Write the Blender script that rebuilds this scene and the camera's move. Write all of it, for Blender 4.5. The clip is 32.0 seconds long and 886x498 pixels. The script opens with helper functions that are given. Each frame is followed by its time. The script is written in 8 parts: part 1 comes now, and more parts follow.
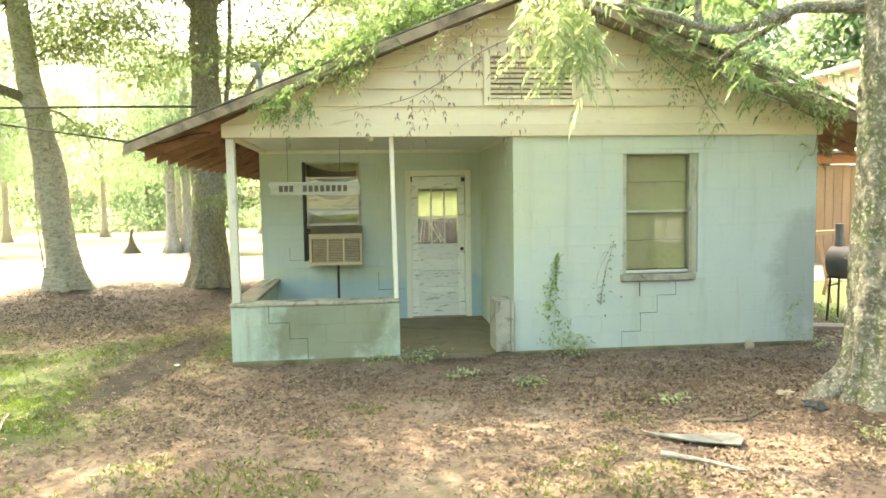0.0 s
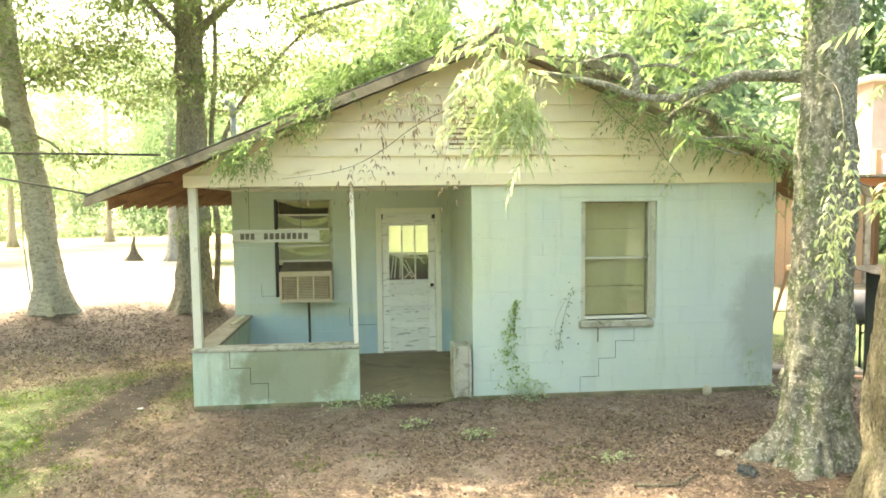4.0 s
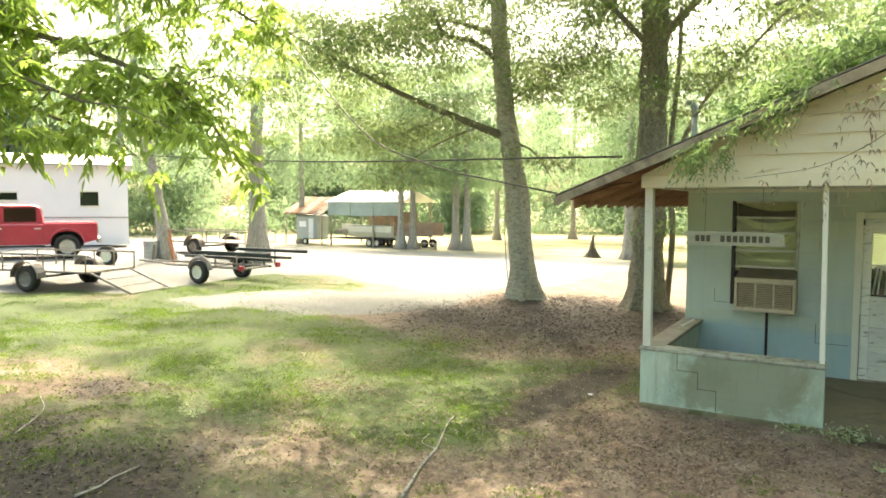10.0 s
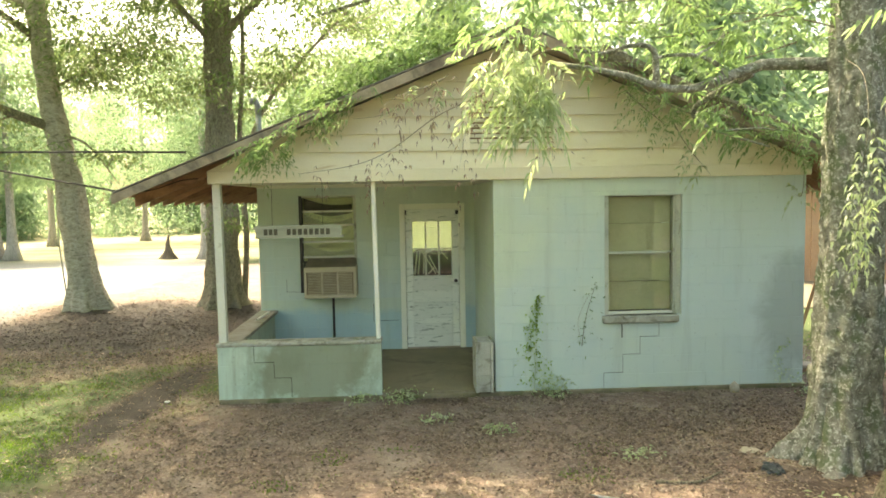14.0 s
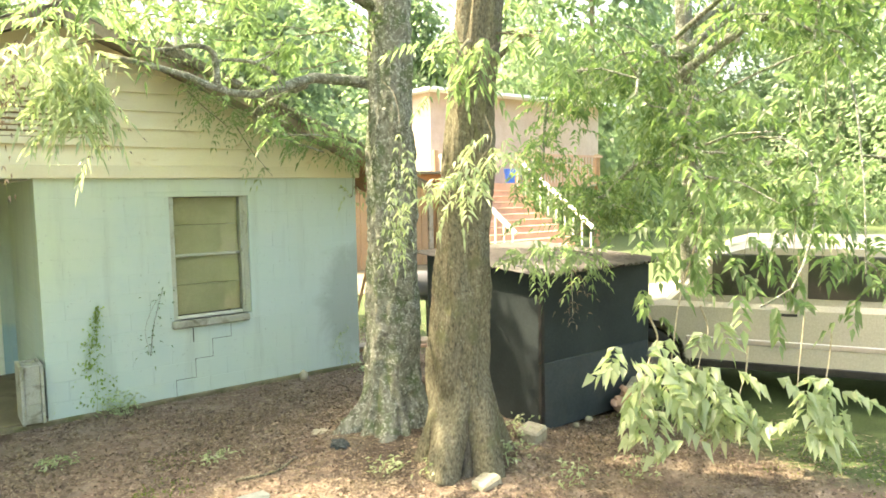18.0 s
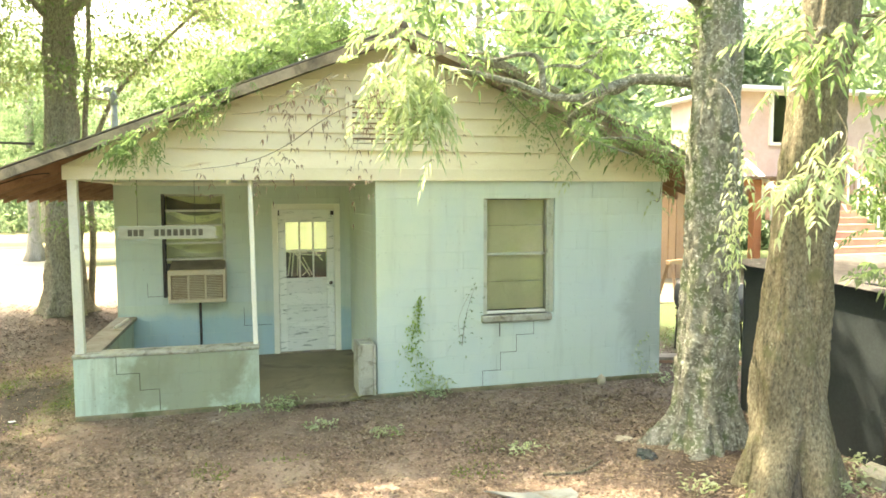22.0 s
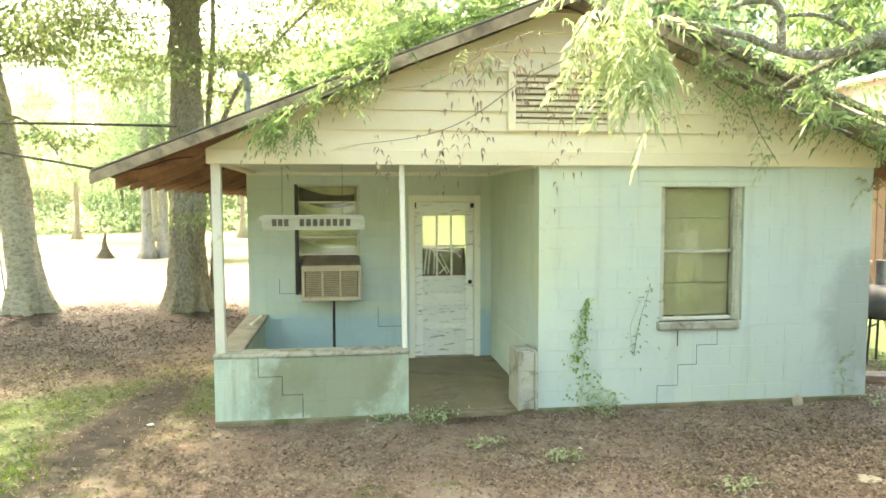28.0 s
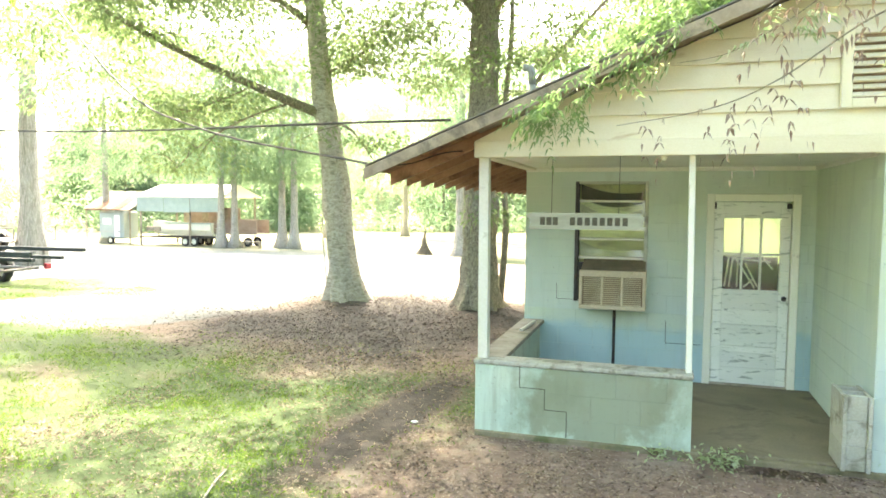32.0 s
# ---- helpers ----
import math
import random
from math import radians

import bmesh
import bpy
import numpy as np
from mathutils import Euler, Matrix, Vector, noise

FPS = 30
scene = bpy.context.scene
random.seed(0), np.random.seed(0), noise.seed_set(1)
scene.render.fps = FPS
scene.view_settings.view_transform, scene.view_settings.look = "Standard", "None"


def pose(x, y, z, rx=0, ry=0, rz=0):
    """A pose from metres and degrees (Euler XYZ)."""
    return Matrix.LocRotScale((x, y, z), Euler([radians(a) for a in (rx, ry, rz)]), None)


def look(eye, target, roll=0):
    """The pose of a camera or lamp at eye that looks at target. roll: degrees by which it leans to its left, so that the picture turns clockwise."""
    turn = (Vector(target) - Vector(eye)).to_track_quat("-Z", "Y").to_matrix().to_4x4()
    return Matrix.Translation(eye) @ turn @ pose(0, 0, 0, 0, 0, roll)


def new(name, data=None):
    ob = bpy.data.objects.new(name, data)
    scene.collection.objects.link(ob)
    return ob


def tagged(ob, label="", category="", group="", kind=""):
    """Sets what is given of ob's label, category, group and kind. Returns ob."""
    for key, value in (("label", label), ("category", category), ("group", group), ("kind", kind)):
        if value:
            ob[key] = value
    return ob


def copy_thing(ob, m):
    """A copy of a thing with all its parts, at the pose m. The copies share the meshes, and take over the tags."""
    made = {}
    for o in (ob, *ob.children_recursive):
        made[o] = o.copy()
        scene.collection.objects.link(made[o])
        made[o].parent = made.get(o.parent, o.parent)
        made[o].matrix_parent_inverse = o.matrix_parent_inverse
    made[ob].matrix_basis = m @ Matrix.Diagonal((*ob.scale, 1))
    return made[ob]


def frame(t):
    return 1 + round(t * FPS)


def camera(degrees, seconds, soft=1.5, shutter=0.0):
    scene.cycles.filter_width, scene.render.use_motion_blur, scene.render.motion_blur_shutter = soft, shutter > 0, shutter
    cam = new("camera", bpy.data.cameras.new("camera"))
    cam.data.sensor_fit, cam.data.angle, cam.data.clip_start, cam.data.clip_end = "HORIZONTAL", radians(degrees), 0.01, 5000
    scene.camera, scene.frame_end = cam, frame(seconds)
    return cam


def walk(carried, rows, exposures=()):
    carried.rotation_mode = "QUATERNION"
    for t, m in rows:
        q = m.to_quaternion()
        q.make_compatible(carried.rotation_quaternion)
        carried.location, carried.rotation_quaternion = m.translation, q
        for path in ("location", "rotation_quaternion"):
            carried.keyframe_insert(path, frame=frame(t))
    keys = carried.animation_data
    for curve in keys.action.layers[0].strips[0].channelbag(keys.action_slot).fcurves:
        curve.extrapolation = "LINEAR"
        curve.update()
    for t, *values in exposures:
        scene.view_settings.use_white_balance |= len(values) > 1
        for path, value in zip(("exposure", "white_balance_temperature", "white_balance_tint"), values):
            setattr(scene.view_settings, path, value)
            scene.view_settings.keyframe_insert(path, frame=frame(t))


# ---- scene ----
cam = camera(65.3, 32.0, soft=1.7)
PATH = [
    (0, (1.529, -7.604, 1.74), (1.734, -5.62, 1.598), -0.9),
    (0.5, (1.642, -7.614, 1.797), (1.848, -5.629, 1.656), -0.8),
    (1, (1.757, -7.627, 1.876), (1.962, -5.642, 1.736), -0.8),
    (1.5, (1.856, -7.641, 1.964), (2.059, -5.656, 1.824), -0.8),
    (2, (1.939, -7.659, 2.069), (2.143, -5.674, 1.929), -0.8),
    (2.5, (2.008, -7.676, 2.156), (2.21, -5.691, 2.017), -0.7),
    (4.5, (2.075, -7.74, 2.255), (2.23, -5.751, 2.117), -0.6),
    (5, (2.063, -7.74, 2.248), (2.123, -5.745, 2.113), -0.6),
    (5.5, (2.063, -7.746, 2.244), (2.062, -5.751, 2.11), -0.4),
    (6, (2.072, -7.753, 2.244), (2.005, -5.758, 2.111), -0.5),
    (6.5, (2.075, -7.75, 2.243), (1.794, -5.774, 2.113), -0.2),
    (7, (2.074, -7.747, 2.245), (1.618, -5.804, 2.116), -0.0),
    (7.5, (2.075, -7.739, 2.249), (1.46, -5.84, 2.12), -0.0),
    (8, (2.067, -7.745, 2.249), (1.305, -5.9, 2.121), 0.1),
    (8.5, (2.058, -7.741, 2.238), (1.165, -5.956, 2.111), 0.2),
    (9, (2.057, -7.738, 2.24), (1.057, -6.011, 2.112), 0.2),
    (9.5, (2.057, -7.741, 2.231), (1.025, -6.033, 2.103), 0.2),
    (10, (2.072, -7.751, 2.234), (1.04, -6.043, 2.106), 0.2),
    (10.5, (2.078, -7.734, 2.23), (1.102, -5.993, 2.102), 0.1),
    (11, (2.086, -7.739, 2.228), (1.181, -5.96, 2.1), -0.1),
    (11.5, (2.095, -7.745, 2.227), (1.262, -5.932, 2.098), -0.2),
    (12, (2.105, -7.739, 2.22), (1.398, -5.872, 2.09), -0.3),
    (12.5, (2.113, -7.735, 2.216), (1.612, -5.803, 2.083), -0.5),
    (13, (2.12, -7.726, 2.216), (1.828, -5.752, 2.079), -0.7),
    (13.5, (2.119, -7.739, 2.209), (2.027, -5.746, 2.071), -0.8),
    (14, (2.177, -7.728, 2.216), (2.27, -5.735, 2.073), -1.0),
    (14.5, (2.177, -7.731, 2.241), (2.466, -5.758, 2.089), -1.1),
    (15, (2.194, -7.734, 2.256), (2.678, -5.8, 2.096), -1.2),
    (15.5, (2.191, -7.752, 2.262), (2.875, -5.88, 2.097), -1.2),
    (17.5, (2.163, -7.78, 2.261), (3.377, -6.199, 2.088), -1.0),
    (18, (2.144, -7.77, 2.257), (3.359, -6.19, 2.086), -0.9),
    (18.5, (2.127, -7.754, 2.261), (3.251, -6.109, 2.092), -0.9),
    (19, (2.123, -7.74, 2.254), (3.03, -5.965, 2.093), -0.6),
    (19.5, (2.138, -7.738, 2.248), (3.024, -5.952, 2.09), -0.5),
    (20, (2.078, -7.727, 2.26), (2.925, -5.922, 2.101), -0.4),
    (20.5, (2.037, -7.705, 2.24), (2.81, -5.866, 2.088), -0.4),
    (21, (1.961, -7.679, 2.233), (2.653, -5.808, 2.084), -0.3),
    (21.5, (1.919, -7.665, 2.235), (2.515, -5.761, 2.087), -0.3),
    (22, (1.875, -7.647, 2.229), (2.382, -5.718, 2.083), -0.2),
    (22.5, (1.796, -7.628, 2.226), (2.277, -5.692, 2.081), -0.2),
    (23, (1.696, -7.588, 2.251), (2.171, -5.651, 2.11), -0.2),
    (23.5, (1.54, -7.551, 2.283), (2.017, -5.614, 2.14), -0.2),
    (24, (1.406, -7.5, 2.263), (1.874, -5.561, 2.121), -0.2),
    (24.5, (1.261, -7.464, 2.253), (1.729, -5.525, 2.116), -0.3),
    (26.5, (1.112, -7.143, 2.122), (1.588, -5.206, 1.983), -0.3),
    (27, (1.151, -6.992, 2.082), (1.593, -5.047, 1.945), -0.2),
    (27.5, (1.212, -6.79, 2.08), (1.563, -4.825, 1.944), -0.1),
    (28, (1.271, -6.605, 2.077), (1.537, -4.628, 1.941), -0.1),
    (28.5, (1.324, -6.458, 2.067), (1.536, -4.474, 1.934), -0.0),
    (29, (1.364, -6.337, 2.066), (1.565, -4.351, 1.932), -0.0),
    (29.5, (1.407, -6.218, 2.06), (1.518, -4.225, 1.928), 0.0),
    (30, (1.431, -6.123, 2.05), (1.382, -4.128, 1.92), 0.1),
    (30.5, (1.466, -6.046, 2.046), (1.266, -4.061, 1.917), 0.2),
    (31, (1.493, -5.985, 2.036), (1.148, -4.019, 1.907), 0.3),
    (31.5, (1.517, -5.924, 2.029), (1.03, -3.988, 1.9), 0.4),
    (32, (1.541, -5.89, 2.016), (0.941, -3.986, 1.888), 0.5),
]
EXPOSURES = [(0, 3.31, 8250, 8), (5, 3.36, 8200, 8), (7, 3.20, 7800, 6), (9, 2.75, 7300, 6), (10, 2.57, 7850, 6), (12, 2.46, 7850, 6), (13, 2.49, 8050, 6), (15, 3.03, 8500, 6), (17, 3.15, 8150, 6), (20, 3.25, 8250, 7), (24, 3.44, 8100, 8), (29, 3.50, 8000, 8), (30, 3.70, 7600, 8), (31, 3.45, 7800, 7), (32, 3.60, 7100, 8)]
walk(cam, [(t, look(eye, target, roll)) for t, eye, target, roll in PATH], EXPOSURES)
SKY_POWER, SUN_POWER = 0.145, 2.1
# ---------- light ----------
SUN_AT = Vector((-0.42, 0.50, 0.90)).normalized()
world = bpy.data.worlds.new("sky")
scene.world = world
world.use_nodes = True
wn = world.node_tree.nodes
sky = wn.new("ShaderNodeTexSky")
sky.sky_type = "NISHITA"
sky.sun_disc = False
sky.sun_elevation = math.asin(SUN_AT.z)
sky.sun_rotation = math.atan2(SUN_AT.x, SUN_AT.y)
sky.air_density, sky.dust_density, sky.ozone_density = 1.1, 6.0, 0.6
world.node_tree.links.new(sky.outputs["Color"], wn["Background"].inputs["Color"])
wn["Background"].inputs["Strength"].default_value = SKY_POWER
sun = new("sun", bpy.data.lights.new("sun", "SUN"))
sun.data.energy, sun.data.angle, sun.data.color = SUN_POWER, radians(0.6), (1.0, 0.94, 0.82)
sun.matrix_world = look(SUN_AT * 60, (0, 0, 0))

# ---------- materials ----------
def node_mat(name):
    m = bpy.data.materials.new(name)
    m.use_nodes = True
    nt = m.node_tree
    return m, nt, nt.nodes["Principled BSDF"], nt.nodes["Material Output"]

def add(nt, kind, **sets):
    n = nt.nodes.new(kind)
    for k, v in sets.items():
        if k in n.inputs:
            n.inputs[k].default_value = v
    return n

def ramp(nt, fac, stops):
    r = nt.nodes.new("ShaderNodeValToRGB")
    e = r.color_ramp.elements
    while len(e) < len(stops):
        e.new(0.5)
    for i, (p, c) in enumerate(stops):
        e[i].position = p
        e[i].color = (*c, 1) if len(c) == 3 else c
    nt.links.new(fac, r.inputs[0])
    return r.outputs[0]

def mix(nt, fac, a, b, mode="MIX"):
    n = nt.nodes.new("ShaderNodeMix")
    n.data_type, n.blend_type = "RGBA", mode
    for sock, v in ((n.inputs[0], fac), (n.inputs[6], a), (n.inputs[7], b)):
        if hasattr(v, "links"):
            nt.links.new(v, sock)
        elif isinstance(v, (int, float)):
            sock.default_value = v
        else:
            sock.default_value = (*v, 1) if len(v) == 3 else v
    return n.outputs[2]

def coords(nt, space="world", scale=(1, 1, 1), offset=(0, 0, 0)):
    if space == "world":
        src = nt.nodes.new("ShaderNodeNewGeometry").outputs["Position"]
    else:
        src = nt.nodes.new("ShaderNodeTexCoord").outputs["Object"]
    mp = nt.nodes.new("ShaderNodeMapping")
    mp.inputs["Scale"].default_value = scale
    mp.inputs["Location"].default_value = offset
    nt.links.new(src, mp.inputs["Vector"])
    return mp.outputs[0]

def noise_tex(nt, vec, scale, detail=5.0, rough=0.55, distort=0.0):
    n = nt.nodes.new("ShaderNodeTexNoise")
    n.inputs["Scale"].default_value = scale
    n.inputs["Detail"].default_value = detail
    n.inputs["Roughness"].default_value = rough
    n.inputs["Distortion"].default_value = distort
    nt.links.new(vec, n.inputs["Vector"])
    return n.outputs["Fac"]

def bump(nt, p, height, strength, dist=0.01):
    b = nt.nodes.new("ShaderNodeBump")
    b.inputs["Strength"].default_value = strength
    b.inputs["Distance"].default_value = dist
    nt.links.new(height, b.inputs["Height"])
    nt.links.new(b.outputs[0], p.inputs["Normal"])

def surface(name, a, b, rough=0.8, scale=3.0, fine=60.0, stain=None, stain_at=(0.55, 0.7), stain_scale=1.2,
            relief=0.3, metal=0.0, stretch=(1, 1, 1), space="world", vary=0.08):
    """Two tones at two scales, an optional stain with its own shape, grain in the relief and a small change from piece to piece."""
    m, nt, p, _ = node_mat(name)
    v = coords(nt, space, stretch)
    c = ramp(nt, noise_tex(nt, v, scale), [(0.3, a), (0.7, b)])
    g = noise_tex(nt, v, fine, 3.0)
    c = mix(nt, 0.25, c, ramp(nt, g, [(0.3, (0.35, 0.35, 0.35)), (0.7, (0.75, 0.75, 0.75))]), "OVERLAY")
    if stain:
        s = ramp(nt, noise_tex(nt, v, stain_scale, 7.0, 0.65, 0.6), [(stain_at[0], (0, 0, 0)), (stain_at[1], (1, 1, 1))])
        c = mix(nt, s, c, stain)
    if vary:
        info = nt.nodes.new("ShaderNodeObjectInfo")
        k = nt.nodes.new("ShaderNodeMapRange")
        k.inputs[3].default_value, k.inputs[4].default_value = 1 - vary, 1 + vary
        nt.links.new(info.outputs["Random"], k.inputs[0])
        hs = nt.nodes.new("ShaderNodeHueSaturation")
        nt.links.new(k.outputs[0], hs.inputs["Value"])
        nt.links.new(c, hs.inputs["Color"])
        c = hs.outputs[0]
    nt.links.new(c, p.inputs["Base Color"])
    p.inputs["Roughness"].default_value = rough
    p.inputs["Metallic"].default_value = metal
    if relief:
        bump(nt, p, g, relief, 0.004)
    return m

def leaf_mat(name, a, b, glow, through_share=0.5, wax=0.5):
    """Leaf with two greens from leaf to leaf, waxy on top and letting light through."""
    m, nt, p, out = node_mat(name)
    geo = nt.nodes.new("ShaderNodeNewGeometry")
    c = ramp(nt, geo.outputs["Random Per Island"], [(0.0, a), (1.0, b)])
    nt.links.new(c, p.inputs["Base Color"])
    p.inputs["Roughness"].default_value = 0.45
    p.inputs["Specular IOR Level"].default_value = wax
    tr = nt.nodes.new("ShaderNodeBsdfTranslucent")
    nt.links.new(mix(nt, 1.0, c, glow, "MULTIPLY"), tr.inputs["Color"])
    ms = nt.nodes.new("ShaderNodeMixShader")
    ms.inputs[0].default_value = through_share
    nt.links.new(p.outputs[0], ms.inputs[1])
    nt.links.new(tr.outputs[0], ms.inputs[2])
    nt.links.new(ms.outputs[0], out.inputs["Surface"])
    return m

def block_paint(name, base, alt, low, over=None):
    """Old masonry paint: blotches, run-down grime with a shape of its own, pores of the blocks."""
    m, nt, p, _ = node_mat(name)
    v = coords(nt)
    c = ramp(nt, noise_tex(nt, v, 0.42, 4.0), [(0.42, base), (0.58, alt)])
    c = mix(nt, ramp(nt, noise_tex(nt, v, 3.2, 6.0, 0.6), [(0.35, (0, 0, 0)), (0.75, (0.5, 0.5, 0.5))]), c, low)
    if over:
        # brushed upper edge of the older coat
        zz = nt.nodes.new("ShaderNodeSeparateXYZ")
        nt.links.new(v, zz.inputs[0])
        up = nt.nodes.new("ShaderNodeMath")
        up.operation = "MULTIPLY_ADD"
        nt.links.new(noise_tex(nt, v, 1.5, 7.0, 0.6, 0.3), up.inputs[0])
        up.inputs[1].default_value = 0.5
        nt.links.new(zz.outputs["Z"], up.inputs[2])
        c = mix(nt, ramp(nt, up.outputs[0], [(0.86, (0, 0, 0)), (0.96, (1, 1, 1))]), c, over)
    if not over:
        # sky light on the right half, painted in as a bluer tone
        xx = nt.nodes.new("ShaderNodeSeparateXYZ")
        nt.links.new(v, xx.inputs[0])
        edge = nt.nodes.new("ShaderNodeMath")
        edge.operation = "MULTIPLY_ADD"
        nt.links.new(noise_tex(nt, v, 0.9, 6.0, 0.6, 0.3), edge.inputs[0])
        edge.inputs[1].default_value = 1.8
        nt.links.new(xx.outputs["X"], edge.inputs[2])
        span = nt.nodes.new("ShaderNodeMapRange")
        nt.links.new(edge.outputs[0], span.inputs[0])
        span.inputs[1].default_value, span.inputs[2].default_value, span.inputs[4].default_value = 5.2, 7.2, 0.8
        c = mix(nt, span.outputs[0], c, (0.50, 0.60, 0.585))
    runs = noise_tex(nt, coords(nt, "world", (5.0, 5.0, 0.6)), 1.0, 6.0, 0.6)
    c = mix(nt, ramp(nt, runs, [(0.52, (0, 0, 0)), (0.75, (0.35, 0.35, 0.35))]), c, (0.30, 0.34, 0.28))
    far = nt.nodes.new("ShaderNodeVectorMath")
    far.operation = "LENGTH"
    nt.links.new(coords(nt, "world", (1.9, 0.6, 1.25), (-12.6, 0.0, -1.05)), far.inputs[0])
    patch = nt.nodes.new("ShaderNodeMath")
    patch.operation = "MULTIPLY_ADD"
    nt.links.new(noise_tex(nt, v, 2.4, 7.0, 0.65, 0.5), patch.inputs[0])
    patch.inputs[1].default_value = -1.3
    nt.links.new(far.outputs["Value"], patch.inputs[2])
    c = mix(nt, ramp(nt, patch.outputs[0], [(0.0, (0.5, 0.5, 0.5)), (0.4, (0, 0, 0))]), c, (0.24, 0.27, 0.24))
    spots = noise_tex(nt, v, 26.0, 4.0, 0.7)
    c = mix(nt, ramp(nt, spots, [(0.64, (0, 0, 0)), (0.72, (0.55, 0.55, 0.55))]), c, (0.24, 0.27, 0.22))
    nt.links.new(c, p.inputs["Base Color"])
    p.inputs["Roughness"].default_value = 0.72
    bump(nt, p, noise_tex(nt, v, 130.0, 3.0, 0.7), 0.35, 0.003)
    return m

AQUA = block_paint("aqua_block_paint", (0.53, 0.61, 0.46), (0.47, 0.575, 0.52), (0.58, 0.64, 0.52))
BLUE = block_paint("old_blue_block_paint", (0.33, 0.49, 0.51), (0.37, 0.53, 0.53), (0.45, 0.57, 0.53), (0.50, 0.59, 0.48))
def mossy_paint():
    """Thin paint on low masonry with broad olive stains and worn pale patches."""
    m, nt, p, _ = node_mat("mossy_aqua_paint")
    v = coords(nt)
    c = ramp(nt, noise_tex(nt, v, 1.3, 5.0), [(0.35, (0.42, 0.55, 0.46)), (0.65, (0.53, 0.62, 0.50))])
    big = noise_tex(nt, coords(nt, "world", (1.0, 1.0, 0.75), (3.3, 0, 0.4)), 1.7, 8.0, 0.62, 0.1)
    c = mix(nt, ramp(nt, big, [(0.47, (0, 0, 0)), (0.64, (0.65, 0.65, 0.65))]), c, (0.20, 0.225, 0.14))
    far = nt.nodes.new("ShaderNodeVectorMath")
    far.operation = "LENGTH"
    nt.links.new(coords(nt, "world", (1.9, 0.0, 2.6), (-2.0, 0.0, -1.05)), far.inputs[0])
    blot = nt.nodes.new("ShaderNodeMath")
    blot.operation = "MULTIPLY_ADD"
    nt.links.new(noise_tex(nt, v, 3.0, 7.0, 0.65, 0.3), blot.inputs[0])
    blot.inputs[1].default_value = -1.9
    nt.links.new(far.outputs["Value"], blot.inputs[2])
    c = mix(nt, ramp(nt, blot.outputs[0], [(0.0, (0.8, 0.8, 0.8)), (0.4, (0, 0, 0))]), c, (0.21, 0.225, 0.14))
    drip = noise_tex(nt, coords(nt, "world", (9.0, 9.0, 0.9)), 1.0, 6.0, 0.65)
    c = mix(nt, ramp(nt, drip, [(0.50, (0, 0, 0)), (0.72, (0.5, 0.5, 0.5))]), c, (0.25, 0.25, 0.17))
    c = mix(nt, ramp(nt, noise_tex(nt, v, 30.0, 4.0, 0.7), [(0.60, (0, 0, 0)), (0.70, (0.5, 0.5, 0.5))]), c, (0.20, 0.20, 0.14))
    nt.links.new(c, p.inputs["Base Color"])
    p.inputs["Roughness"].default_value = 0.85
    bump(nt, p, noise_tex(nt, v, 90.0, 4.0, 0.7), 0.5, 0.004)
    return m

MOSSY = mossy_paint()
CREAM = surface("cream_board_paint", (0.66, 0.60, 0.42), (0.72, 0.68, 0.50), 0.6, 1.5, 70, (0.42, 0.30, 0.14), (0.60, 0.75), 1.3, 0.25, 0, (1, 1, 3))
WHITE = surface("old_white_paint", (0.64, 0.64, 0.53), (0.71, 0.71, 0.60), 0.5, 2, 60, (0.40, 0.38, 0.28), (0.62, 0.74), 5.0)
DARKGREEN = surface("dark_pane_backing", (0.010, 0.014, 0.007), (0.028, 0.034, 0.016), 0.9, 5, 60)
CASING = surface("cream_casing_paint", (0.75, 0.76, 0.60), (0.81, 0.82, 0.68), 0.5, 2, 60, (0.40, 0.38, 0.28), (0.64, 0.76), 5.0)
DOORW = surface("flaking_white_door_paint", (0.70, 0.74, 0.64), (0.78, 0.80, 0.70), 0.5, 2, 60, (0.30, 0.34, 0.26), (0.56, 0.65), 9.0, 0.3, 0, (0.6, 1, 2.6))
RUSTY = surface("brown_rafter_wood", (0.24, 0.125, 0.075), (0.34, 0.19, 0.115), 0.85, 4, 40, (0.10, 0.05, 0.03), (0.5, 0.7), 3, 0.5, 0, (1, 1, 1))
GREYWOOD = surface("weathered_grey_wood", (0.24, 0.20, 0.15), (0.38, 0.33, 0.26), 0.85, 5, 50, (0.10, 0.09, 0.07), (0.52, 0.7), 3, 0.6)
CAPWOOD = surface("worn_cap_board", (0.24, 0.225, 0.175), (0.36, 0.34, 0.27), 0.8, 4, 50, (0.16, 0.15, 0.10), (0.5, 0.66), 3, 0.5)
FOOTING = surface("mossy_footing", (0.14, 0.12, 0.07), (0.24, 0.21, 0.13), 0.9, 4, 50, (0.09, 0.10, 0.04), (0.5, 0.65), 2.5, 0.5)
BARGE = surface("weathered_barge_wood", (0.20, 0.155, 0.105), (0.36, 0.295, 0.21), 0.85, 5, 50, (0.055, 0.045, 0.035), (0.52, 0.7), 3, 0.6)
ROOFING = surface("old_roof_metal", (0.13, 0.12, 0.10), (0.22, 0.20, 0.17), 0.6, 1.5, 30, (0.20, 0.10, 0.05), (0.52, 0.7), 0.9, 0.3, 0.3)
CONCRETE = surface("porch_concrete", (0.14, 0.12, 0.072), (0.21, 0.18, 0.11), 0.85, 1.5, 60, (0.08, 0.06, 0.04), (0.52, 0.68), 1.5, 0.3)
SILLC = surface("sill_concrete", (0.30, 0.305, 0.245), (0.42, 0.42, 0.34), 0.85, 4, 60, (0.16, 0.15, 0.10), (0.5, 0.65), 5)
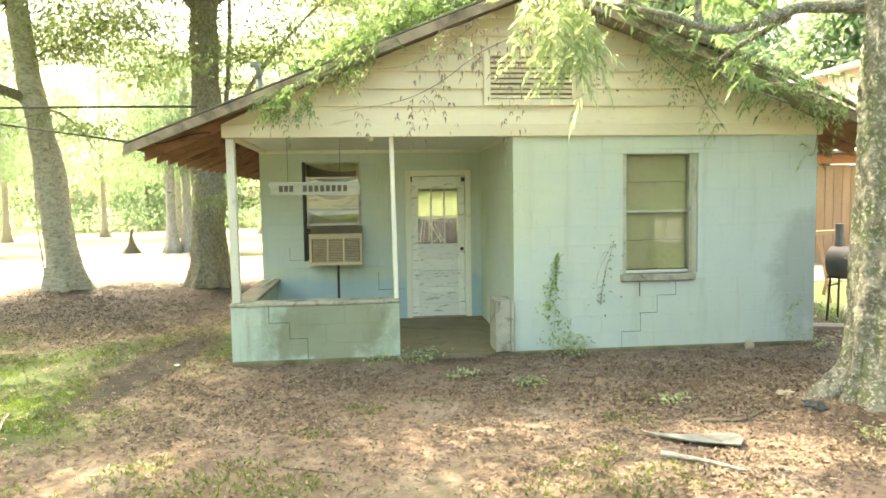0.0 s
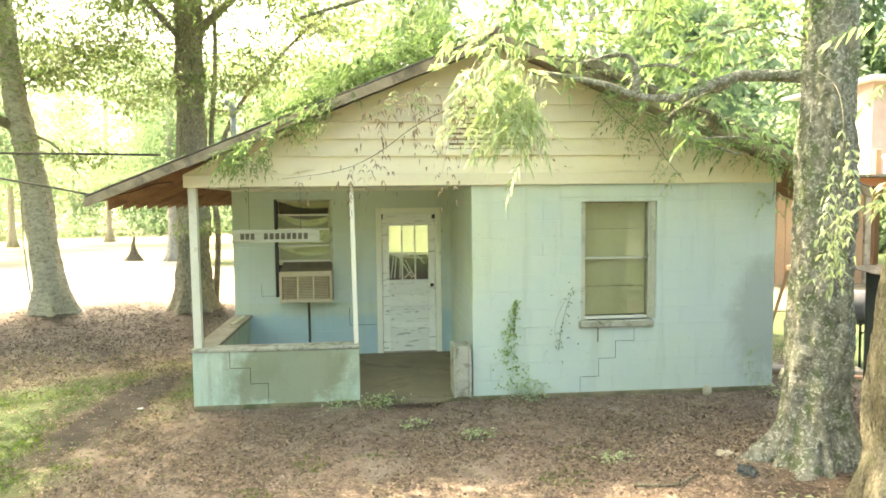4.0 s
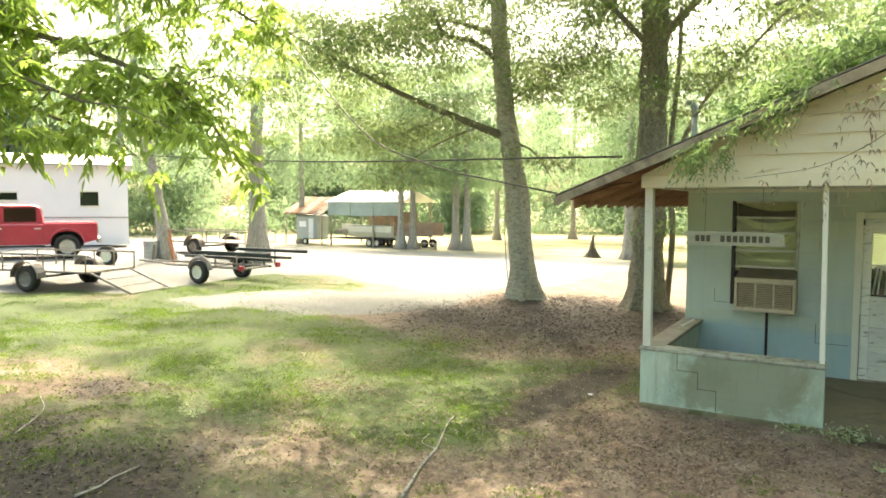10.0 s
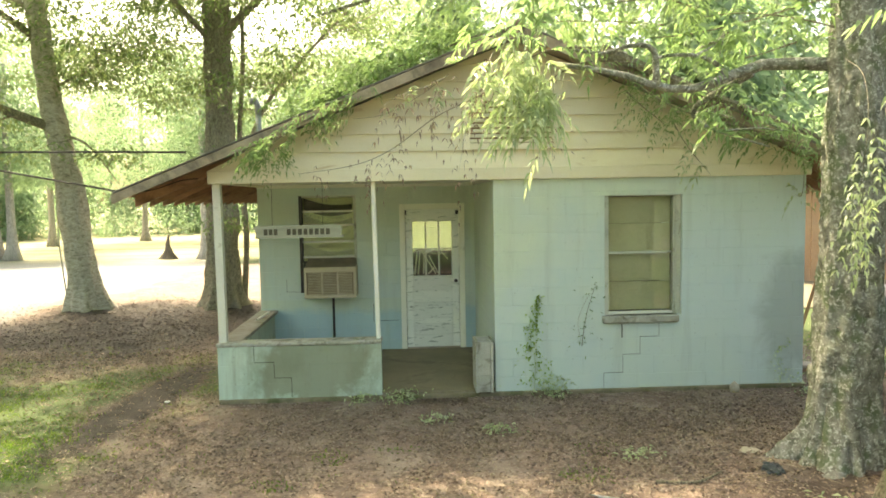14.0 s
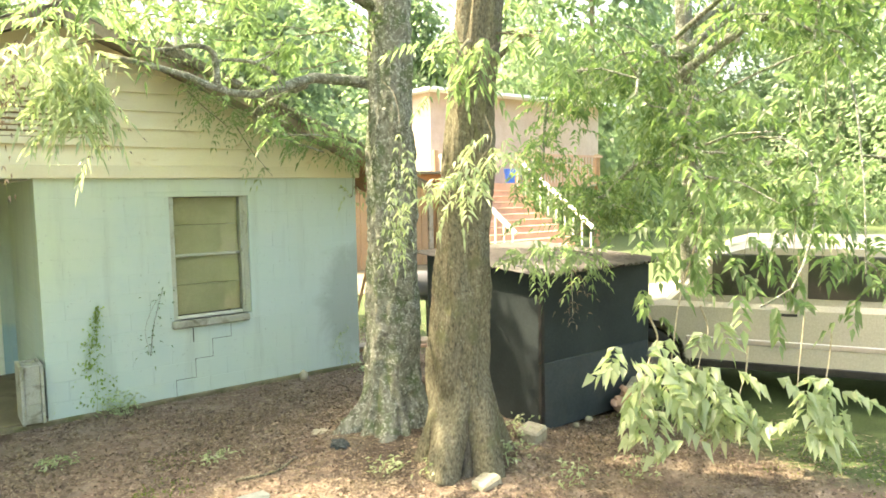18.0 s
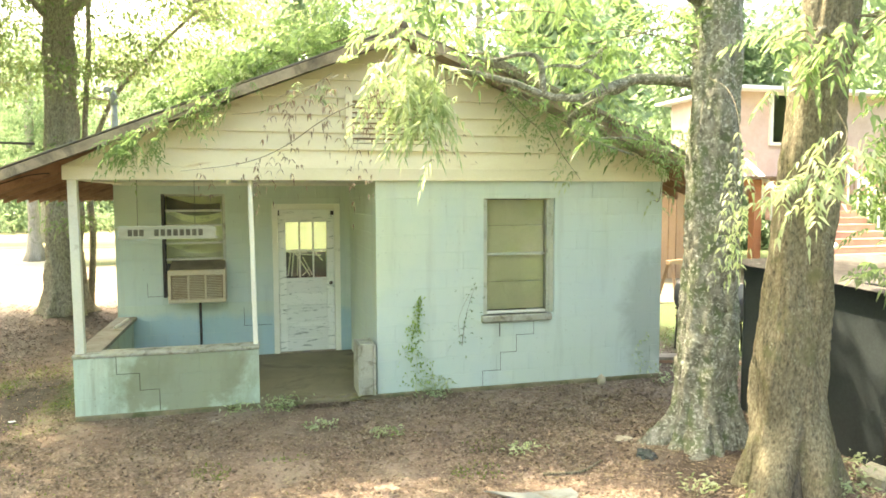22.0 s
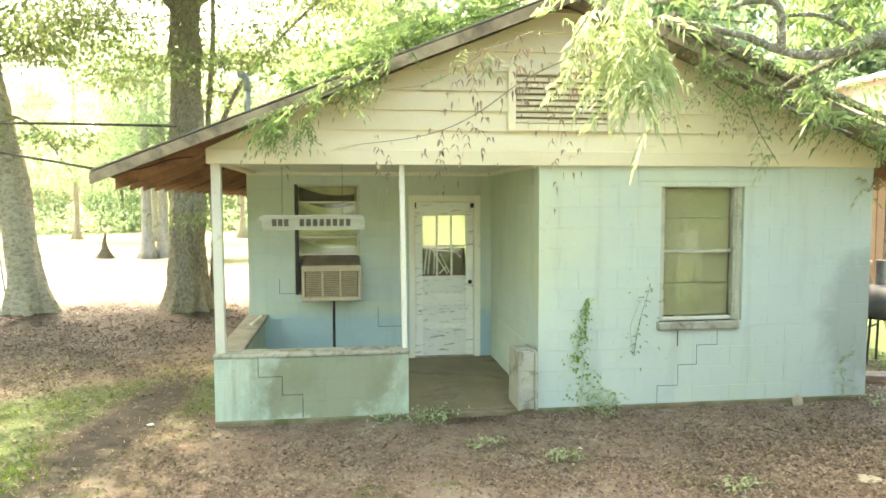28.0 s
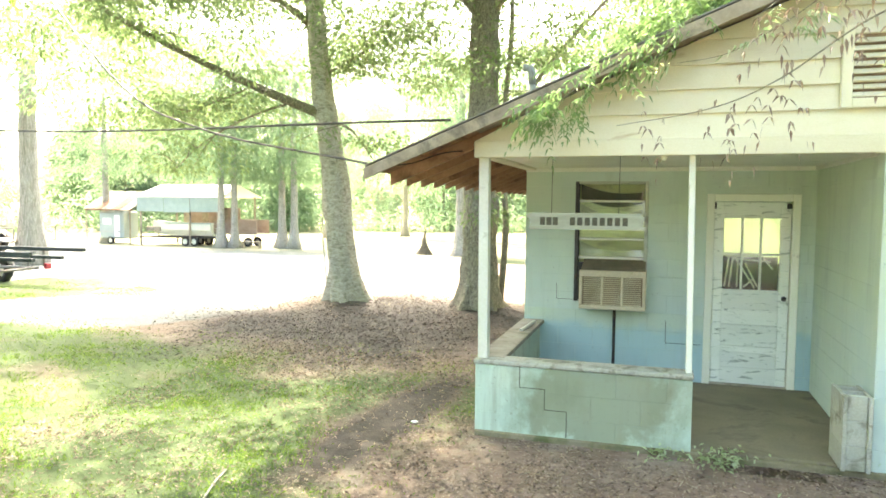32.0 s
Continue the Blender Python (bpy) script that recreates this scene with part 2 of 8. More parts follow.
BLIND = surface("closed_window_shade", (0.47, 0.46, 0.26), (0.55, 0.54, 0.32), 0.7, 1.2, 40, None, vary=0.03, relief=0.1)
FRAMEG = surface("grey_window_frame", (0.36, 0.38, 0.30), (0.46, 0.48, 0.38), 0.6, 4, 50, (0.2, 0.2, 0.15), (0.55, 0.7), 6)
ACBEIGE = surface("aged_beige_metal", (0.46, 0.40, 0.27), (0.54, 0.48, 0.34), 0.5, 3, 50, (0.28, 0.20, 0.12), (0.6, 0.75), 4)
ACTOP = surface("rust_brown_sheet", (0.15, 0.125, 0.085), (0.22, 0.185, 0.13), 0.7, 4, 50, (0.30, 0.26, 0.18), (0.55, 0.75), 6)
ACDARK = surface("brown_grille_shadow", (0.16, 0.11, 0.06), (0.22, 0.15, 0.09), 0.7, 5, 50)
DARKMET = surface("dark_steel", (0.03, 0.03, 0.03), (0.06, 0.055, 0.05), 0.5, 6, 60, (0.12, 0.06, 0.03), (0.6, 0.75), 5, 0.3, 0.6)
GREYMET = surface("galvanised_steel", (0.34, 0.35, 0.35), (0.46, 0.47, 0.47), 0.4, 5, 60, (0.2, 0.14, 0.1), (0.6, 0.8), 4, 0.2, 0.8)
SIGNW = surface("weathered_sign_board", (0.24, 0.245, 0.175), (0.34, 0.34, 0.25), 0.8, 8, 60, (0.35, 0.33, 0.25), (0.55, 0.7), 6, 0.4, 0, (0.4, 1, 3))
CRACKED = surface("open_crack_shadow", (0.035, 0.03, 0.022), (0.07, 0.06, 0.045), 0.9, 20, 60)
PINKWALL = surface("pale_pink_brick", (0.50, 0.37, 0.30), (0.60, 0.46, 0.39), 0.8, 3, 40)
# distance haze put into the boards as a paler, duller red
DULLRED = surface("haze_dulled_red_boards", (0.30, 0.215, 0.175), (0.38, 0.29, 0.24), 0.8, 3, 40)
INK = surface("faded_dark_lettering", (0.045, 0.04, 0.025), (0.10, 0.09, 0.055), 0.85, 40, 90)
RUSTMET = surface("dull_trailer_steel", (0.16, 0.15, 0.135), (0.27, 0.26, 0.24), 0.6, 5, 60, (0.12, 0.075, 0.05), (0.5, 0.7), 4, 0.3, 0.3)
SPLASHED = surface("mud_splashed_sheet", (0.04, 0.05, 0.053), (0.068, 0.08, 0.082), 0.65, 2.0, 40, (0.075, 0.076, 0.068), (0.50, 0.82), 3.0, 0.3)
BLACKTIN = surface("dull_black_sheet", (0.028, 0.035, 0.036), (0.048, 0.058, 0.059), 0.5, 1.4, 40, (0.038, 0.043, 0.044), (0.58, 0.80), 2.6, 0.3)
for tin in (BLACKTIN, SPLASHED):
    tin.node_tree.nodes["Principled BSDF"].inputs["Specular IOR Level"].default_value = 0.13

def bark_mat(name, dark, mid, pale, lichen, lich_at, moss, moss_at, streak, lich_size=13.0):
    """Bark: dark cracks, a mid tone, pale crust and patches of lichen and moss at two sizes."""
    m, nt, p, _ = node_mat(name)
    v = coords(nt, "world", streak)
    n1 = noise_tex(nt, v, 9.0, 8.0, 0.65, 0.4)
    n2 = noise_tex(nt, v, 42.0, 6.0, 0.7)
    c = ramp(nt, n1, [(0.30, dark), (0.48, mid), (0.70, pale)])
    c = mix(nt, 0.5, c, ramp(nt, n2, [(0.32, (0.18, 0.18, 0.18)), (0.68, (0.80, 0.80, 0.80))]), "OVERLAY")
    w = coords(nt)
    c = mix(nt, ramp(nt, noise_tex(nt, w, 5.0, 7.0, 0.6, 0.3), [(moss_at, (0, 0, 0)), (moss_at + 0.12, (0.8, 0.8, 0.8))]), c, moss)
    c = mix(nt, ramp(nt, noise_tex(nt, w, lich_size, 6.0, 0.66, 0.5), [(lich_at, (0, 0, 0)), (lich_at + 0.06, (0.9, 0.9, 0.9))]), c, lichen)
    nt.links.new(c, p.inputs["Base Color"])
    p.inputs["Roughness"].default_value = 0.95
    bump(nt, p, n2, 1.0, 0.012)
    return m

BARK_DARK = bark_mat("dark_stump_and_split_shade", (0.028, 0.024, 0.018), (0.085, 0.074, 0.055), (0.16, 0.14, 0.105), (0.20, 0.19, 0.14), 0.62, (0.06, 0.06, 0.03), 0.6, (4, 4, 0.4))
BARK_LICHEN = bark_mat("grey_bark_with_lichen", (0.065, 0.062, 0.046), (0.19, 0.19, 0.15), (0.315, 0.315, 0.265), (0.46, 0.472, 0.41), 0.535, (0.10, 0.135, 0.06), 0.49, (1.8, 1.8, 1.3), 34.0)
BARK_BROWN = bark_mat("furrowed_brown_bark", (0.045, 0.039, 0.026), (0.18, 0.16, 0.105), (0.32, 0.295, 0.205), (0.34, 0.335, 0.24), 0.60, (0.15, 0.15, 0.075), 0.55, (6.0, 6.0, 3.0), 24.0)
BARK_PALE = bark_mat("pale_mottled_bark", (0.15, 0.135, 0.10), (0.37, 0.35, 0.285), (0.52, 0.495, 0.42), (0.46, 0.455, 0.38), 0.58, (0.15, 0.145, 0.095), 0.60, (1.0, 1.0, 2.2), 8.0)
BARK_OAK = bark_mat("rough_grey_brown_bark", (0.08, 0.07, 0.053), (0.24, 0.216, 0.168), (0.38, 0.352, 0.285), (0.40, 0.39, 0.32), 0.58, (0.17, 0.165, 0.10), 0.60, (4.0, 4.0, 1.6), 20.0)
BARK_GREY = bark_mat("grey_stringy_bark", (0.15, 0.135, 0.11), (0.32, 0.30, 0.26), (0.48, 0.46, 0.41), (0.42, 0.41, 0.35), 0.62, (0.15, 0.14, 0.09), 0.60, (3.0, 3.0, 0.35))
STRAW = surface("dry_straw", (0.30, 0.25, 0.16), (0.46, 0.40, 0.28), 0.8, 30, 60)
PIPEG = surface("dull_grey_pipe", (0.17, 0.19, 0.18), (0.25, 0.27, 0.25), 0.55, 5, 50, (0.12, 0.09, 0.06), (0.55, 0.7), 5, 0.3, 0.3)
LEAF_A = leaf_mat("fresh_leaf", (0.105, 0.145, 0.075), (0.165, 0.20, 0.108), (1.9, 2.05, 1.5), 0.57)
LEAF_B = leaf_mat("pecan_leaf", (0.115, 0.165, 0.08), (0.175, 0.225, 0.12), (2.1, 2.35, 1.7), 0.6)
LEAF_FAR = leaf_mat("distant_leaf", (0.115, 0.165, 0.10), (0.17, 0.218, 0.13), (1.8, 2.0, 1.7), 0.58)
# leaf colour paled to put sunlight into the near boughs
LEAF_PALE = leaf_mat("sun_paled_leaf", (0.26, 0.33, 0.17), (0.45, 0.50, 0.33), (1.45, 1.55, 1.2), 0.45, 0.9)
LEAF_DEEP = leaf_mat("deep_green_leaf", (0.055, 0.10, 0.04), (0.135, 0.18, 0.08), (1.8, 2.0, 1.35), 0.56)
LEAF_PECAN = leaf_mat("broad_pecan_leaf", (0.12, 0.165, 0.062), (0.22, 0.27, 0.115), (2.3, 2.55, 1.4), 0.66, 0.4)
# added sheet that lets daylight glow yellow behind the door lights
BACKLIT = leaf_mat("yellow_backlight_sheet", (0.36, 0.42, 0.30), (0.40, 0.45, 0.33), (1.1, 1.12, 1.05), 0.85, 0.1)
DEADLEAF = leaf_mat("dead_curled_leaf", (0.16, 0.116, 0.086), (0.30, 0.235, 0.175), (0.8, 0.8, 0.7), 0.25, 0.15)
LITTER = leaf_mat("fallen_leaf", (0.095, 0.067, 0.048), (0.38, 0.295, 0.215), (0.5, 0.5, 0.4), 0.1, 0.2)
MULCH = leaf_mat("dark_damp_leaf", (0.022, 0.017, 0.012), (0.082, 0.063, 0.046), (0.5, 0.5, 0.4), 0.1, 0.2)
GRASS = leaf_mat("grass_blade", (0.075, 0.12, 0.028), (0.20, 0.235, 0.078), (1.5, 1.95, 0.7), 0.42, 0.15)
RED = surface("red_truck_paint", (0.40, 0.035, 0.06), (0.45, 0.045, 0.07), 0.25, 2, 60, relief=0)
TAN = surface("tan_car_paint", (0.46, 0.42, 0.33), (0.50, 0.46, 0.36), 0.25, 2, 60, relief=0)
TYRE = surface("tyre_rubber", (0.02, 0.02, 0.02), (0.035, 0.033, 0.03), 0.85, 10, 60)
CHROME = surface("wheel_alloy", (0.5, 0.5, 0.5), (0.6, 0.6, 0.6), 0.3, 5, 60, metal=0.9, relief=0)
WHITEWALL = surface("white_siding", (0.74, 0.76, 0.78), (0.80, 0.81, 0.82), 0.6, 1, 40)
CEDAR = surface("orange_cedar_boards", (0.34, 0.205, 0.115), (0.42, 0.27, 0.16), 0.75, 3, 40, stretch=(1, 1, 0.3))
REDDECK = surface("red_brown_deck_paint", (0.46, 0.27, 0.19), (0.54, 0.34, 0.25), 0.7, 3, 40)
CAMPER = surface("pale_camper_skin", (0.30, 0.36, 0.36), (0.36, 0.42, 0.42), 0.5, 1, 40)
BLACKCAST = surface("weathered_smoker_steel", (0.10, 0.098, 0.096), (0.16, 0.155, 0.15), 0.55, 4, 50, (0.12, 0.07, 0.05), (0.6, 0.75), 4)
BLUEPL = surface("blue_plastic", (0.02, 0.10, 0.45), (0.03, 0.13, 0.5), 0.4, 3, 40, relief=0)
ORANGE = surface("orange_paint", (0.40, 0.16, 0.08), (0.44, 0.19, 0.10), 0.5, 3, 40)
# tarp teal lightened to carry the haze over the far shelter
TEAL = surface("teal_tarp", (0.27, 0.34, 0.31), (0.33, 0.40, 0.37), 0.6, 2, 30)
STONE = surface("pale_stone", (0.32, 0.29, 0.21), (0.42, 0.38, 0.29), 0.9, 8, 60, (0.18, 0.16, 0.11), (0.55, 0.7), 8)

def glass_mat(name, tint, rough=0.03, ior=1.6):
    m, nt, p, _ = node_mat(name)
    p.inputs["Base Color"].default_value = (*tint, 1)
    p.inputs["Roughness"].default_value = rough
    p.inputs["Transmission Weight"].default_value = 1.0
    p.inputs["IOR"].default_value = ior
    return m

GLASS = glass_mat("window_glass", (0.94, 0.97, 0.93), 0.03, 1.5)
CARGLASS = glass_mat("tinted_car_glass", (0.12, 0.14, 0.14))

def ground_mat():
    """Earth, leaf litter and thin turf, with the bare lot beyond."""
    m, nt, p, _ = node_mat("yard_ground")
    v = coords(nt)
    n1 = noise_tex(nt, v, 0.7, 6.0, 0.6)
    n2 = noise_tex(nt, v, 14.0, 6.0, 0.7)
    n3 = noise_tex(nt, v, 55.0, 4.0, 0.7)
    soil = ramp(nt, n2, [(0.3, (0.062, 0.043, 0.03)), (0.5, (0.16, 0.113, 0.08)), (0.72, (0.29, 0.222, 0.165))])
    soil = mix(nt, ramp(nt, n1, [(0.4, (0, 0, 0)), (0.65, (0.55, 0.55, 0.55))]), soil, (0.22, 0.147, 0.11))
    soil = mix(nt, ramp(nt, noise_tex(nt, v, 1.9, 7.0, 0.62, 0.4), [(0.50, (0, 0, 0)), (0.64, (0.7, 0.7, 0.7))]), soil, ramp(nt, n3, [(0.3, (0.175, 0.134, 0.10)), (0.7, (0.36, 0.30, 0.235))]))
    turf = ramp(nt, n3, [(0.3, (0.032, 0.052, 0.014)), (0.6, (0.068, 0.10, 0.028)), (0.8, (0.135, 0.135, 0.065))])
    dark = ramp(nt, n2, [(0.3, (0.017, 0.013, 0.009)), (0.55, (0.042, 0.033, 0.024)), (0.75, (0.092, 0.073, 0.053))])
    marsh = ramp(nt, noise_tex(nt, coords(nt, "world", (0.05, 0.35, 1)), 1.0, 5.0), [(0.35, (0.17, 0.15, 0.075)), (0.5, (0.34, 0.31, 0.17)), (0.65, (0.20, 0.21, 0.09))])
    lot = ramp(nt, n2, [(0.3, (0.125, 0.127, 0.118)), (0.7, (0.22, 0.222, 0.208))])
    sep = nt.nodes.new("ShaderNodeVertexColor")
    sep.layer_name = "cover"
    xyz = nt.nodes.new("ShaderNodeSeparateColor")
    nt.links.new(sep.outputs["Color"], xyz.inputs[0])
    def edge(chan, k):
        a = nt.nodes.new("ShaderNodeMath")
        a.operation = "MULTIPLY_ADD"
        nt.links.new(n1, a.inputs[0])
        a.inputs[1].default_value = k
        nt.links.new(xyz.outputs[chan], a.inputs[2])
        b = nt.nodes.new("ShaderNodeMath")
        b.operation = "MULTIPLY_ADD"
        nt.links.new(n2, b.inputs[0])
        b.inputs[1].default_value = 0.7
        nt.links.new(a.outputs[0], b.inputs[2])
        mr = nt.nodes.new("ShaderNodeMapRange")
        nt.links.new(b.outputs[0], mr.inputs[0])
        mr.inputs[1].default_value, mr.inputs[2].default_value = 0.74 + k * 0.3, 1.10 + k * 0.3
        return mr.outputs[0]
    c = mix(nt, edge(1, 1.0), soil, turf)
    c = mix(nt, edge(0, 0.8), c, lot)
    c = mix(nt, xyz.outputs[2], c, marsh)
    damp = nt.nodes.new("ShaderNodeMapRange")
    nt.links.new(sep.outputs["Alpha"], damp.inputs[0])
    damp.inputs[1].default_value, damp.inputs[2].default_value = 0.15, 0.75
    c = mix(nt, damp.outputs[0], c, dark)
    nt.links.new(c, p.inputs["Base Color"])
    p.inputs["Roughness"].default_value = 0.95
    bump(nt, p, n2, 0.7, 0.03)
    return m

GROUND = ground_mat()

# ---------- making things ----------
def thing(name, at=(0, 0, 0), label="", category="", group="", kind=""):
    ob = new(name)
    ob.location = at
    ob.empty_display_size = 0.1
    return tagged(ob, label, category, group, kind)

def part(name, bm, material, parent=None, label="", smooth=False):
    """Links a bmesh, or a ready mesh, as one object under its thing; its geometry is given in the world's metres."""
    if isinstance(bm, bmesh.types.BMesh):
        me = bpy.data.meshes.new(name)
        bmesh.ops.recalc_face_normals(bm, faces=bm.faces)
        bm.to_mesh(me)
        bm.free()
    else:
        me = bm
    if not me.materials:
        me.materials.append(material)
    if smooth:
        me.polygons.foreach_set("use_smooth", [True] * len(me.polygons))
    ob = new(name, me)
    ob.visible_shadow = material is not GLASS
    if parent is not None:
        ob.parent = parent
        if parent.data is None:
            ob.matrix_parent_inverse = Matrix.Translation(-parent.location)
    return tagged(ob, label)

def cuboid(x0, x1, y0, y1, z0, z1, bevel=0.0, bm=None, m=None):
    """A box with chamfered edges, added to bm."""
    own = bmesh.new()
    bmesh.ops.create_cube(own, size=1)
    bmesh.ops.transform(own, matrix=Matrix.LocRotScale(((x0 + x1) / 2, (y0 + y1) / 2, (z0 + z1) / 2), None, (abs(x1 - x0), abs(y1 - y0), abs(z1 - z0))), verts=own.verts)
    if bevel:
        bmesh.ops.bevel(own, geom=own.edges[:], offset=bevel, segments=1, affect="EDGES")
    if m is not None:
        bmesh.ops.transform(own, matrix=m, verts=own.verts)
    if bm is None:
        return own
    me = bpy.data.meshes.new("tmp")
    own.to_mesh(me)
    own.free()
    bm.from_mesh(me)
    bpy.data.meshes.remove(me)
    return bm

def tube(points, radii, sides=8, bm=None, wobble=0.0, seed=0, lobes=0, lobe_h=0.6, lobe_k=0.5, furrow=0.0, knots=0.0):
    """A limb swept along points with its own radius at each; lobes spread at the foot as roots."""
    bm = bm or bmesh.new()
    pts = [Vector(p) for p in points]
    rings = []
    ref, u = Vector((1, 0.13, 0.07)), None
    for i, p in enumerate(pts):
        d = (pts[min(i + 1, len(pts) - 1)] - pts[max(i - 1, 0)]).normalized()
        u = d.cross(Vector((0, 0, 1)) if abs(d.z) < 0.9 else ref).normalized() if u is None else (u - d * u.dot(d)).normalized()
        w = d.cross(u)
        ring = []
        for k in range(sides):
            a = 2 * math.pi * k / sides
            r = radii[i]
            if lobes:
                h = max(0.0, 1 - (p.z - pts[0].z) / lobe_h)
                r *= 1 + h * h * lobe_k * (0.6 + max(0.0, math.cos(lobes * a + seed)) ** 2 * 1.2)
            if wobble:
                r *= 1 + wobble * noise.noise(Vector((math.cos(a) * 2 + seed, math.sin(a) * 2, p.z * 1.7 + p.x)))
            if furrow:
                q = Vector((math.cos(a) * 8 + seed, math.sin(a) * 8, p.z * 3.4))
                r += furrow * (1 - 2.2 * abs(noise.noise(q) + 0.4 * noise.noise(q * 2.3))) + furrow * 0.5 * noise.noise(Vector((math.cos(a) * 30, math.sin(a) * 30, p.z * 14)))
            if knots:
                r += knots * noise.noise(Vector((math.cos(a) * 5 + seed, math.sin(a) * 5, p.z * 9))) + knots * 0.6 * noise.noise(Vector((math.cos(a) * 16, math.sin(a) * 16, p.z * 30)))
            ring.append(bm.verts.new(p + (u * math.cos(a) + w * math.sin(a)) * r))
        rings.append(ring)
    for a, b in zip(rings, rings[1:]):
        for k in range(sides):
            bm.faces.new((a[k], a[(k + 1) % sides], b[(k + 1) % sides], b[k]))
    bm.faces.new(rings[0][::-1])
    bm.faces.new(rings[-1])
    return bm

def smooth_line(pts, n):
    """Points along a Catmull-Rom curve through pts."""
    P = [Vector(p) for p in pts]
    P = [P[0] * 2 - P[1]] + P + [P[-1] * 2 - P[-2]]
    out = []
    for i in range(n):
        s = i / (n - 1) * (len(P) - 3)
        k = min(int(s), len(P) - 4)
        f = s - k
        a, b, c, d = P[k:k + 4]
        out.append(0.5 * ((2 * b) + (c - a) * f + (2 * a - 5 * b + 4 * c - d) * f * f + (3 * b - a - 3 * c + d) * f ** 3))
    return out

def blades(name, pos, way, length, width, droop=0.25, material=None, parent=None, seed=1, label=""):
    """One mesh of many leaves: each a folded blade of two faces along its midrib."""
    rng = np.random.default_rng(seed)
    pos, way = np.asarray(pos, float), np.asarray(way, float)
    n = len(pos)
    way /= np.linalg.norm(way, axis=1)[:, None] + 1e-9
    side = np.cross(way, rng.normal(size=(n, 3)) * 0.45 + np.array([0, 0, 1.0]))
    side /= np.linalg.norm(side, axis=1)[:, None] + 1e-9
    L = np.broadcast_to(length, n) * rng.uniform(0.7, 1.2, n)
    Wd = np.broadcast_to(width, n) * rng.uniform(0.75, 1.2, n)
    mid = pos + way * (L * 0.42)[:, None]
    tip = pos + way * L[:, None] + np.array([0, 0, -1.0]) * (L * droop)[:, None]
    dip = np.array([0, 0, 1.0]) * (Wd * 0.25)[:, None]
    V = np.stack([pos, mid + side * Wd[:, None] * 0.5 + dip, tip, mid - side * Wd[:, None] * 0.5 + dip], 1).reshape(-1, 3)
    base = np.arange(n)[:, None] * 4
    Fc = np.concatenate([base + [0, 1, 2], base + [0, 2, 3]], 1).reshape(-1)
    me = bpy.data.meshes.new(name)
    me.vertices.add(len(V))
    me.vertices.foreach_set("co", V.reshape(-1))
    me.loops.add(len(Fc))
    me.loops.foreach_set("vertex_index", Fc.astype(np.int32))
    me.polygons.add(len(Fc) // 3)
    me.polygons.foreach_set("loop_start", np.arange(0, len(Fc), 3, dtype=np.int32))
    me.update(calc_edges=True)
    ob = part(name, me, material, parent, label)
    ob["kind"] = "stuff"
    return ob

def cluster_leaves(centres, radius, per, rng, flat=0.6):
    """Leaf feet and directions round each centre."""
    c = np.repeat(np.asarray(centres, float), per, 0)
    r = np.repeat(np.broadcast_to(radius, len(centres)), per)
    d = rng.normal(size=(len(c), 3)) * np.array([1, 1, flat])
    p = c + d * (r * 0.5)[:, None]
    way = d + rng.normal(size=d.shape) * 0.6 + np.array([0, 0, -0.35])
    return p, way

def pinnate(stems, ways, lengths, rng, pairs=5):
    """Feet and directions of the leaflets of feathered leaves, with their midribs."""
    feet, dirs = [], []
    w = ways / (np.linalg.norm(ways, axis=1)[:, None] + 1e-9)
    s = np.cross(w, np.array([0, 0, 1.0]) + rng.normal(size=w.shape) * 0.35)
    s /= np.linalg.norm(s, axis=1)[:, None] + 1e-9
    down = np.array([0, 0, -1.0])
    for k in range(pairs + 1):
        f = 0.2 + 0.8 * k / pairs
        at = stems + w * (lengths * f)[:, None] + down * (lengths * 0.35 * f * f)[:, None]
        if k == pairs:
            feet.append(at)
            dirs.append(w + down * 0.5)
        else:
            for sg in (-1, 1):
                feet.append(at)
                dirs.append(w * 0.6 + s * sg + down * 0.45 + rng.normal(size=w.shape) * 0.15)
    return np.concatenate(feet), np.concatenate(dirs)

def taper(r0, r1, n, power=0.8):
    return [r0 + (r1 - r0) * (i / (n - 1)) ** power for i in range(n)]


LITTERED = surface("leaf_littered_tin", (0.06, 0.055, 0.05), (0.13, 0.12, 0.105), 0.85, 9, 50, (0.20, 0.19, 0.17), (0.6, 0.7), 5, 0.5)
# bright foliage reflected in the porch panes, painted as a yellow-green backing
PANEBACK = surface("painted_pane_reflection", (0.64, 0.66, 0.30), (0.80, 0.80, 0.46), 0.6, 2.0, 30, (0.25, 0.24, 0.14), (0.55, 0.75), 3.0, 0.2, 0, (1, 1, 3))

# near-black tone standing in for the unlit room behind the door
ROOMDARK = surface("unlit_room_dark", (0.030, 0.024, 0.018), (0.05, 0.04, 0.03), 0.6, 2, 40, stretch=(4, 4, 0.4))

# ---------- ground ----------
def smooth01(v):
    v = np.clip(v, 0, 1)
    return v * v * (3 - 2 * v)

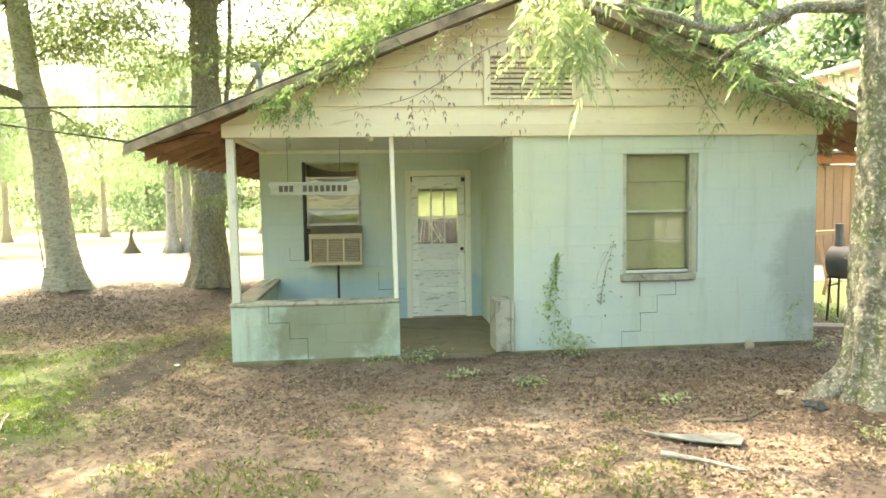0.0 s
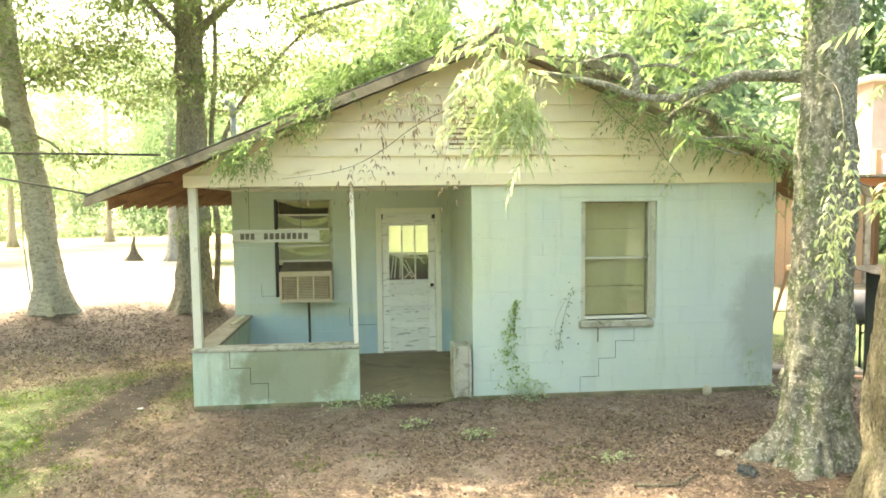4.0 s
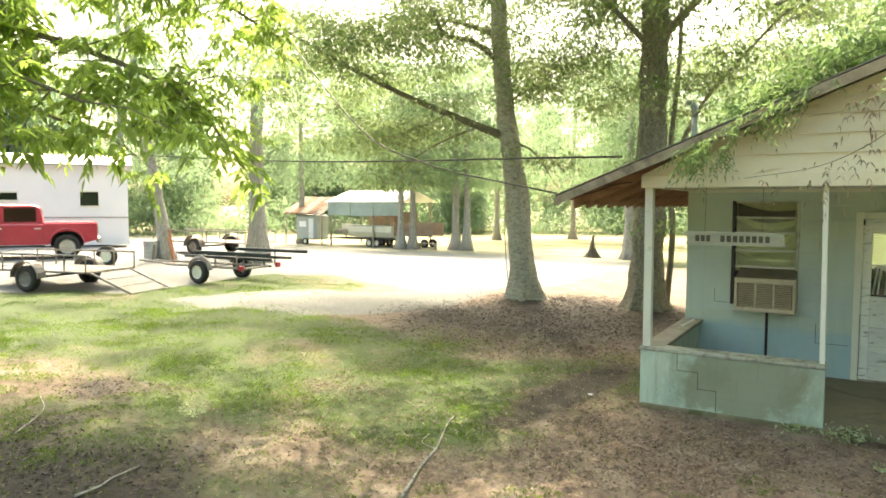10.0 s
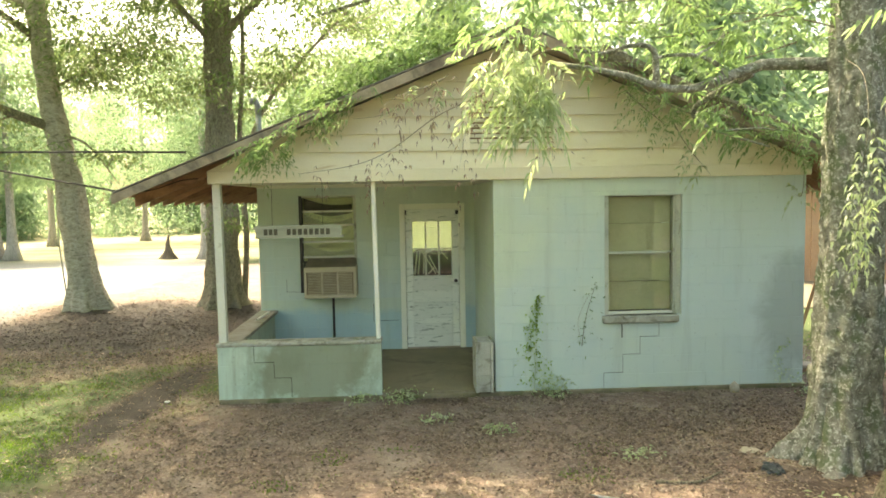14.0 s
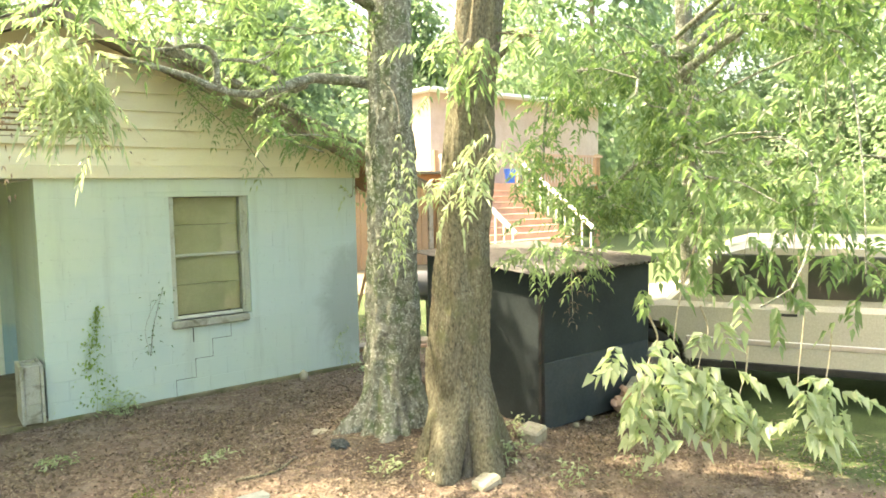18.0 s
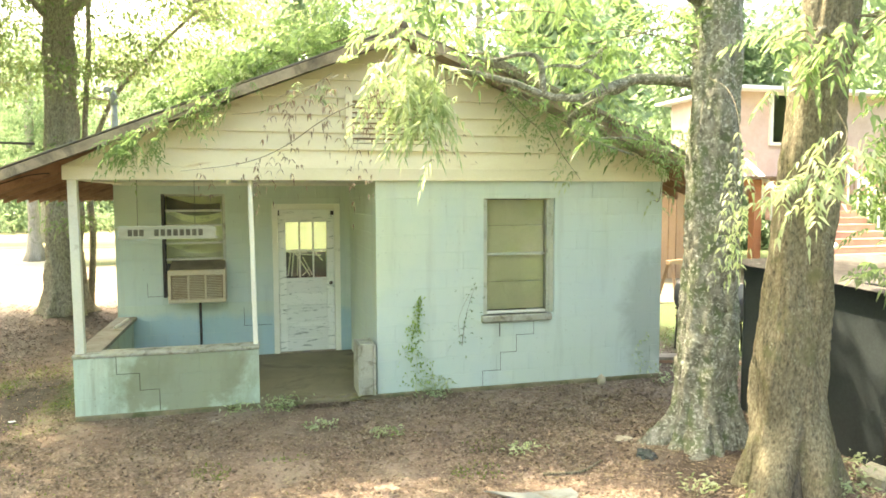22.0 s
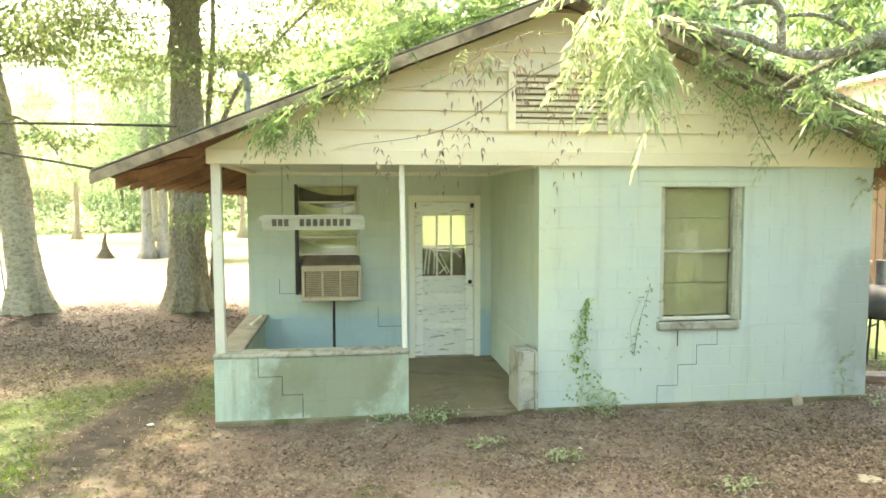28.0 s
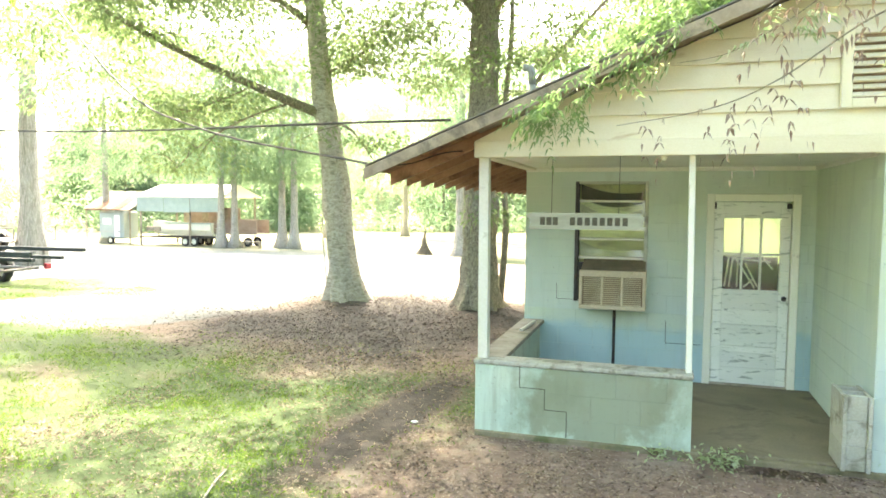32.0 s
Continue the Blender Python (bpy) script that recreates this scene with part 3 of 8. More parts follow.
def lie(x, y):
    """Height of the ground: level yard, falling to the low land behind, rising a little towards the lot."""
    x, y = np.asarray(x, float), np.asarray(y, float)
    z = -1.35 * smooth01((y - 9) / 30) + 0.28 * smooth01((-x - 16.5) / 5) * smooth01((22 - y) / 12) - 0.03
    near = smooth01((np.hypot(x - 3.3, y - 4.5) - 5.5) / 3)
    z = z + near * (0.035 * np.sin(x * 0.9 + 1.3) * np.cos(y * 0.7) + 0.02 * np.sin(x * 2.3 + y * 1.9))
    for tx, ty, k in ((5.55, -2.45, 0.10), (5.65, -3.45, 0.08), (-4.6, 7.0, 0.10), (-1.77, 7.0, 0.10)):
        z = z + k * np.exp(-((x - tx) ** 2 + (y - ty) ** 2) / 0.9)
    return z

def build_ground():
    def axis(a, b, step):
        inner = np.arange(a, b + 1e-6, step)
        grow = np.geomspace(step, 260, 26).cumsum()
        return np.concatenate([(a - grow)[::-1], inner, b + grow])
    xs, ys = axis(-18, 12, 0.2), axis(-12, 14, 0.2)
    X, Y = np.meshgrid(xs, ys, indexing="ij")
    Z = lie(X, Y)
    V = np.stack([X, Y, Z], -1).reshape(-1, 3)
    nx, ny = X.shape
    i = np.arange(nx * ny).reshape(nx, ny)
    Fq = np.stack([i[:-1, :-1], i[1:, :-1], i[1:, 1:], i[:-1, 1:]], -1).reshape(-1)
    me = bpy.data.meshes.new("ground")
    me.vertices.add(len(V))
    me.vertices.foreach_set("co", V.reshape(-1))
    me.loops.add(len(Fq))
    me.loops.foreach_set("vertex_index", Fq.astype(np.int32))
    me.polygons.add(len(Fq) // 4)
    me.polygons.foreach_set("loop_start", np.arange(0, len(Fq), 4, dtype=np.int32))
    me.update(calc_edges=True)
    me.polygons.foreach_set("use_smooth", [True] * len(me.polygons))
    lot, turf = cover(X, Y)
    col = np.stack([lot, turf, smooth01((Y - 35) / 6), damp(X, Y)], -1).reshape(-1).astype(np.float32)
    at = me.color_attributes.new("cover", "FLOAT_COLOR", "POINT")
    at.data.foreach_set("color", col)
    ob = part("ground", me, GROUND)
    return tagged(ob, "yard of reddish earth, leaf litter and thin grass", "ground", "", "structure")

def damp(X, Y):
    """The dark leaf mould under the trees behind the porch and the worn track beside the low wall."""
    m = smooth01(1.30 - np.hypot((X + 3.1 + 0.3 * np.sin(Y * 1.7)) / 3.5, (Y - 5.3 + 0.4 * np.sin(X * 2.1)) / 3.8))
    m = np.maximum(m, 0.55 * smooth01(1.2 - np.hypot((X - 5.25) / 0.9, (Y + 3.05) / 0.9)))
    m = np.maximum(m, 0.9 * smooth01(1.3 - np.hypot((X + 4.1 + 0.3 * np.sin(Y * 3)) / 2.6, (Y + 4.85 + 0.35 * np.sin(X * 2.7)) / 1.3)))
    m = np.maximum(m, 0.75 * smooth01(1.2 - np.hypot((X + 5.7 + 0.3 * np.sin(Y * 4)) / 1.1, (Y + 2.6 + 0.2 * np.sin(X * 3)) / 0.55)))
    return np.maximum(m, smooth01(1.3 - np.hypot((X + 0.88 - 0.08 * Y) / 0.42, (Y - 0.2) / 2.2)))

def cover(X, Y):
    """How much bare lot and how much turf lies at a place."""
    wob = 0.25 * np.sin(X * 1.9 + Y) + 0.2 * np.sin(X * 0.7)
    lot = smooth01((Y - 8.3 + 1.7 * smooth01((X + 10.5) / 3) + wob) / 0.8)
    lot = np.maximum(lot, smooth01((Y - 1.9 - 0.6 * (X + 16) + wob) / 0.6) * smooth01((-X - 13.9 + wob) / 0.5))
    u, v = 0.85 * (X + 8.6) + 0.53 * (Y - 4.7), -0.53 * (X + 8.6) + 0.85 * (Y - 4.7)
    lot = np.maximum(lot, smooth01((1.25 - np.hypot(u / 3.5, (v + wob) / 1.7)) / 0.45) * (0.80 + 0.20 * np.sin(1.7 * X + 1.2 * np.sin(1.1 * Y)) * np.sin(1.9 * Y + 0.6 * X)))
    lot = lot * smooth01((-X - 4.8 - 0.15 * (Y - 4)) / 1.2 + smooth01((Y - 9.0) / 1.5))
    # unseen pale ground behind the camera, added to brighten reflections in the panes
    lot = np.maximum(lot, smooth01((-15.0 - Y) / 5.0))
    turf = smooth01((-X + 0.7 + 0.25 * (Y + 2) + 0.5 * np.sin(1.9 * Y + 0.8 * X)) / 3.4) * smooth01((4.2 + 5.5 * smooth01((-X - 8.0) / 2.5) - Y + 0.5 * np.sin(1.3 * X)) / 2.4)
    turf = turf * (0.42 + 0.58 * smooth01((Y + 3.6) / 2.4)) * (0.72 + 0.28 * np.sin(X * 0.9 + 1.2 * np.sin(Y * 0.8)) * np.sin(Y * 1.1 + X * 0.3))
    turf = turf + 0.30 * turf * np.sin(2.9 * X + 1.7 * np.sin(2.3 * Y)) * np.sin(3.3 * Y + 1.1 * X)
    turf = turf * (1 - damp(X, Y)) * (1 - 0.35 * np.exp(-((X + 4.6) ** 2 + (Y + 4.3) ** 2) / 1.6))
    turf = np.maximum(turf, smooth01((X - 7.2) / 1.5) * 0.9)
    turf = np.maximum(turf, smooth01((Y - 26) / 6) * 0.55)
    turf = np.maximum(turf, smooth01((-2.0 - Y) / 2.2) * smooth01((3.8 - X) / 3) * 0.38)
    # unseen turf behind the camera, there for the glass to reflect
    turf = np.maximum(turf, smooth01((-8.5 - Y) / 3) * 0.95)
    return lot, turf

build_ground()

# ---------- house ----------
W, RX, PD, DEPTH = 6.70, 3.12, 2.30, 8.6      # width, porch width, porch depth, house depth
EAVE, RIDGE_X, RIDGE_Z, SLOPE = 2.43, 3.35, 4.02, 0.398
house = thing("house", (3.3, 4.3, 0), "small painted block cottage with corner porch and gabled roof", "house")

block_meshes = {}
def block_mesh(l, h, d, mat):
    key = (round(l, 3), round(h, 3), round(d, 3), mat.name)
    if key not in block_meshes:
        bm = cuboid(-l / 2, l / 2, -d / 2, d / 2, -h / 2, h / 2, 0.0030)
        me = bpy.data.meshes.new("block")
        bm.to_mesh(me)
        bm.free()
        me.materials.append(mat)
        block_meshes[key] = me
    return block_meshes[key]

block_jobs = []
def block_wall(name, along, a0, a1, at, z0, z1, face, holes=(), mat=None, low=None, seed=0, label=""):
    """A wall of blocks in running bond: a core with proud faces. along 'x' or 'y'; face is the sign of the side that shows."""
    T, wall = 0.19, None
    lo, hi = (at - 0.0094, at + T) if face < 0 else (at - T, at + 0.0094)
    cuts = sorted({a0, a1, *[v for h in holes for v in h[:2]]})
    for p, q in zip(cuts, cuts[1:]):
        zs = [(z0, z1)]
        for h in holes:
            if h[0] < (p + q) / 2 < h[1]:
                zs = [(z0, h[2]), (h[3], z1)]
        for u, v in zs:
            if v - u > 0.01:
                core = cuboid(p, q, lo, hi, u, v) if along == "x" else cuboid(lo, hi, p, q, u, v)
                if wall is None:
                    wall = part(name, core, mat, house, label)
                else:
                    part("wall_core", core, mat, wall)
    block_jobs.append((wall, along, a0, a1, at, z0, z1, face, holes, mat, low, seed))
    return wall

def lay_blocks(wall, along, a0, a1, at, z0, z1, face, holes, mat, low, seed):
    rng = random.Random(seed)
    H, L, J, D = 0.2033, 0.406, 0.0015, 0.016
    rows = round((z1 - z0) / H)
    hh = (z1 - z0) / rows
    for r in range(rows):
        u, v = z0 + r * hh, z0 + (r + 1) * hh
        x = a0 - (L / 2 if r % 2 else 0)
        while x < a1 - 0.01:
            segs = [(max(x, a0), min(x + L, a1))]
            for h in holes:
                if h[2] < v - 0.05 and h[3] > u + 0.05:
                    nxt = []
                    for p, q in segs:
                        if q <= h[0] or p >= h[1]:
                            nxt.append((p, q))
                        else:
                            if p < h[0] - 0.03:
                                nxt.append((p, h[0]))
                            if q > h[1] + 0.03:
                                nxt.append((h[1], q))
                    segs = nxt
            for p, q in segs:
                if q - p < 0.03:
                    continue
                m = low if (low and v < 1.0) else mat
                ob = new("block", block_mesh(q - p - J, hh - J, D, m))
                ob.parent = wall
                off = at + face * 0.004 + rng.uniform(-0.0005, 0.0005)
                if along == "x":
                    ob.location = ((p + q) / 2, off, (u + v) / 2)
                else:
                    ob.location = (off, (p + q) / 2, (u + v) / 2)
                    ob.rotation_euler = (0, 0, radians(90))
            x += L

WIN = (4.37, 5.26, 0.86, 2.26)       # front window
PWIN = (0.58, 1.40, 0.90, 2.30)      # porch window
DOOR = (2.02, 2.96, 0.04, 2.15)
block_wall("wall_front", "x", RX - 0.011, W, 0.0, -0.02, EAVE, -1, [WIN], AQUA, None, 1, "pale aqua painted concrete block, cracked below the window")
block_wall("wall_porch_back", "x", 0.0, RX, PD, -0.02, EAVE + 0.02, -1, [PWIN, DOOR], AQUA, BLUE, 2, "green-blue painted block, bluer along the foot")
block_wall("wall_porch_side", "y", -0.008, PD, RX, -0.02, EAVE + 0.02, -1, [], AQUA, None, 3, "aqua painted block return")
block_wall("wall_porch_parapet", "x", 0.0, 1.82, 0.0, -0.02, 0.61, -1, [], MOSSY, None, 4, "low mossy painted block wall with stepped cracks")
block_wall("wall_porch_parapet_side", "y", 0.2, PD, 0.0, -0.02, 0.61, -1, [], MOSSY, None, 5, "low painted block wall")
for nm, b in (("wall_right", (W - 0.19, W, 0.19, DEPTH, -0.02, EAVE)), ("wall_left", (0, 0.19, PD + 0.19, DEPTH, -0.02, EAVE))):
    part(nm, cuboid(*b), AQUA, house)
part("inner_floor", cuboid(0.19, W - 0.19, PD + 0.19, DEPTH, -0.02, 0.04), CONCRETE, house)
# the back wall with an unseen window added to brighten the front door's lights
bm = bmesh.new()
for b in ((0, 2.0, -0.02, EAVE), (4.0, W, -0.02, EAVE), (2.0, 4.0, -0.02, 0.90), (2.0, 4.0, 2.0, EAVE)):
    cuboid(b[0], b[1], DEPTH, DEPTH + 0.19, b[2], b[3], 0, bm)
part("wall_back", bm, AQUA, house)
rear = part("window_3", cuboid(2.06, 3.94, DEPTH + 0.06, DEPTH + 0.064, 0.94, 1.96), BACKLIT, house, "unseen back window added to brighten the door lights")
for b in ((2.0, 2.06, 0.90, 2.0), (3.94, 4.0, 0.90, 2.0), (2.06, 3.94, 0.90, 0.95), (2.06, 3.94, 1.95, 2.0)):
    part("window_frame", cuboid(b[0], b[1], DEPTH + 0.03, DEPTH + 0.15, b[2], b[3], 0.004), WHITE, rear)
# added dark boxes that make the room behind the door look unlit
bm = bmesh.new()
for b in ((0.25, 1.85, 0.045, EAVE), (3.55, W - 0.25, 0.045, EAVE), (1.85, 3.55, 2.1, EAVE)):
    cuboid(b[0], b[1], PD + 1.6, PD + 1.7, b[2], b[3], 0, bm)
part("inner_partition", bm, ROOMDARK, house)
part("inner_lining", cuboid(0.2, 0.5, PD + 0.2, PD + 1.6, 0.045, EAVE), ROOMDARK, house)
part("inner_lining", cuboid(3.4, 3.5, 0.25, PD + 1.6, 0.045, EAVE), ROOMDARK, house)
part("inner_rug", cuboid(0.5, 3.4, PD + 0.25, PD + 1.6, 0.042, 0.052), ROOMDARK, house)
part("inner_soffit", cuboid(0.25, 3.4, PD + 0.2, PD + 1.6, EAVE - 0.02, EAVE + 0.02), ROOMDARK, house)
part("inner_ceiling", cuboid(0.0, W, 0.0, DEPTH, EAVE + 0.025, EAVE + 0.05), WHITE, house)
part("footing", cuboid(0.0, W + 0.02, -0.035, 0.19, -0.12, 0.02, 0.012), FOOTING, house, "earth-stained concrete footing")
part("porch_floor", cuboid(0.19, RX + 0.01, 0.0, PD + 0.01, -0.10, 0.045, 0.01), CONCRETE, house, "dusty brown concrete slab")
part("porch_step", cuboid(2.0, 2.8, -0.26, 0.0, -0.12, -0.03, 0.02), CONCRETE, house, "half-buried concrete step")
part("cap_board", cuboid(-0.02, 0.24, 0.10, PD - 0.01, 0.615, 0.66, 0.006), CAPWOOD, house, "grey weathered cap board")
part("cap", cuboid(-0.015, 1.83, -0.025, 0.20, 0.612, 0.655, 0.01), SILLC, house, "crumbling mortar cap")

def post(x0, z0, x1, z1, s, label):
    bm = cuboid(-s / 2, s / 2, -s / 2, s / 2, 0, z1 - z0, 0.005)
    sh = Matrix.Identity(4)
    sh[0][2] = (x1 - x0) / (z1 - z0)
    bmesh.ops.transform(bm, matrix=Matrix.Translation((x0, 0.07, z0)) @ sh, verts=bm.verts)
    return part("porch_post", bm, WHITE, house, label)

post(0.055, 0.655, 0.045, EAVE, 0.088, "white painted square post")
post(1.79, 0.655, 1.768, EAVE, 0.05, "thin white post, a little out of plumb")
part("header", cuboid(-0.02, W + 0.03, -0.066, 0.0, EAVE - 0.005, 2.565, 0.006), CREAM, house, "cream painted header board")
part("porch_beam", cuboid(-0.01, RX, 0.0, 0.14, EAVE + 0.005, 2.56, 0.005), CREAM, house)
part("porch_side_beam", cuboid(0.0, 0.12, 0.14, PD, EAVE - 0.0, EAVE + 0.10, 0.005), CREAM, house)
part("porch_ceiling", cuboid(0.12, RX, 0.14, PD, EAVE + 0.03, EAVE + 0.045), CREAM, house)
part("trim", cuboid(0.0, RX, PD - 0.045, PD - 0.012, EAVE - 0.02, EAVE + 0.03, 0.006), WHITE, house, "white trim strip")
part("trim", cuboid(RX - 0.045, RX - 0.012, 0.14, PD - 0.05, EAVE - 0.015, EAVE + 0.03, 0.006), WHITE, house)

def under(x):
    """Underside of the roof boards over the front wall."""
    return RIDGE_Z - 0.07 - SLOPE * abs(x - RIDGE_X)

def siding():
    z, k = 2.565, 0
    while z < RIDGE_Z - 0.12:
        h = 0.188
        zt = min(z + h + 0.012, RIDGE_Z - 0.09)
        def span(zz):
            d = (RIDGE_Z - 0.075 - zz) / SLOPE
            return max(-0.02, RIDGE_X - d), min(W + 0.03, RIDGE_X + d)
        (a0, a1), (b0, b1) = span(z), span(zt)
        bm = bmesh.new()
        y0, y1, y2 = -0.054, -0.020, -0.004
        vs = [bm.verts.new(p) for p in ((a0, y0, z), (a1, y0, z), (b1, y1, zt), (b0, y1, zt), (a0, y2, z), (a1, y2, z), (b1, y2 + 0.0, zt), (b0, y2, zt))]
        for f in ((0, 1, 2, 3), (5, 4, 7, 6), (0, 4, 5, 1), (1, 5, 6, 2), (2, 6, 7, 3), (3, 7, 4, 0)):
            bm.faces.new([vs[i] for i in f])
        part("siding_board", bm, CREAM, house)
        z += h
        k += 1
siding()

def gable_vent():
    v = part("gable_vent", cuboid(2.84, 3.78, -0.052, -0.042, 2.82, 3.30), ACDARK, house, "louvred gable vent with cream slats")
    for b in ((2.78, 2.855, 2.755, 3.355), (3.765, 3.84, 2.755, 3.355), (2.855, 3.765, 2.755, 2.825), (2.855, 3.765, 3.29, 3.355)):
        part("vent_frame", cuboid(b[0], b[1], -0.085, -0.03, b[2], b[3], 0.004), CREAM, v)
    for i in range(8):
        z = 2.852 + i * 0.056
        bm = cuboid(2.855, 3.765, -0.006, 0.006, -0.026, 0.026, 0.002)
        bmesh.ops.transform(bm, matrix=pose(0, -0.066, z, -48), verts=bm.verts)
        part("slat", bm, CREAM, v)
gable_vent()

# roof
Y0, Y1, XL, XR = -0.46, DEPTH + 0.5, -0.88, 7.55
def roof_side(x_eave, name):
    s = -1 if x_eave < RIDGE_X else 1
    n = 46
    bm = bmesh.new()
    lo = []
    for i in range(n + 1):
        y = Y0 + (Y1 - Y0) * i / n
        dz = 0.012 * math.cos(i * math.pi)
        row = []
        for x in (x_eave, RIDGE_X):
            z = RIDGE_Z - SLOPE * abs(x - RIDGE_X)
            row.append((bm.verts.new((x, y, z + dz)), bm.verts.new((x, y, z + dz - 0.012))))
        lo.append(row)
    for a, b in zip(lo, lo[1:]):
        bm.faces.new((a[0][0], a[1][0], b[1][0], b[0][0]))
        bm.faces.new((a[0][1], b[0][1], b[1][1], a[1][1]))
        bm.faces.new((a[0][0], b[0][0], b[0][1], a[0][1]))
    for k in (0, -1):
        r = lo[k]
        bm.faces.new((r[0][0], r[0][1], r[1][1], r[1][0]))
    roof = part(name, bm, ROOFING, house, "weathered corrugated metal roofing")
    # deck boards under the metal along the overhang
    for i in range(5):
        x0 = x_eave - s * (0.02 + i * 0.19)
        x1 = x0 - s * 0.17
        bm = bmesh.new()
        zz = [RIDGE_Z - 0.03 - SLOPE * abs(x - RIDGE_X) for x in (x0, x1)]
        vs = [bm.verts.new(p) for p in ((x0, Y0 + .02, zz[0]), (x1, Y0 + .02, zz[1]), (x1, Y1, zz[1]), (x0, Y1, zz[0]))]
        vs += [bm.verts.new(v.co - Vector((0, 0, 0.018))) for v in vs]
        for f in ((0, 1, 2, 3), (7, 6, 5, 4), (0, 4, 5, 1), (1, 5, 6, 2), (2, 6, 7, 3), (3, 7, 4, 0)):
            bm.faces.new([vs[i] for i in f])
        part("deck_board", bm, RUSTY, roof)
    y = 0.02
    while y < Y1:
        bm = bmesh.new()
        x0, x1 = x_eave - s * 0.05, x_eave - s * 1.15
        zz = [RIDGE_Z - 0.05 - SLOPE * abs(x - RIDGE_X) for x in (x0, x1)]
        vs = [bm.verts.new(p) for p in ((x0, y, zz[0]), (x1, y, zz[1]), (x1, y + .045, zz[1]), (x0, y + .045, zz[0]))]
        vs += [bm.verts.new(v.co - Vector((0, 0, 0.115))) for v in vs]
        for f in ((0, 1, 2, 3), (7, 6, 5, 4), (0, 4, 5, 1), (1, 5, 6, 2), (2, 6, 7, 3), (3, 7, 4, 0)):
            bm.faces.new([vs[i] for i in f])
        part("rafter", bm, RUSTY, roof, "brown rafter tail")
        y += 0.42
    # barge board on the front edge
    bm = bmesh.new()
    pts = []
    for x in (x_eave, RIDGE_X):
        z = RIDGE_Z - 0.015 - SLOPE * abs(x - RIDGE_X)
        pts.append((x, z))
    q = [(pts[0][0], pts[0][1]), (pts[1][0], pts[1][1]), (pts[1][0], pts[1][1] - 0.11), (pts[0][0], pts[0][1] - 0.095)]
    f = [bm.verts.new((x, Y0 - 0.012, z)) for x, z in q] + [bm.verts.new((x, Y0 + 0.018, z)) for x, z in q]
    for t in ((0, 1, 2, 3), (7, 6, 5, 4), (0, 4, 5, 1), (1, 5, 6, 2), (2, 6, 7, 3), (3, 7, 4, 0)):
        bm.faces.new([f[i] for i in t])
    part("barge_board", bm, BARGE, roof, "weathered grey-brown barge board")
    # lookout soffit between barge board and gable
    bm = bmesh.new()
    xs = [x_eave - s * 0.9, RIDGE_X]
    zz = [RIDGE_Z - 0.035 - SLOPE * abs(x - RIDGE_X) for x in xs]
    vs = [bm.verts.new(p) for p in ((xs[0], Y0 + .02, zz[0]), (xs[1], Y0 + .02, zz[1]), (xs[1], 0.0, zz[1]), (xs[0], 0.0, zz[0]))]
    vs += [bm.verts.new(v.co - Vector((0, 0, 0.02))) for v in vs]
    for t in ((0, 1, 2, 3), (7, 6, 5, 4), (0, 4, 5, 1), (1, 5, 6, 2), (2, 6, 7, 3), (3, 7, 4, 0)):
        bm.faces.new([vs[i] for i in t])
    part("soffit", bm, GREYWOOD, roof)
    return roof
roof_side(XL, "roof_left")
roof_side(XR, "roof_right")
part("ridge_cap", tube([(RIDGE_X, Y0, RIDGE_Z + 0.0), (RIDGE_X, Y1, RIDGE_Z + 0.0)], [0.05, 0.05], 8), ROOFING, house)

# windows and door
def front_window():
    x0, x1, z0, z1 = WIN
    w = part("window_1", cuboid(x0 + 0.05, x1 - 0.05, 0.085, 0.09, z0, z1 - 0.02), GLASS, house, "closed window with drawn olive shade")
    for b in ((x0, x0 + 0.055, z0, z1), (x1 - 0.06, x1, z0, z1), (x0 + 0.055, x1 - 0.06, z1 - 0.045, z1)):
        part("window_frame", cuboid(b[0], b[1], 0.02, 0.14, b[2], b[3], 0.004), FRAMEG, w)
    part("side_track", cuboid(x1 - 0.085, x1 - 0.06, 0.03, 0.13, z0, z1 - 0.045, 0.003), FRAMEG, w)
    part("meeting_rail", cuboid(x0 + 0.055, x1 - 0.085, 0.06, 0.10, 1.555, 1.585, 0.004), FRAMEG, w)
    part("bottom_rail", cuboid(x0 + 0.055, x1 - 0.085, 0.05, 0.10, z0, z0 + 0.035, 0.004), WHITE, w)
    for i in range(4):
        a, b = z0 + 0.04 + i * 0.335, z0 + 0.04 + (i + 1) * 0.335
        part("shade_panel", cuboid(x0 + 0.06, x1 - 0.09, 0.112, 0.122, a + 0.004, min(b, z1 - 0.05), 0.003), BLIND, w)
    part("window_sill", cuboid(x0 - 0.03, x1 - 0.04, -0.06, 0.10, z0 - 0.085, z0, 0.012), SILLC, w, "chipped concrete sill")
front_window()
part("lintel", cuboid(4.12, 5.48, -0.0165, -0.0, WIN[3] + 0.015, EAVE - 0.01, 0.004), AQUA, house)

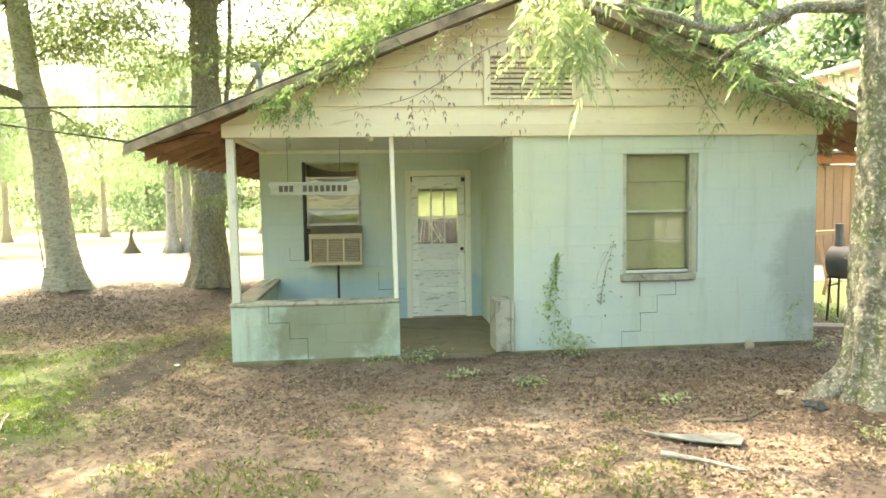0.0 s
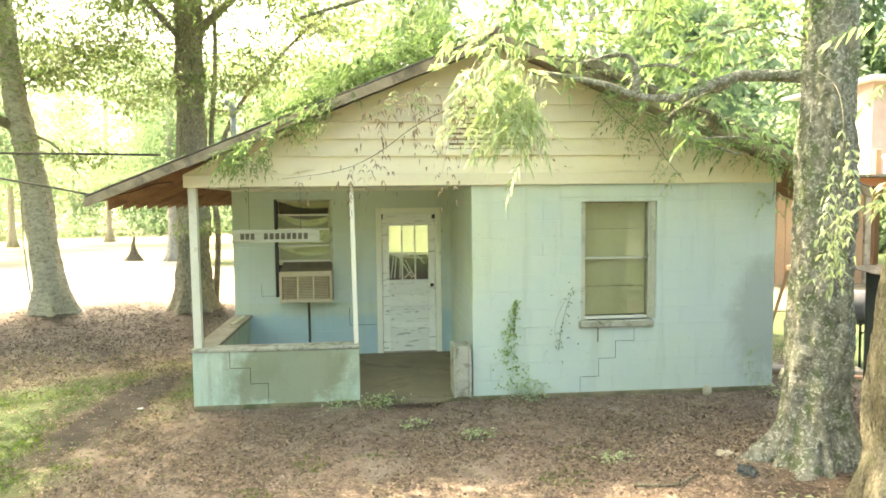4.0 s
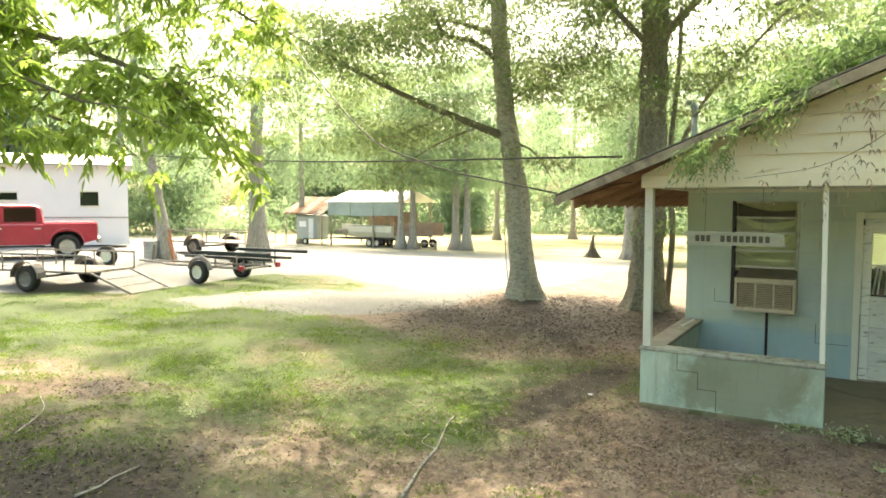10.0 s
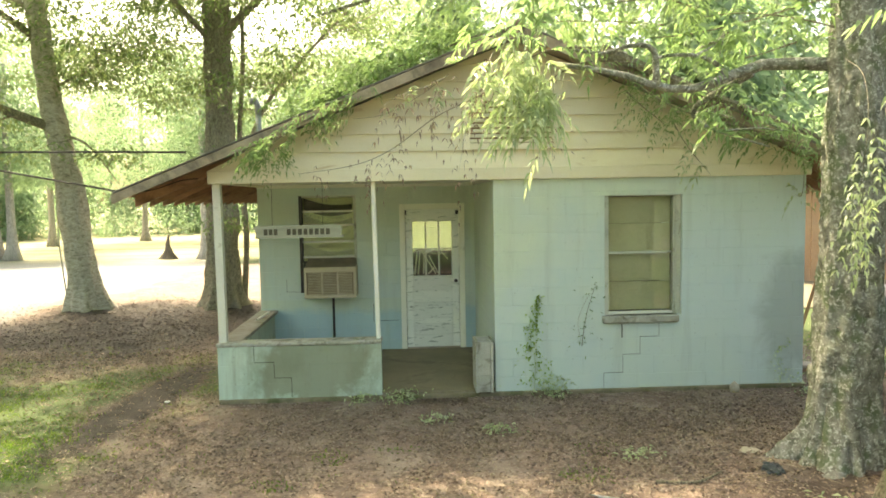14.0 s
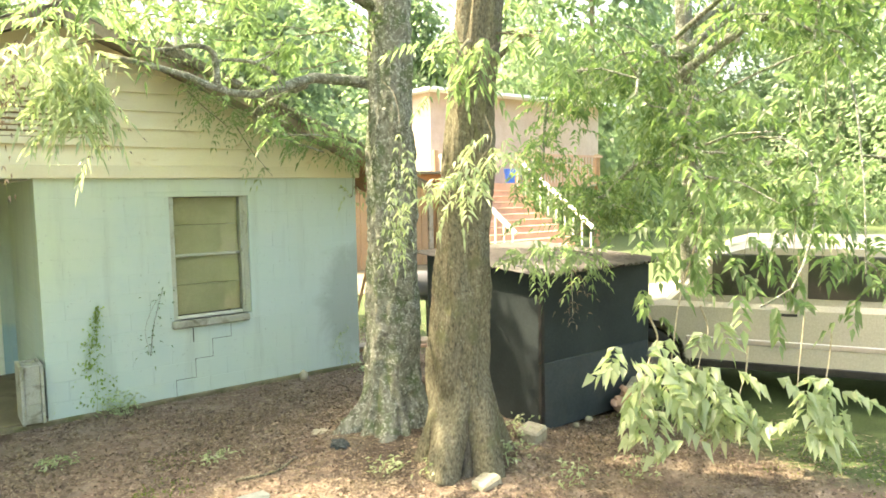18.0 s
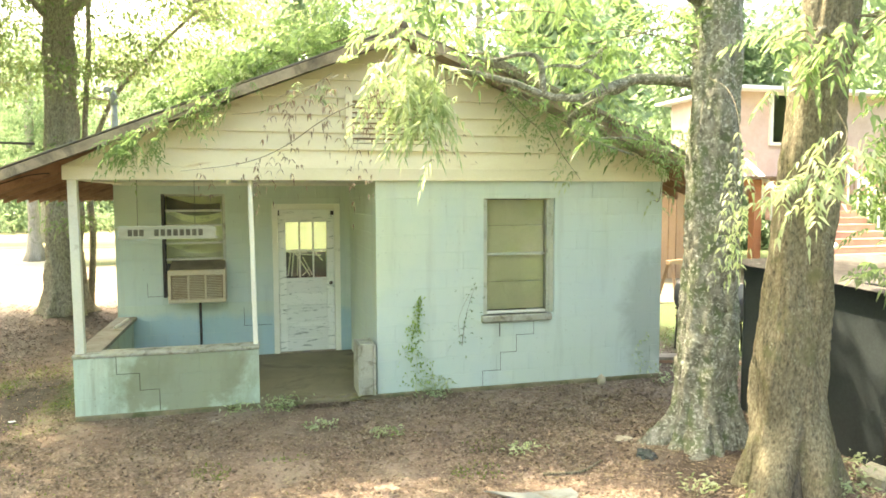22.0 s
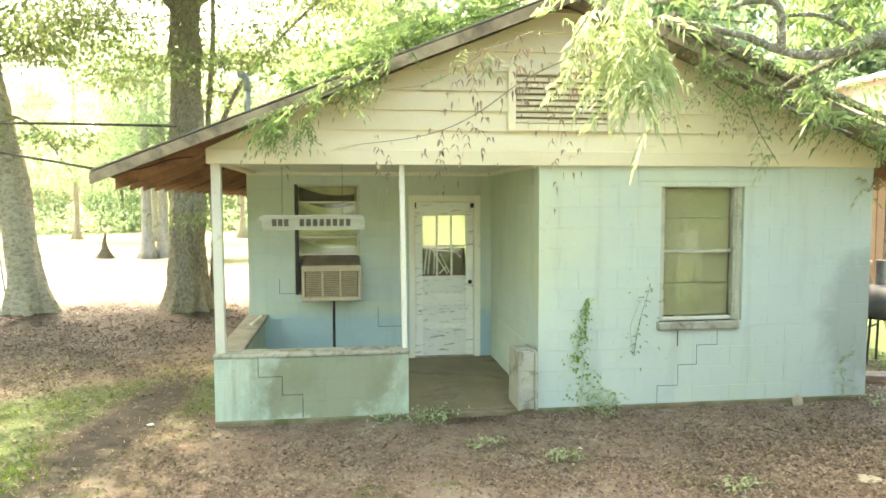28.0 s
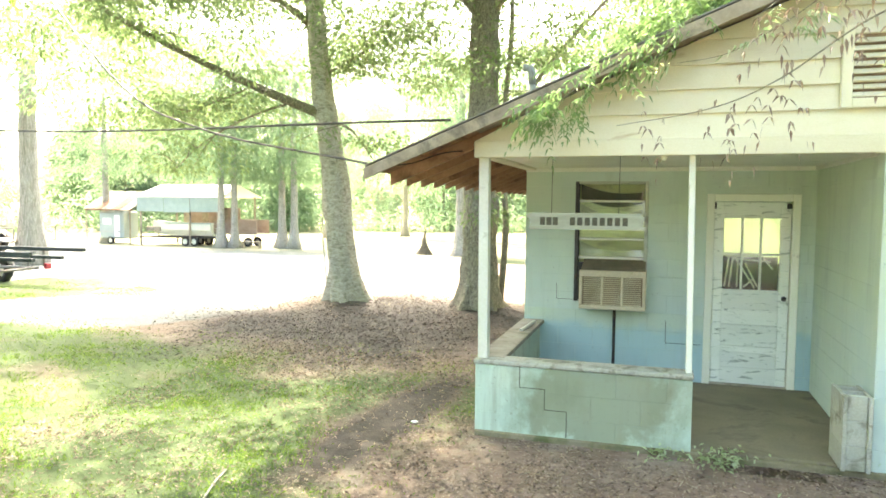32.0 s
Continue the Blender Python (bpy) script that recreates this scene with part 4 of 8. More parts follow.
def porch_window():
    x0, x1, z0, z1 = PWIN
    w = part("window_2", cuboid(x0 + 0.04, x1 - 0.04, PD + 0.03, PD + 0.12, 1.30, 1.33, 0.003), WHITE, house, "sash window with louvred panes above an air conditioner")
    for b in ((x0, x0 + 0.04, z0, z1), (x1 - 0.04, x1, z0, z1), (x0 + 0.04, x1 - 0.04, z1 - 0.03, z1)):
        part("window_frame", cuboid(b[0], b[1], PD - 0.012, PD + 0.12, b[2], b[3], 0.004), DARKMET if b[0] == x0 else FRAMEG, w)
    for z in (1.62, 1.40, 1.86, 2.06):
        part("glazing_bar", cuboid(x0 + 0.04, x1 - 0.04, PD + 0.03, PD + 0.09, z, z + 0.028, 0.004), WHITE, w)
    for i, (za, zb, tilt) in enumerate(((2.09, 2.27, -7), (1.89, 2.055, -3), (1.65, 1.855, 2), (1.43, 1.615, -5.5))):
        bm = cuboid(x0 + 0.045, x1 - 0.045, -0.002, 0.002, 0, zb - za, 0, None, pose(0, PD + 0.055, za, tilt))
        part("pane", bm, GLASS, w)
    part("backing", cuboid(x0, x1, PD + 0.16, PD + 0.17, z0, z1), PANEBACK, w)
    for k, (za, zb, sag) in enumerate(((2.27, 2.10, 0.05), (2.04, 1.92, 0.10), (1.60, 1.44, 0.07))):
        bm = bmesh.new()
        top = [bm.verts.new((x0 + 0.05 + (x1 - x0 - 0.12) * i / 14, PD + 0.135 + 0.008 * math.sin(2.1 * i), za - sag * math.sin(math.pi * i / 14) - (za - zb) * 0.55 * i / 14)) for i in range(15)]
        low = [bm.verts.new((v.co.x, v.co.y + 0.004, zb - sag * 1.4 * math.sin(math.pi * i / 14) + 0.3 * (zb - za) * i / 14)) for i, v in enumerate(top)]
        for i in range(14):
            bm.faces.new((top[i], low[i], low[i + 1], top[i + 1]))
        part("curtain_fold", bm, BLIND if k else FOOTING, w, "sagging curtain fold", True)
porch_window()

def door():
    d = part("door_1", cuboid(2.12, 2.86, PD + 0.052, PD + 0.064, 0.06, 0.36), DOORW, house, "flaking white panelled door with nine glazed lights, shut")
    y0, y1 = PD + 0.03, PD + 0.07
    part("stile", cuboid(2.105, 2.205, y0, y1, 0.05, 2.075, 0.004), DOORW, d)
    part("stile", cuboid(2.775, 2.875, y0, y1, 0.05, 2.075, 0.004), DOORW, d)
    for a, b in ((0.05, 0.24), (0.41, 0.48), (0.65, 0.72), (0.89, 1.11), (1.90, 2.075)):
        part("rail", cuboid(2.205, 2.775, y0, y1, a, b, 0.004), DOORW, d)
    for a, b in ((0.24, 0.41), (0.48, 0.65), (0.72, 0.89)):
        part("panel", cuboid(2.20, 2.78, y0 + 0.024, y1 - 0.002, a, b, 0.004), DOORW, d)
    for x in (2.205 + 0.19, 2.205 + 0.38):
        part("muntin", cuboid(x - 0.012, x + 0.012, y0 + 0.004, y1, 1.11, 1.90, 0.003), DOORW, d)
    part("muntin", cuboid(2.205, 2.775, y0 + 0.006, y1, 1.488, 1.512, 0.003), DOORW, d)
    for i in range(3):
        for a, b in ((1.11, 1.488), (1.512, 1.90)):
            part("pane", cuboid(2.205 + i * 0.19 + 0.012, 2.205 + (i + 1) * 0.19 - 0.012, y0 + 0.018, y0 + 0.022, a, b), GLASS, d)
    # dark sheet standing in for the dimness seen through the lower lights
    part("door_curtain", cuboid(2.21, 2.77, y1 + 0.05, y1 + 0.056, 1.06, 1.47), DARKGREEN, d, "dark green sheet added for the dim room behind the lower lights")
    for k, (xa, za, xb, zb) in enumerate(((2.23, 1.13, 2.27, 1.46), (2.28, 1.13, 2.31, 1.45), (2.33, 1.47, 2.54, 1.13), (2.36, 1.13, 2.37, 1.44), (2.30, 1.45, 2.70, 1.42), (2.44, 1.40, 2.57, 1.14), (2.62, 1.46, 2.72, 1.34), (2.43, 1.13, 2.52, 1.22), (2.24, 1.47, 2.50, 1.47))):
        part("blind_slat", tube([(xa, y1 + 0.025 + 0.002 * k, za), (xb, y1 + 0.025 + 0.002 * k, zb)], [0.010, 0.010], 4), CASING, d, "fallen blind slat")
    for b in ((2.02, 2.10, 0.045, 2.16), (2.88, 2.96, 0.045, 2.16), (2.10, 2.88, 2.08, 2.16)):
        part("door_casing", cuboid(b[0], b[1], PD - 0.03, PD + 0.09, b[2], b[3], 0.005), CASING, d)
    part("threshold", cuboid(2.10, 2.88, PD - 0.02, PD + 0.1, 0.04, 0.06, 0.004), GREYWOOD, d)
    bm = tube([(2.825, y0, 1.03), (2.825, y0 - 0.03, 1.03), (2.825, y0 - 0.035, 1.03), (2.825, y0 - 0.065, 1.03)], [0.022, 0.012, 0.028, 0.022], 12)
    part("door_knob", bm, DARKMET, d, "dark door knob", True)
    part("bracket", cuboid(2.83, 2.875, y0 - 0.04, y0, 2.0, 2.06, 0.004), DARKMET, d)
    part("hinge", cuboid(2.085, 2.12, y0 - 0.035, y0 + 0.01, 2.0, 2.07, 0.003), DARKMET, d)
door()

# ---------- porch things ----------
def air_conditioner():
    x0, x1, y0, y1, z0, z1 = 0.68, 1.40, 1.93, PD + 0.05, 0.865, 1.30
    t = thing("air_conditioner", (1.04, 2.1, z0), "aged beige window air conditioner hung in the porch window", "air conditioner")
    part("case", cuboid(x0, x1, y0 + 0.03, y1, z0, z1, 0.012), ACBEIGE, t)
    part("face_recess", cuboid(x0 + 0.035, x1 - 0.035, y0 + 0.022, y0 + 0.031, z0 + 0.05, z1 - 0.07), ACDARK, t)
    for b in ((x0, x1, z0, z0 + 0.05), (x0, x1, z1 - 0.07, z1), (x0, x0 + 0.035, z0 + 0.05, z1 - 0.07), (x1 - 0.035, x1, z0 + 0.05, z1 - 0.07)):
        part("bezel", cuboid(b[0], b[1], y0, y0 + 0.035, b[2], b[3], 0.006), ACBEIGE, t)
    wdt = (x1 - x0 - 0.07) / 3
    for k in (1, 2):
        x = x0 + 0.035 + wdt * k
        part("divider", cuboid(x - 0.014, x + 0.014, y0 + 0.003, y0 + 0.03, z0 + 0.05, z1 - 0.07, 0.004), ACBEIGE, t)
    for k in range(3):
        for i in range(14):
            z = z0 + 0.06 + i * 0.0225
            a, b = x0 + 0.035 + wdt * k + 0.014, x0 + 0.035 + wdt * (k + 1) - 0.014
            bm = cuboid(a, b, -0.008, 0.008, -0.003, 0.003)
            bmesh.ops.transform(bm, matrix=pose(0, y0 + 0.016, z, 30), verts=bm.verts)
            part("louvre", bm, ACBEIGE, t)
    bm = bmesh.new()
    vs = [bm.verts.new(c) for x in (x0 + 0.012, x1 - 0.012) for c in ((x, y0 + 0.04, z1 - 0.002), (x, PD + 0.03, z1 - 0.002), (x, PD + 0.03, z1 + 0.10))]
    for f in ((0, 2, 1), (3, 4, 5), (0, 3, 5, 2), (1, 2, 5, 4), (0, 1, 4, 3)):
        bm.faces.new([vs[i] for i in f])
    part("top_panel", bm, ACTOP, t, "sloping rust-brown top panel")
    part("support_leg", tube([(1.06, 2.12, 0.045), (1.06, 2.12, z0)], [0.017, 0.017], 8), DARKMET, t, "rusty steel prop")
    part("side_panel", cuboid(0.625, 0.68, PD + 0.0, PD + 0.03, 0.92, 1.36, 0.003), DARKMET, t)
    return t
air_conditioner()

def hanging_sign():
    t = thing("hanging_sign", (0.93, 0.06, 1.89), "weathered board sign with ragged ends hanging on two wires", "sign")
    rg = random.Random(5)
    bm = bmesh.new()
    n = 9
    x0, x1, z0, z1 = 0.43, 1.42, 1.815, 1.955
    left = [(x0 + rg.uniform(-0.02, 0.035), z0 + (z1 - z0) * i / (n - 1)) for i in range(n)]
    right = [(x1 + rg.uniform(-0.035, 0.02), z0 + (z1 - z0) * i / (n - 1)) for i in range(n)]
    ring = left[::-1] + right
    fr = [bm.verts.new((x, 0.05, z)) for x, z in ring]
    bk = [bm.verts.new((x, 0.072, z)) for x, z in ring]
    bm.faces.new(fr)
    bm.faces.new(bk[::-1])
    for i in range(len(ring)):
        j = (i + 1) % len(ring)
        bm.faces.new((fr[i], bk[i], bk[j], fr[j]))
    part("board", bm, SIGNW, t)
    xs = (0.545, 0.60, 0.655, 0.80, 0.862, 0.924, 0.986, 1.048, 1.11, 1.172, 1.234)
    for i, x in enumerate(xs):
        part("dark_bar", cuboid(x, x + 0.042, 0.0465, 0.0505, 1.850, 1.918), INK, t)
    for x in (0.64, 1.20):
        part("hanging_wire", tube([(x, 0.06, 1.95), (x + 0.004, 0.06, 2.46)], [0.0025, 0.0025], 5), DARKMET, t)
hanging_sign()

def cinder_block(at, turn=0, name_label="", w=0.19, l=0.40, h=0.19, up=False, mat=None):
    """A hollow block with two cells and three webs."""
    t = thing("concrete_block", at, name_label, "block")
    parts = [(0, l, 0, 0.03), (0, l, w - 0.03, w), (0.032, 0.062, 0.03, w - 0.03), (l / 2 - 0.016, l / 2 + 0.016, 0.03, w - 0.03), (l - 0.062, l - 0.032, 0.03, w - 0.03)]
    bm = bmesh.new()
    for a, b, c, d in parts:
        cuboid(a - l / 2, b - l / 2, c - w / 2, d - w / 2, 0, h, 0.004, bm)
    me = bpy.data.meshes.new("shell")
    bm.to_mesh(me)
    bm.free()
    me.materials.append(mat or MOSSY)
    ob = new("shell", me)
    ob.parent = t
    if up:
        ob.matrix_local = pose(0, 0, l / 2, 0, 90, 0) @ pose(0, 0, -h / 2)
    t.rotation_euler = (0, 0, radians(turn))
    return t
cinder_block((2.975, 0.05, 0.045), 90, "old hollow concrete block lying at the foot of a small stack", w=0.20, mat=SILLC)
cinder_block((2.975, 0.05, 0.236), 90, "old hollow concrete block in the middle of a small stack", w=0.20, mat=SILLC)
cinder_block((2.975, 0.05, 0.427), 90, "old hollow concrete block topping a small stack, cells open", w=0.20, mat=SILLC)

# roof pipe, porch oddments
pipe = thing("vent_pipe", (0.0, 2.66, 2.6), "grey metal roof vent pipe with a bent cowl", "pipe")
part("stack", tube([(-0.02, 2.66, 2.55), (-0.02, 2.66, 3.55)], [0.042, 0.042], 12), PIPEG, pipe, "", True)
part("cowl", tube([(-0.02, 2.66, 3.5), (-0.02, 2.66, 3.62), (-0.05, 2.64, 3.70), (-0.12, 2.6, 3.70)], [0.046, 0.048, 0.048, 0.045], 12), PIPEG, pipe, "", True)
loose = thing("loose_pipe", (0.32, 1.9, 0.05), "short white plastic pipe leaning behind the low wall", "pipe")
part("pipe", tube([(0.12, 1.45, 0.662), (0.20, 1.85, 0.70)], [0.02, 0.02], 10), WHITE, loose)
knob = thing("wire_knob", (1.55, 0.03, EAVE), "small white porcelain wire knob under the porch beam", "insulator")
part("body", tube([(1.55, 0.05, EAVE + 0.01), (1.55, 0.05, EAVE - 0.012), (1.55, 0.05, EAVE - 0.04)], [0.02, 0.028, 0.015], 10), WHITE, knob)

# stepped cracks in the block walls
def crack(pts, name_label, y=-0.0125, w=0.007):
    t = thing("wall_crack", (pts[0][0], y, pts[0][1]), name_label, "crack", "", "structure")
    for (a, b), (c, d) in zip(pts, pts[1:]):
        part("gap", cuboid(min(a, c) - w / 2, max(a, c) + w / 2, y - 0.0005, y + 0.004, min(b, d) - w / 2, max(b, d) + w / 2), CRACKED, t)
crack([(4.57, 0.755), (4.57, 0.61)], "open crack below the window sill", w=0.012)
crack([(5.0, 0.755), (5.0, 0.61), (4.78, 0.61), (4.78, 0.41), (4.58, 0.41), (4.58, 0.20), (4.36, 0.20), (4.36, 0.0)], "stepped crack along the block joints", w=0.005)
crack([(0.40, 0.605), (0.40, 0.44)], "short open joint at the top of the low wall", w=0.006)
crack([(0.40, 0.43), (0.62, 0.43), (0.62, 0.25), (0.81, 0.25), (0.81, 0.03)], "stepped crack in the low wall", w=0.006)
crack([(1.62, 0.72), (1.62, 0.47), (1.99, 0.47)], "stepped open joint in the porch wall", y=PD - 0.0125, w=0.006)
crack([(0.38, 1.10), (0.38, 0.92), (0.62, 0.92)], "stepped open joint in the porch wall", y=PD - 0.0125, w=0.005)
crack([(4.15, 2.30), (4.15, 2.41)], "hairline crack beside the lintel", w=0.004)
crack([(0.92, 0.80 - 0.2), (0.92, 0.60)], "short joint crack", y=PD - 0.0125, w=0.004)

# creepers on the front wall
def creeper(x0, h, count, mat, lab, spread=0.10, seed=0, length=0.05, width=0.035, lean=0.1):
    rng = np.random.default_rng(seed)
    t = thing("wall_creeper", (x0, -0.03, 0.0), lab, "creeper")
    line = [(x0 + lean * math.sin(i * 1.3) * i / 6 + rng.normal() * 0.015, -0.028, h * i / 6) for i in range(7)]
    part("stem", tube(smooth_line(line, 14), taper(0.0035, 0.0015, 14), 5), LEAF_PALE, t)
    f = rng.uniform(0.08, 1, count)
    pts = np.array([tuple(Vector(line[min(int(k * 6), 5)]).lerp(Vector(line[min(int(k * 6), 5) + 1]), k * 6 - min(int(k * 6), 5))) for k in f])
    pts[:, 0] += rng.normal(size=count) * spread * (1.15 - f)
    pts[:, 1] = -0.03 - rng.uniform(0, 0.03, count)
    way = rng.normal(size=(count, 3)) * np.array([1, 0.4, 0.7]) + np.array([0, -0.4, -0.3])
    blades("leaves", pts, way, length, width, 0.2, mat, t, seed)
creeper(3.55, 1.12, 280, LEAF_PECAN, "thin green creeper climbing the painted wall", 0.10, 31, 0.034, 0.024, 0.05)
creeper(6.42, 0.55, 50, LEAF_PALE, "weedy creeper at the wall corner", 0.08, 33, 0.035, 0.025)
wall_dry = thing("dry_vine", (4.15, -0.02, 0.6), "dry vine stem hanging on the wall", "creeper")
part("stem", tube(smooth_line([(4.10, -0.018, 0.55), (4.06, -0.018, 0.8), (4.14, -0.018, 1.02), (4.2, -0.018, 1.12)], 10), [0.002] * 10, 5), SIGNW, wall_dry)

def stone(at, size, lab, seed, mat=STONE, name="stone"):
    t = thing(name, at, lab, "stone")
    bm = bmesh.new()
    bmesh.ops.create_icosphere(bm, subdivisions=2, radius=1)
    for v in bm.verts:
        v.co *= 1 + 0.3 * noise.noise(v.co * 1.3 + Vector((seed, 0, 0)))
        v.co = Vector((v.co.x * size[0], v.co.y * size[1], v.co.z * size[2])) + Vector(at) + Vector((0, 0, size[2] * 0.6))
    part("body", bm, mat, t, "", True)
stone((5.83, -0.14, -0.03), (0.055, 0.05, 0.075), "pale stone on end at the foot of the wall", 1)
stone((5.02, -2.15, 0.0), (0.12, 0.09, 0.05), "flat stone beside the roots", 2)
stone((5.35, -2.86, 0.0), (0.06, 0.05, 0.05), "small pale stone between the trunks", 3)
stone((7.3, -3.37, -0.03), (0.045, 0.035, 0.03), "pale stone against the shed", 4)
stone((7.08, -3.40, -0.03), (0.03, 0.035, 0.026), "pale stone against the shed", 5)

def lump(at, size, turn, lab):
    t = thing("broken_block", at, lab, "block")
    bm = cuboid(-size[0] / 2, size[0] / 2, -size[1] / 2, size[1] / 2, 0, size[2], 0.018)
    for v in bm.verts:
        v.co += Vector((noise.noise(v.co * 9), noise.noise(v.co * 9 + Vector((5, 0, 0))), 0)) * 0.02
    bmesh.ops.transform(bm, matrix=pose(*at, 6, -4, turn), verts=bm.verts)
    part("body", bm, STONE, t)
lump((6.4, -3.48, -0.02), (0.22, 0.2, 0.17), 20, "broken pale concrete block by the shed corner")
lump((7.93, -3.47, -0.03), (0.34, 0.24, 0.30), 25, "lump of old concrete by the shed corner")
lump((5.48, -3.92, 0.0), (0.24, 0.14, 0.08), 12, "yellowish broken block at the foot of the tree")
lump((4.75, -4.35, -0.02), (0.3, 0.13, 0.05), -10, "yellowish broken block in the leaf litter")

plate = thing("metal_sheet", (3.7, -2.9, 0.0), "bent grey sheet metal scrap lying on the ground", "scrap")
bm = bmesh.new()
q = [(3.46, -2.80), (3.72, -2.94), (4.12, -2.92), (4.12, -3.06), (4.02, -3.20), (3.70, -3.09)]
top = [bm.verts.new((x, y, float(lie(x, y)) + 0.035 + 0.01 * (i % 2))) for i, (x, y) in enumerate(q)]
bot = [bm.verts.new(v.co - Vector((0, 0, 0.008))) for v in top]
bm.faces.new(top)
bm.faces.new(bot[::-1])
for i in range(6):
    j = (i + 1) % 6
    bm.faces.new((top[i], bot[i], bot[j], top[j]))
part("sheet", bm, PIPEG, plate)

def stick(pts, r, lab, mat=BARK_PALE, forks=()):
    t = thing("fallen_stick", (pts[0][0], pts[0][1], 0.0), lab, "stick")
    def seat(p):
        return (p[0], p[1], float(lie(p[0], p[1])) + r + (p[2] if len(p) > 2 else 0))
    part("stem", tube(smooth_line([seat(p) for p in pts], 14), taper(r, r * 0.5, 14), 7, None, 0.3, 3), mat, t, "", True)
    for fk in forks:
        part("fork", tube(smooth_line([seat(p) for p in fk], 8), taper(r * 0.6, r * 0.25, 8), 6), mat, t)
stick([(3.42, -3.27), (3.62, -3.44), (3.80, -3.66)], 0.022, "broken pale stick in the dirt")
stick([(4.05, -2.55), (4.35, -2.62), (4.6, -2.5)], 0.016, "dark fallen stick near the roots", BARK_BROWN)
stick([(-0.92, -3.4), (-1.15, -2.75), (-1.25, -2.35), (-1.5, -1.75), (-1.58, -1.45)], 0.014, "long pale fallen branch in the grass", BARK_PALE,
      [[(-1.22, -2.4), (-1.45, -2.3), (-1.52, -2.05)]])
stick([(-2.95, -4.82), (-2.98, -4.6), (-3.05, -4.45), (-3.12, -4.15)], 0.013, "pale fallen branch on the bare earth")
stick([(-5.0, -4.2), (-5.6, -3.6), (-6.2, -3.3)], 0.012, "pale fallen branch on the bare earth")
stick([(2.2, -3.7), (2.6, -3.8), (3.0, -3.7)], 0.006, "thin dark twig in the dirt", BARK_BROWN)
stick([(0.9, -3.0), (1.3, -3.15)], 0.006, "thin dark twig in the dirt", BARK_BROWN)
bag = thing("dark_rag", (4.97, -2.60, 0.02), "crumpled black rag by the tree roots", "rag")
bm = bmesh.new()
bmesh.ops.create_icosphere(bm, subdivisions=3, radius=1)
for v in bm.verts:
    v.co *= 1 + 0.6 * noise.noise(v.co * 2.4)
    v.co = Vector((v.co.x * 0.07, v.co.y * 0.10, v.co.z * 0.04)) + Vector((4.97, -2.60, 0.07))
part("body", bm, BLACKTIN, bag)

# ---------- right of the house ----------
def black_shed():
    x0, x1, y0, y1, h = 6.72, 8.35, -3.30, -1.55, 1.44
    t = thing("black_shed", (7.5, -2.4, 0), "low shed clad in dull black sheet with a littered tin roof", "shed")
    for nm, b in (("side_sheet", (x0, x0 + 0.03, y0, y1, -0.03, h + 0.08)), ("back_sheet", (x0, x1, y1, y1 + 0.03, -0.03, h + 0.1)), ("side_sheet", (x1 - 0.03, x1, y0, y1, -0.03, h))):
        part(nm, cuboid(*b, 0.004), BLACKTIN, t)
    part("front_sheet", cuboid(x0 + 0.03, x1 - 0.03, y0, y0 + 0.02, 0.55, h, 0.004), BLACKTIN, t)
    part("front_sheet", cuboid(x0 + 0.03, x1 - 0.03, y0 - 0.008, y0 + 0.012, -0.03, 0.62, 0.004), SPLASHED, t, "lower black sheet, mud-splashed")
    part("corner_trim", cuboid(x0 - 0.012, x0 + 0.03, y0 - 0.012, y0 + 0.03, -0.03, h, 0.004), DARKMET, t)
    rg = random.Random(2)
    for i in range(7):
        a = x0 - 0.12 + i * 0.27
        bm = bmesh.new()
        k = 10
        rows = []
        for j in range(k + 1):
            x = a + 0.30 * j / k
            z = 0.014 * (1 if j % 2 else -1)
            rows.append([bm.verts.new((x, y0 - 0.14 + rg.uniform(0, 0.03), h + 0.035 + z)), bm.verts.new((x, y1 + 0.1, h + 0.13 + z))])
        for r, s in zip(rows, rows[1:]):
            bm.faces.new((r[0], s[0], s[1], r[1]))
        geo = bmesh.ops.extrude_face_region(bm, geom=bm.faces[:])
        for v in geo["geom"]:
            if isinstance(v, bmesh.types.BMVert):
                v.co.z += 0.006
        part("roof_sheet", bm, LITTERED, t, "corrugated tin sheet")
black_shed()
rng_b = random.Random(9)
rubble = thing("brick_heap", (7.8, -3.5, 0), "heap of broken red bricks beside the shed", "bricks")
for i in range(16):
    bm = cuboid(-0.075, 0.075, -0.04, 0.04, -0.025, 0.025, 0.008)
    bmesh.ops.transform(bm, matrix=pose(7.78 + rng_b.gauss(0, 0.11), -3.50 + rng_b.gauss(0, 0.08), 0.02 + abs(rng_b.gauss(0, 0.09)), rng_b.uniform(-40, 40), rng_b.uniform(-40, 40), rng_b.uniform(0, 180)), verts=bm.verts)
    part("brick", bm, REDDECK, rubble)

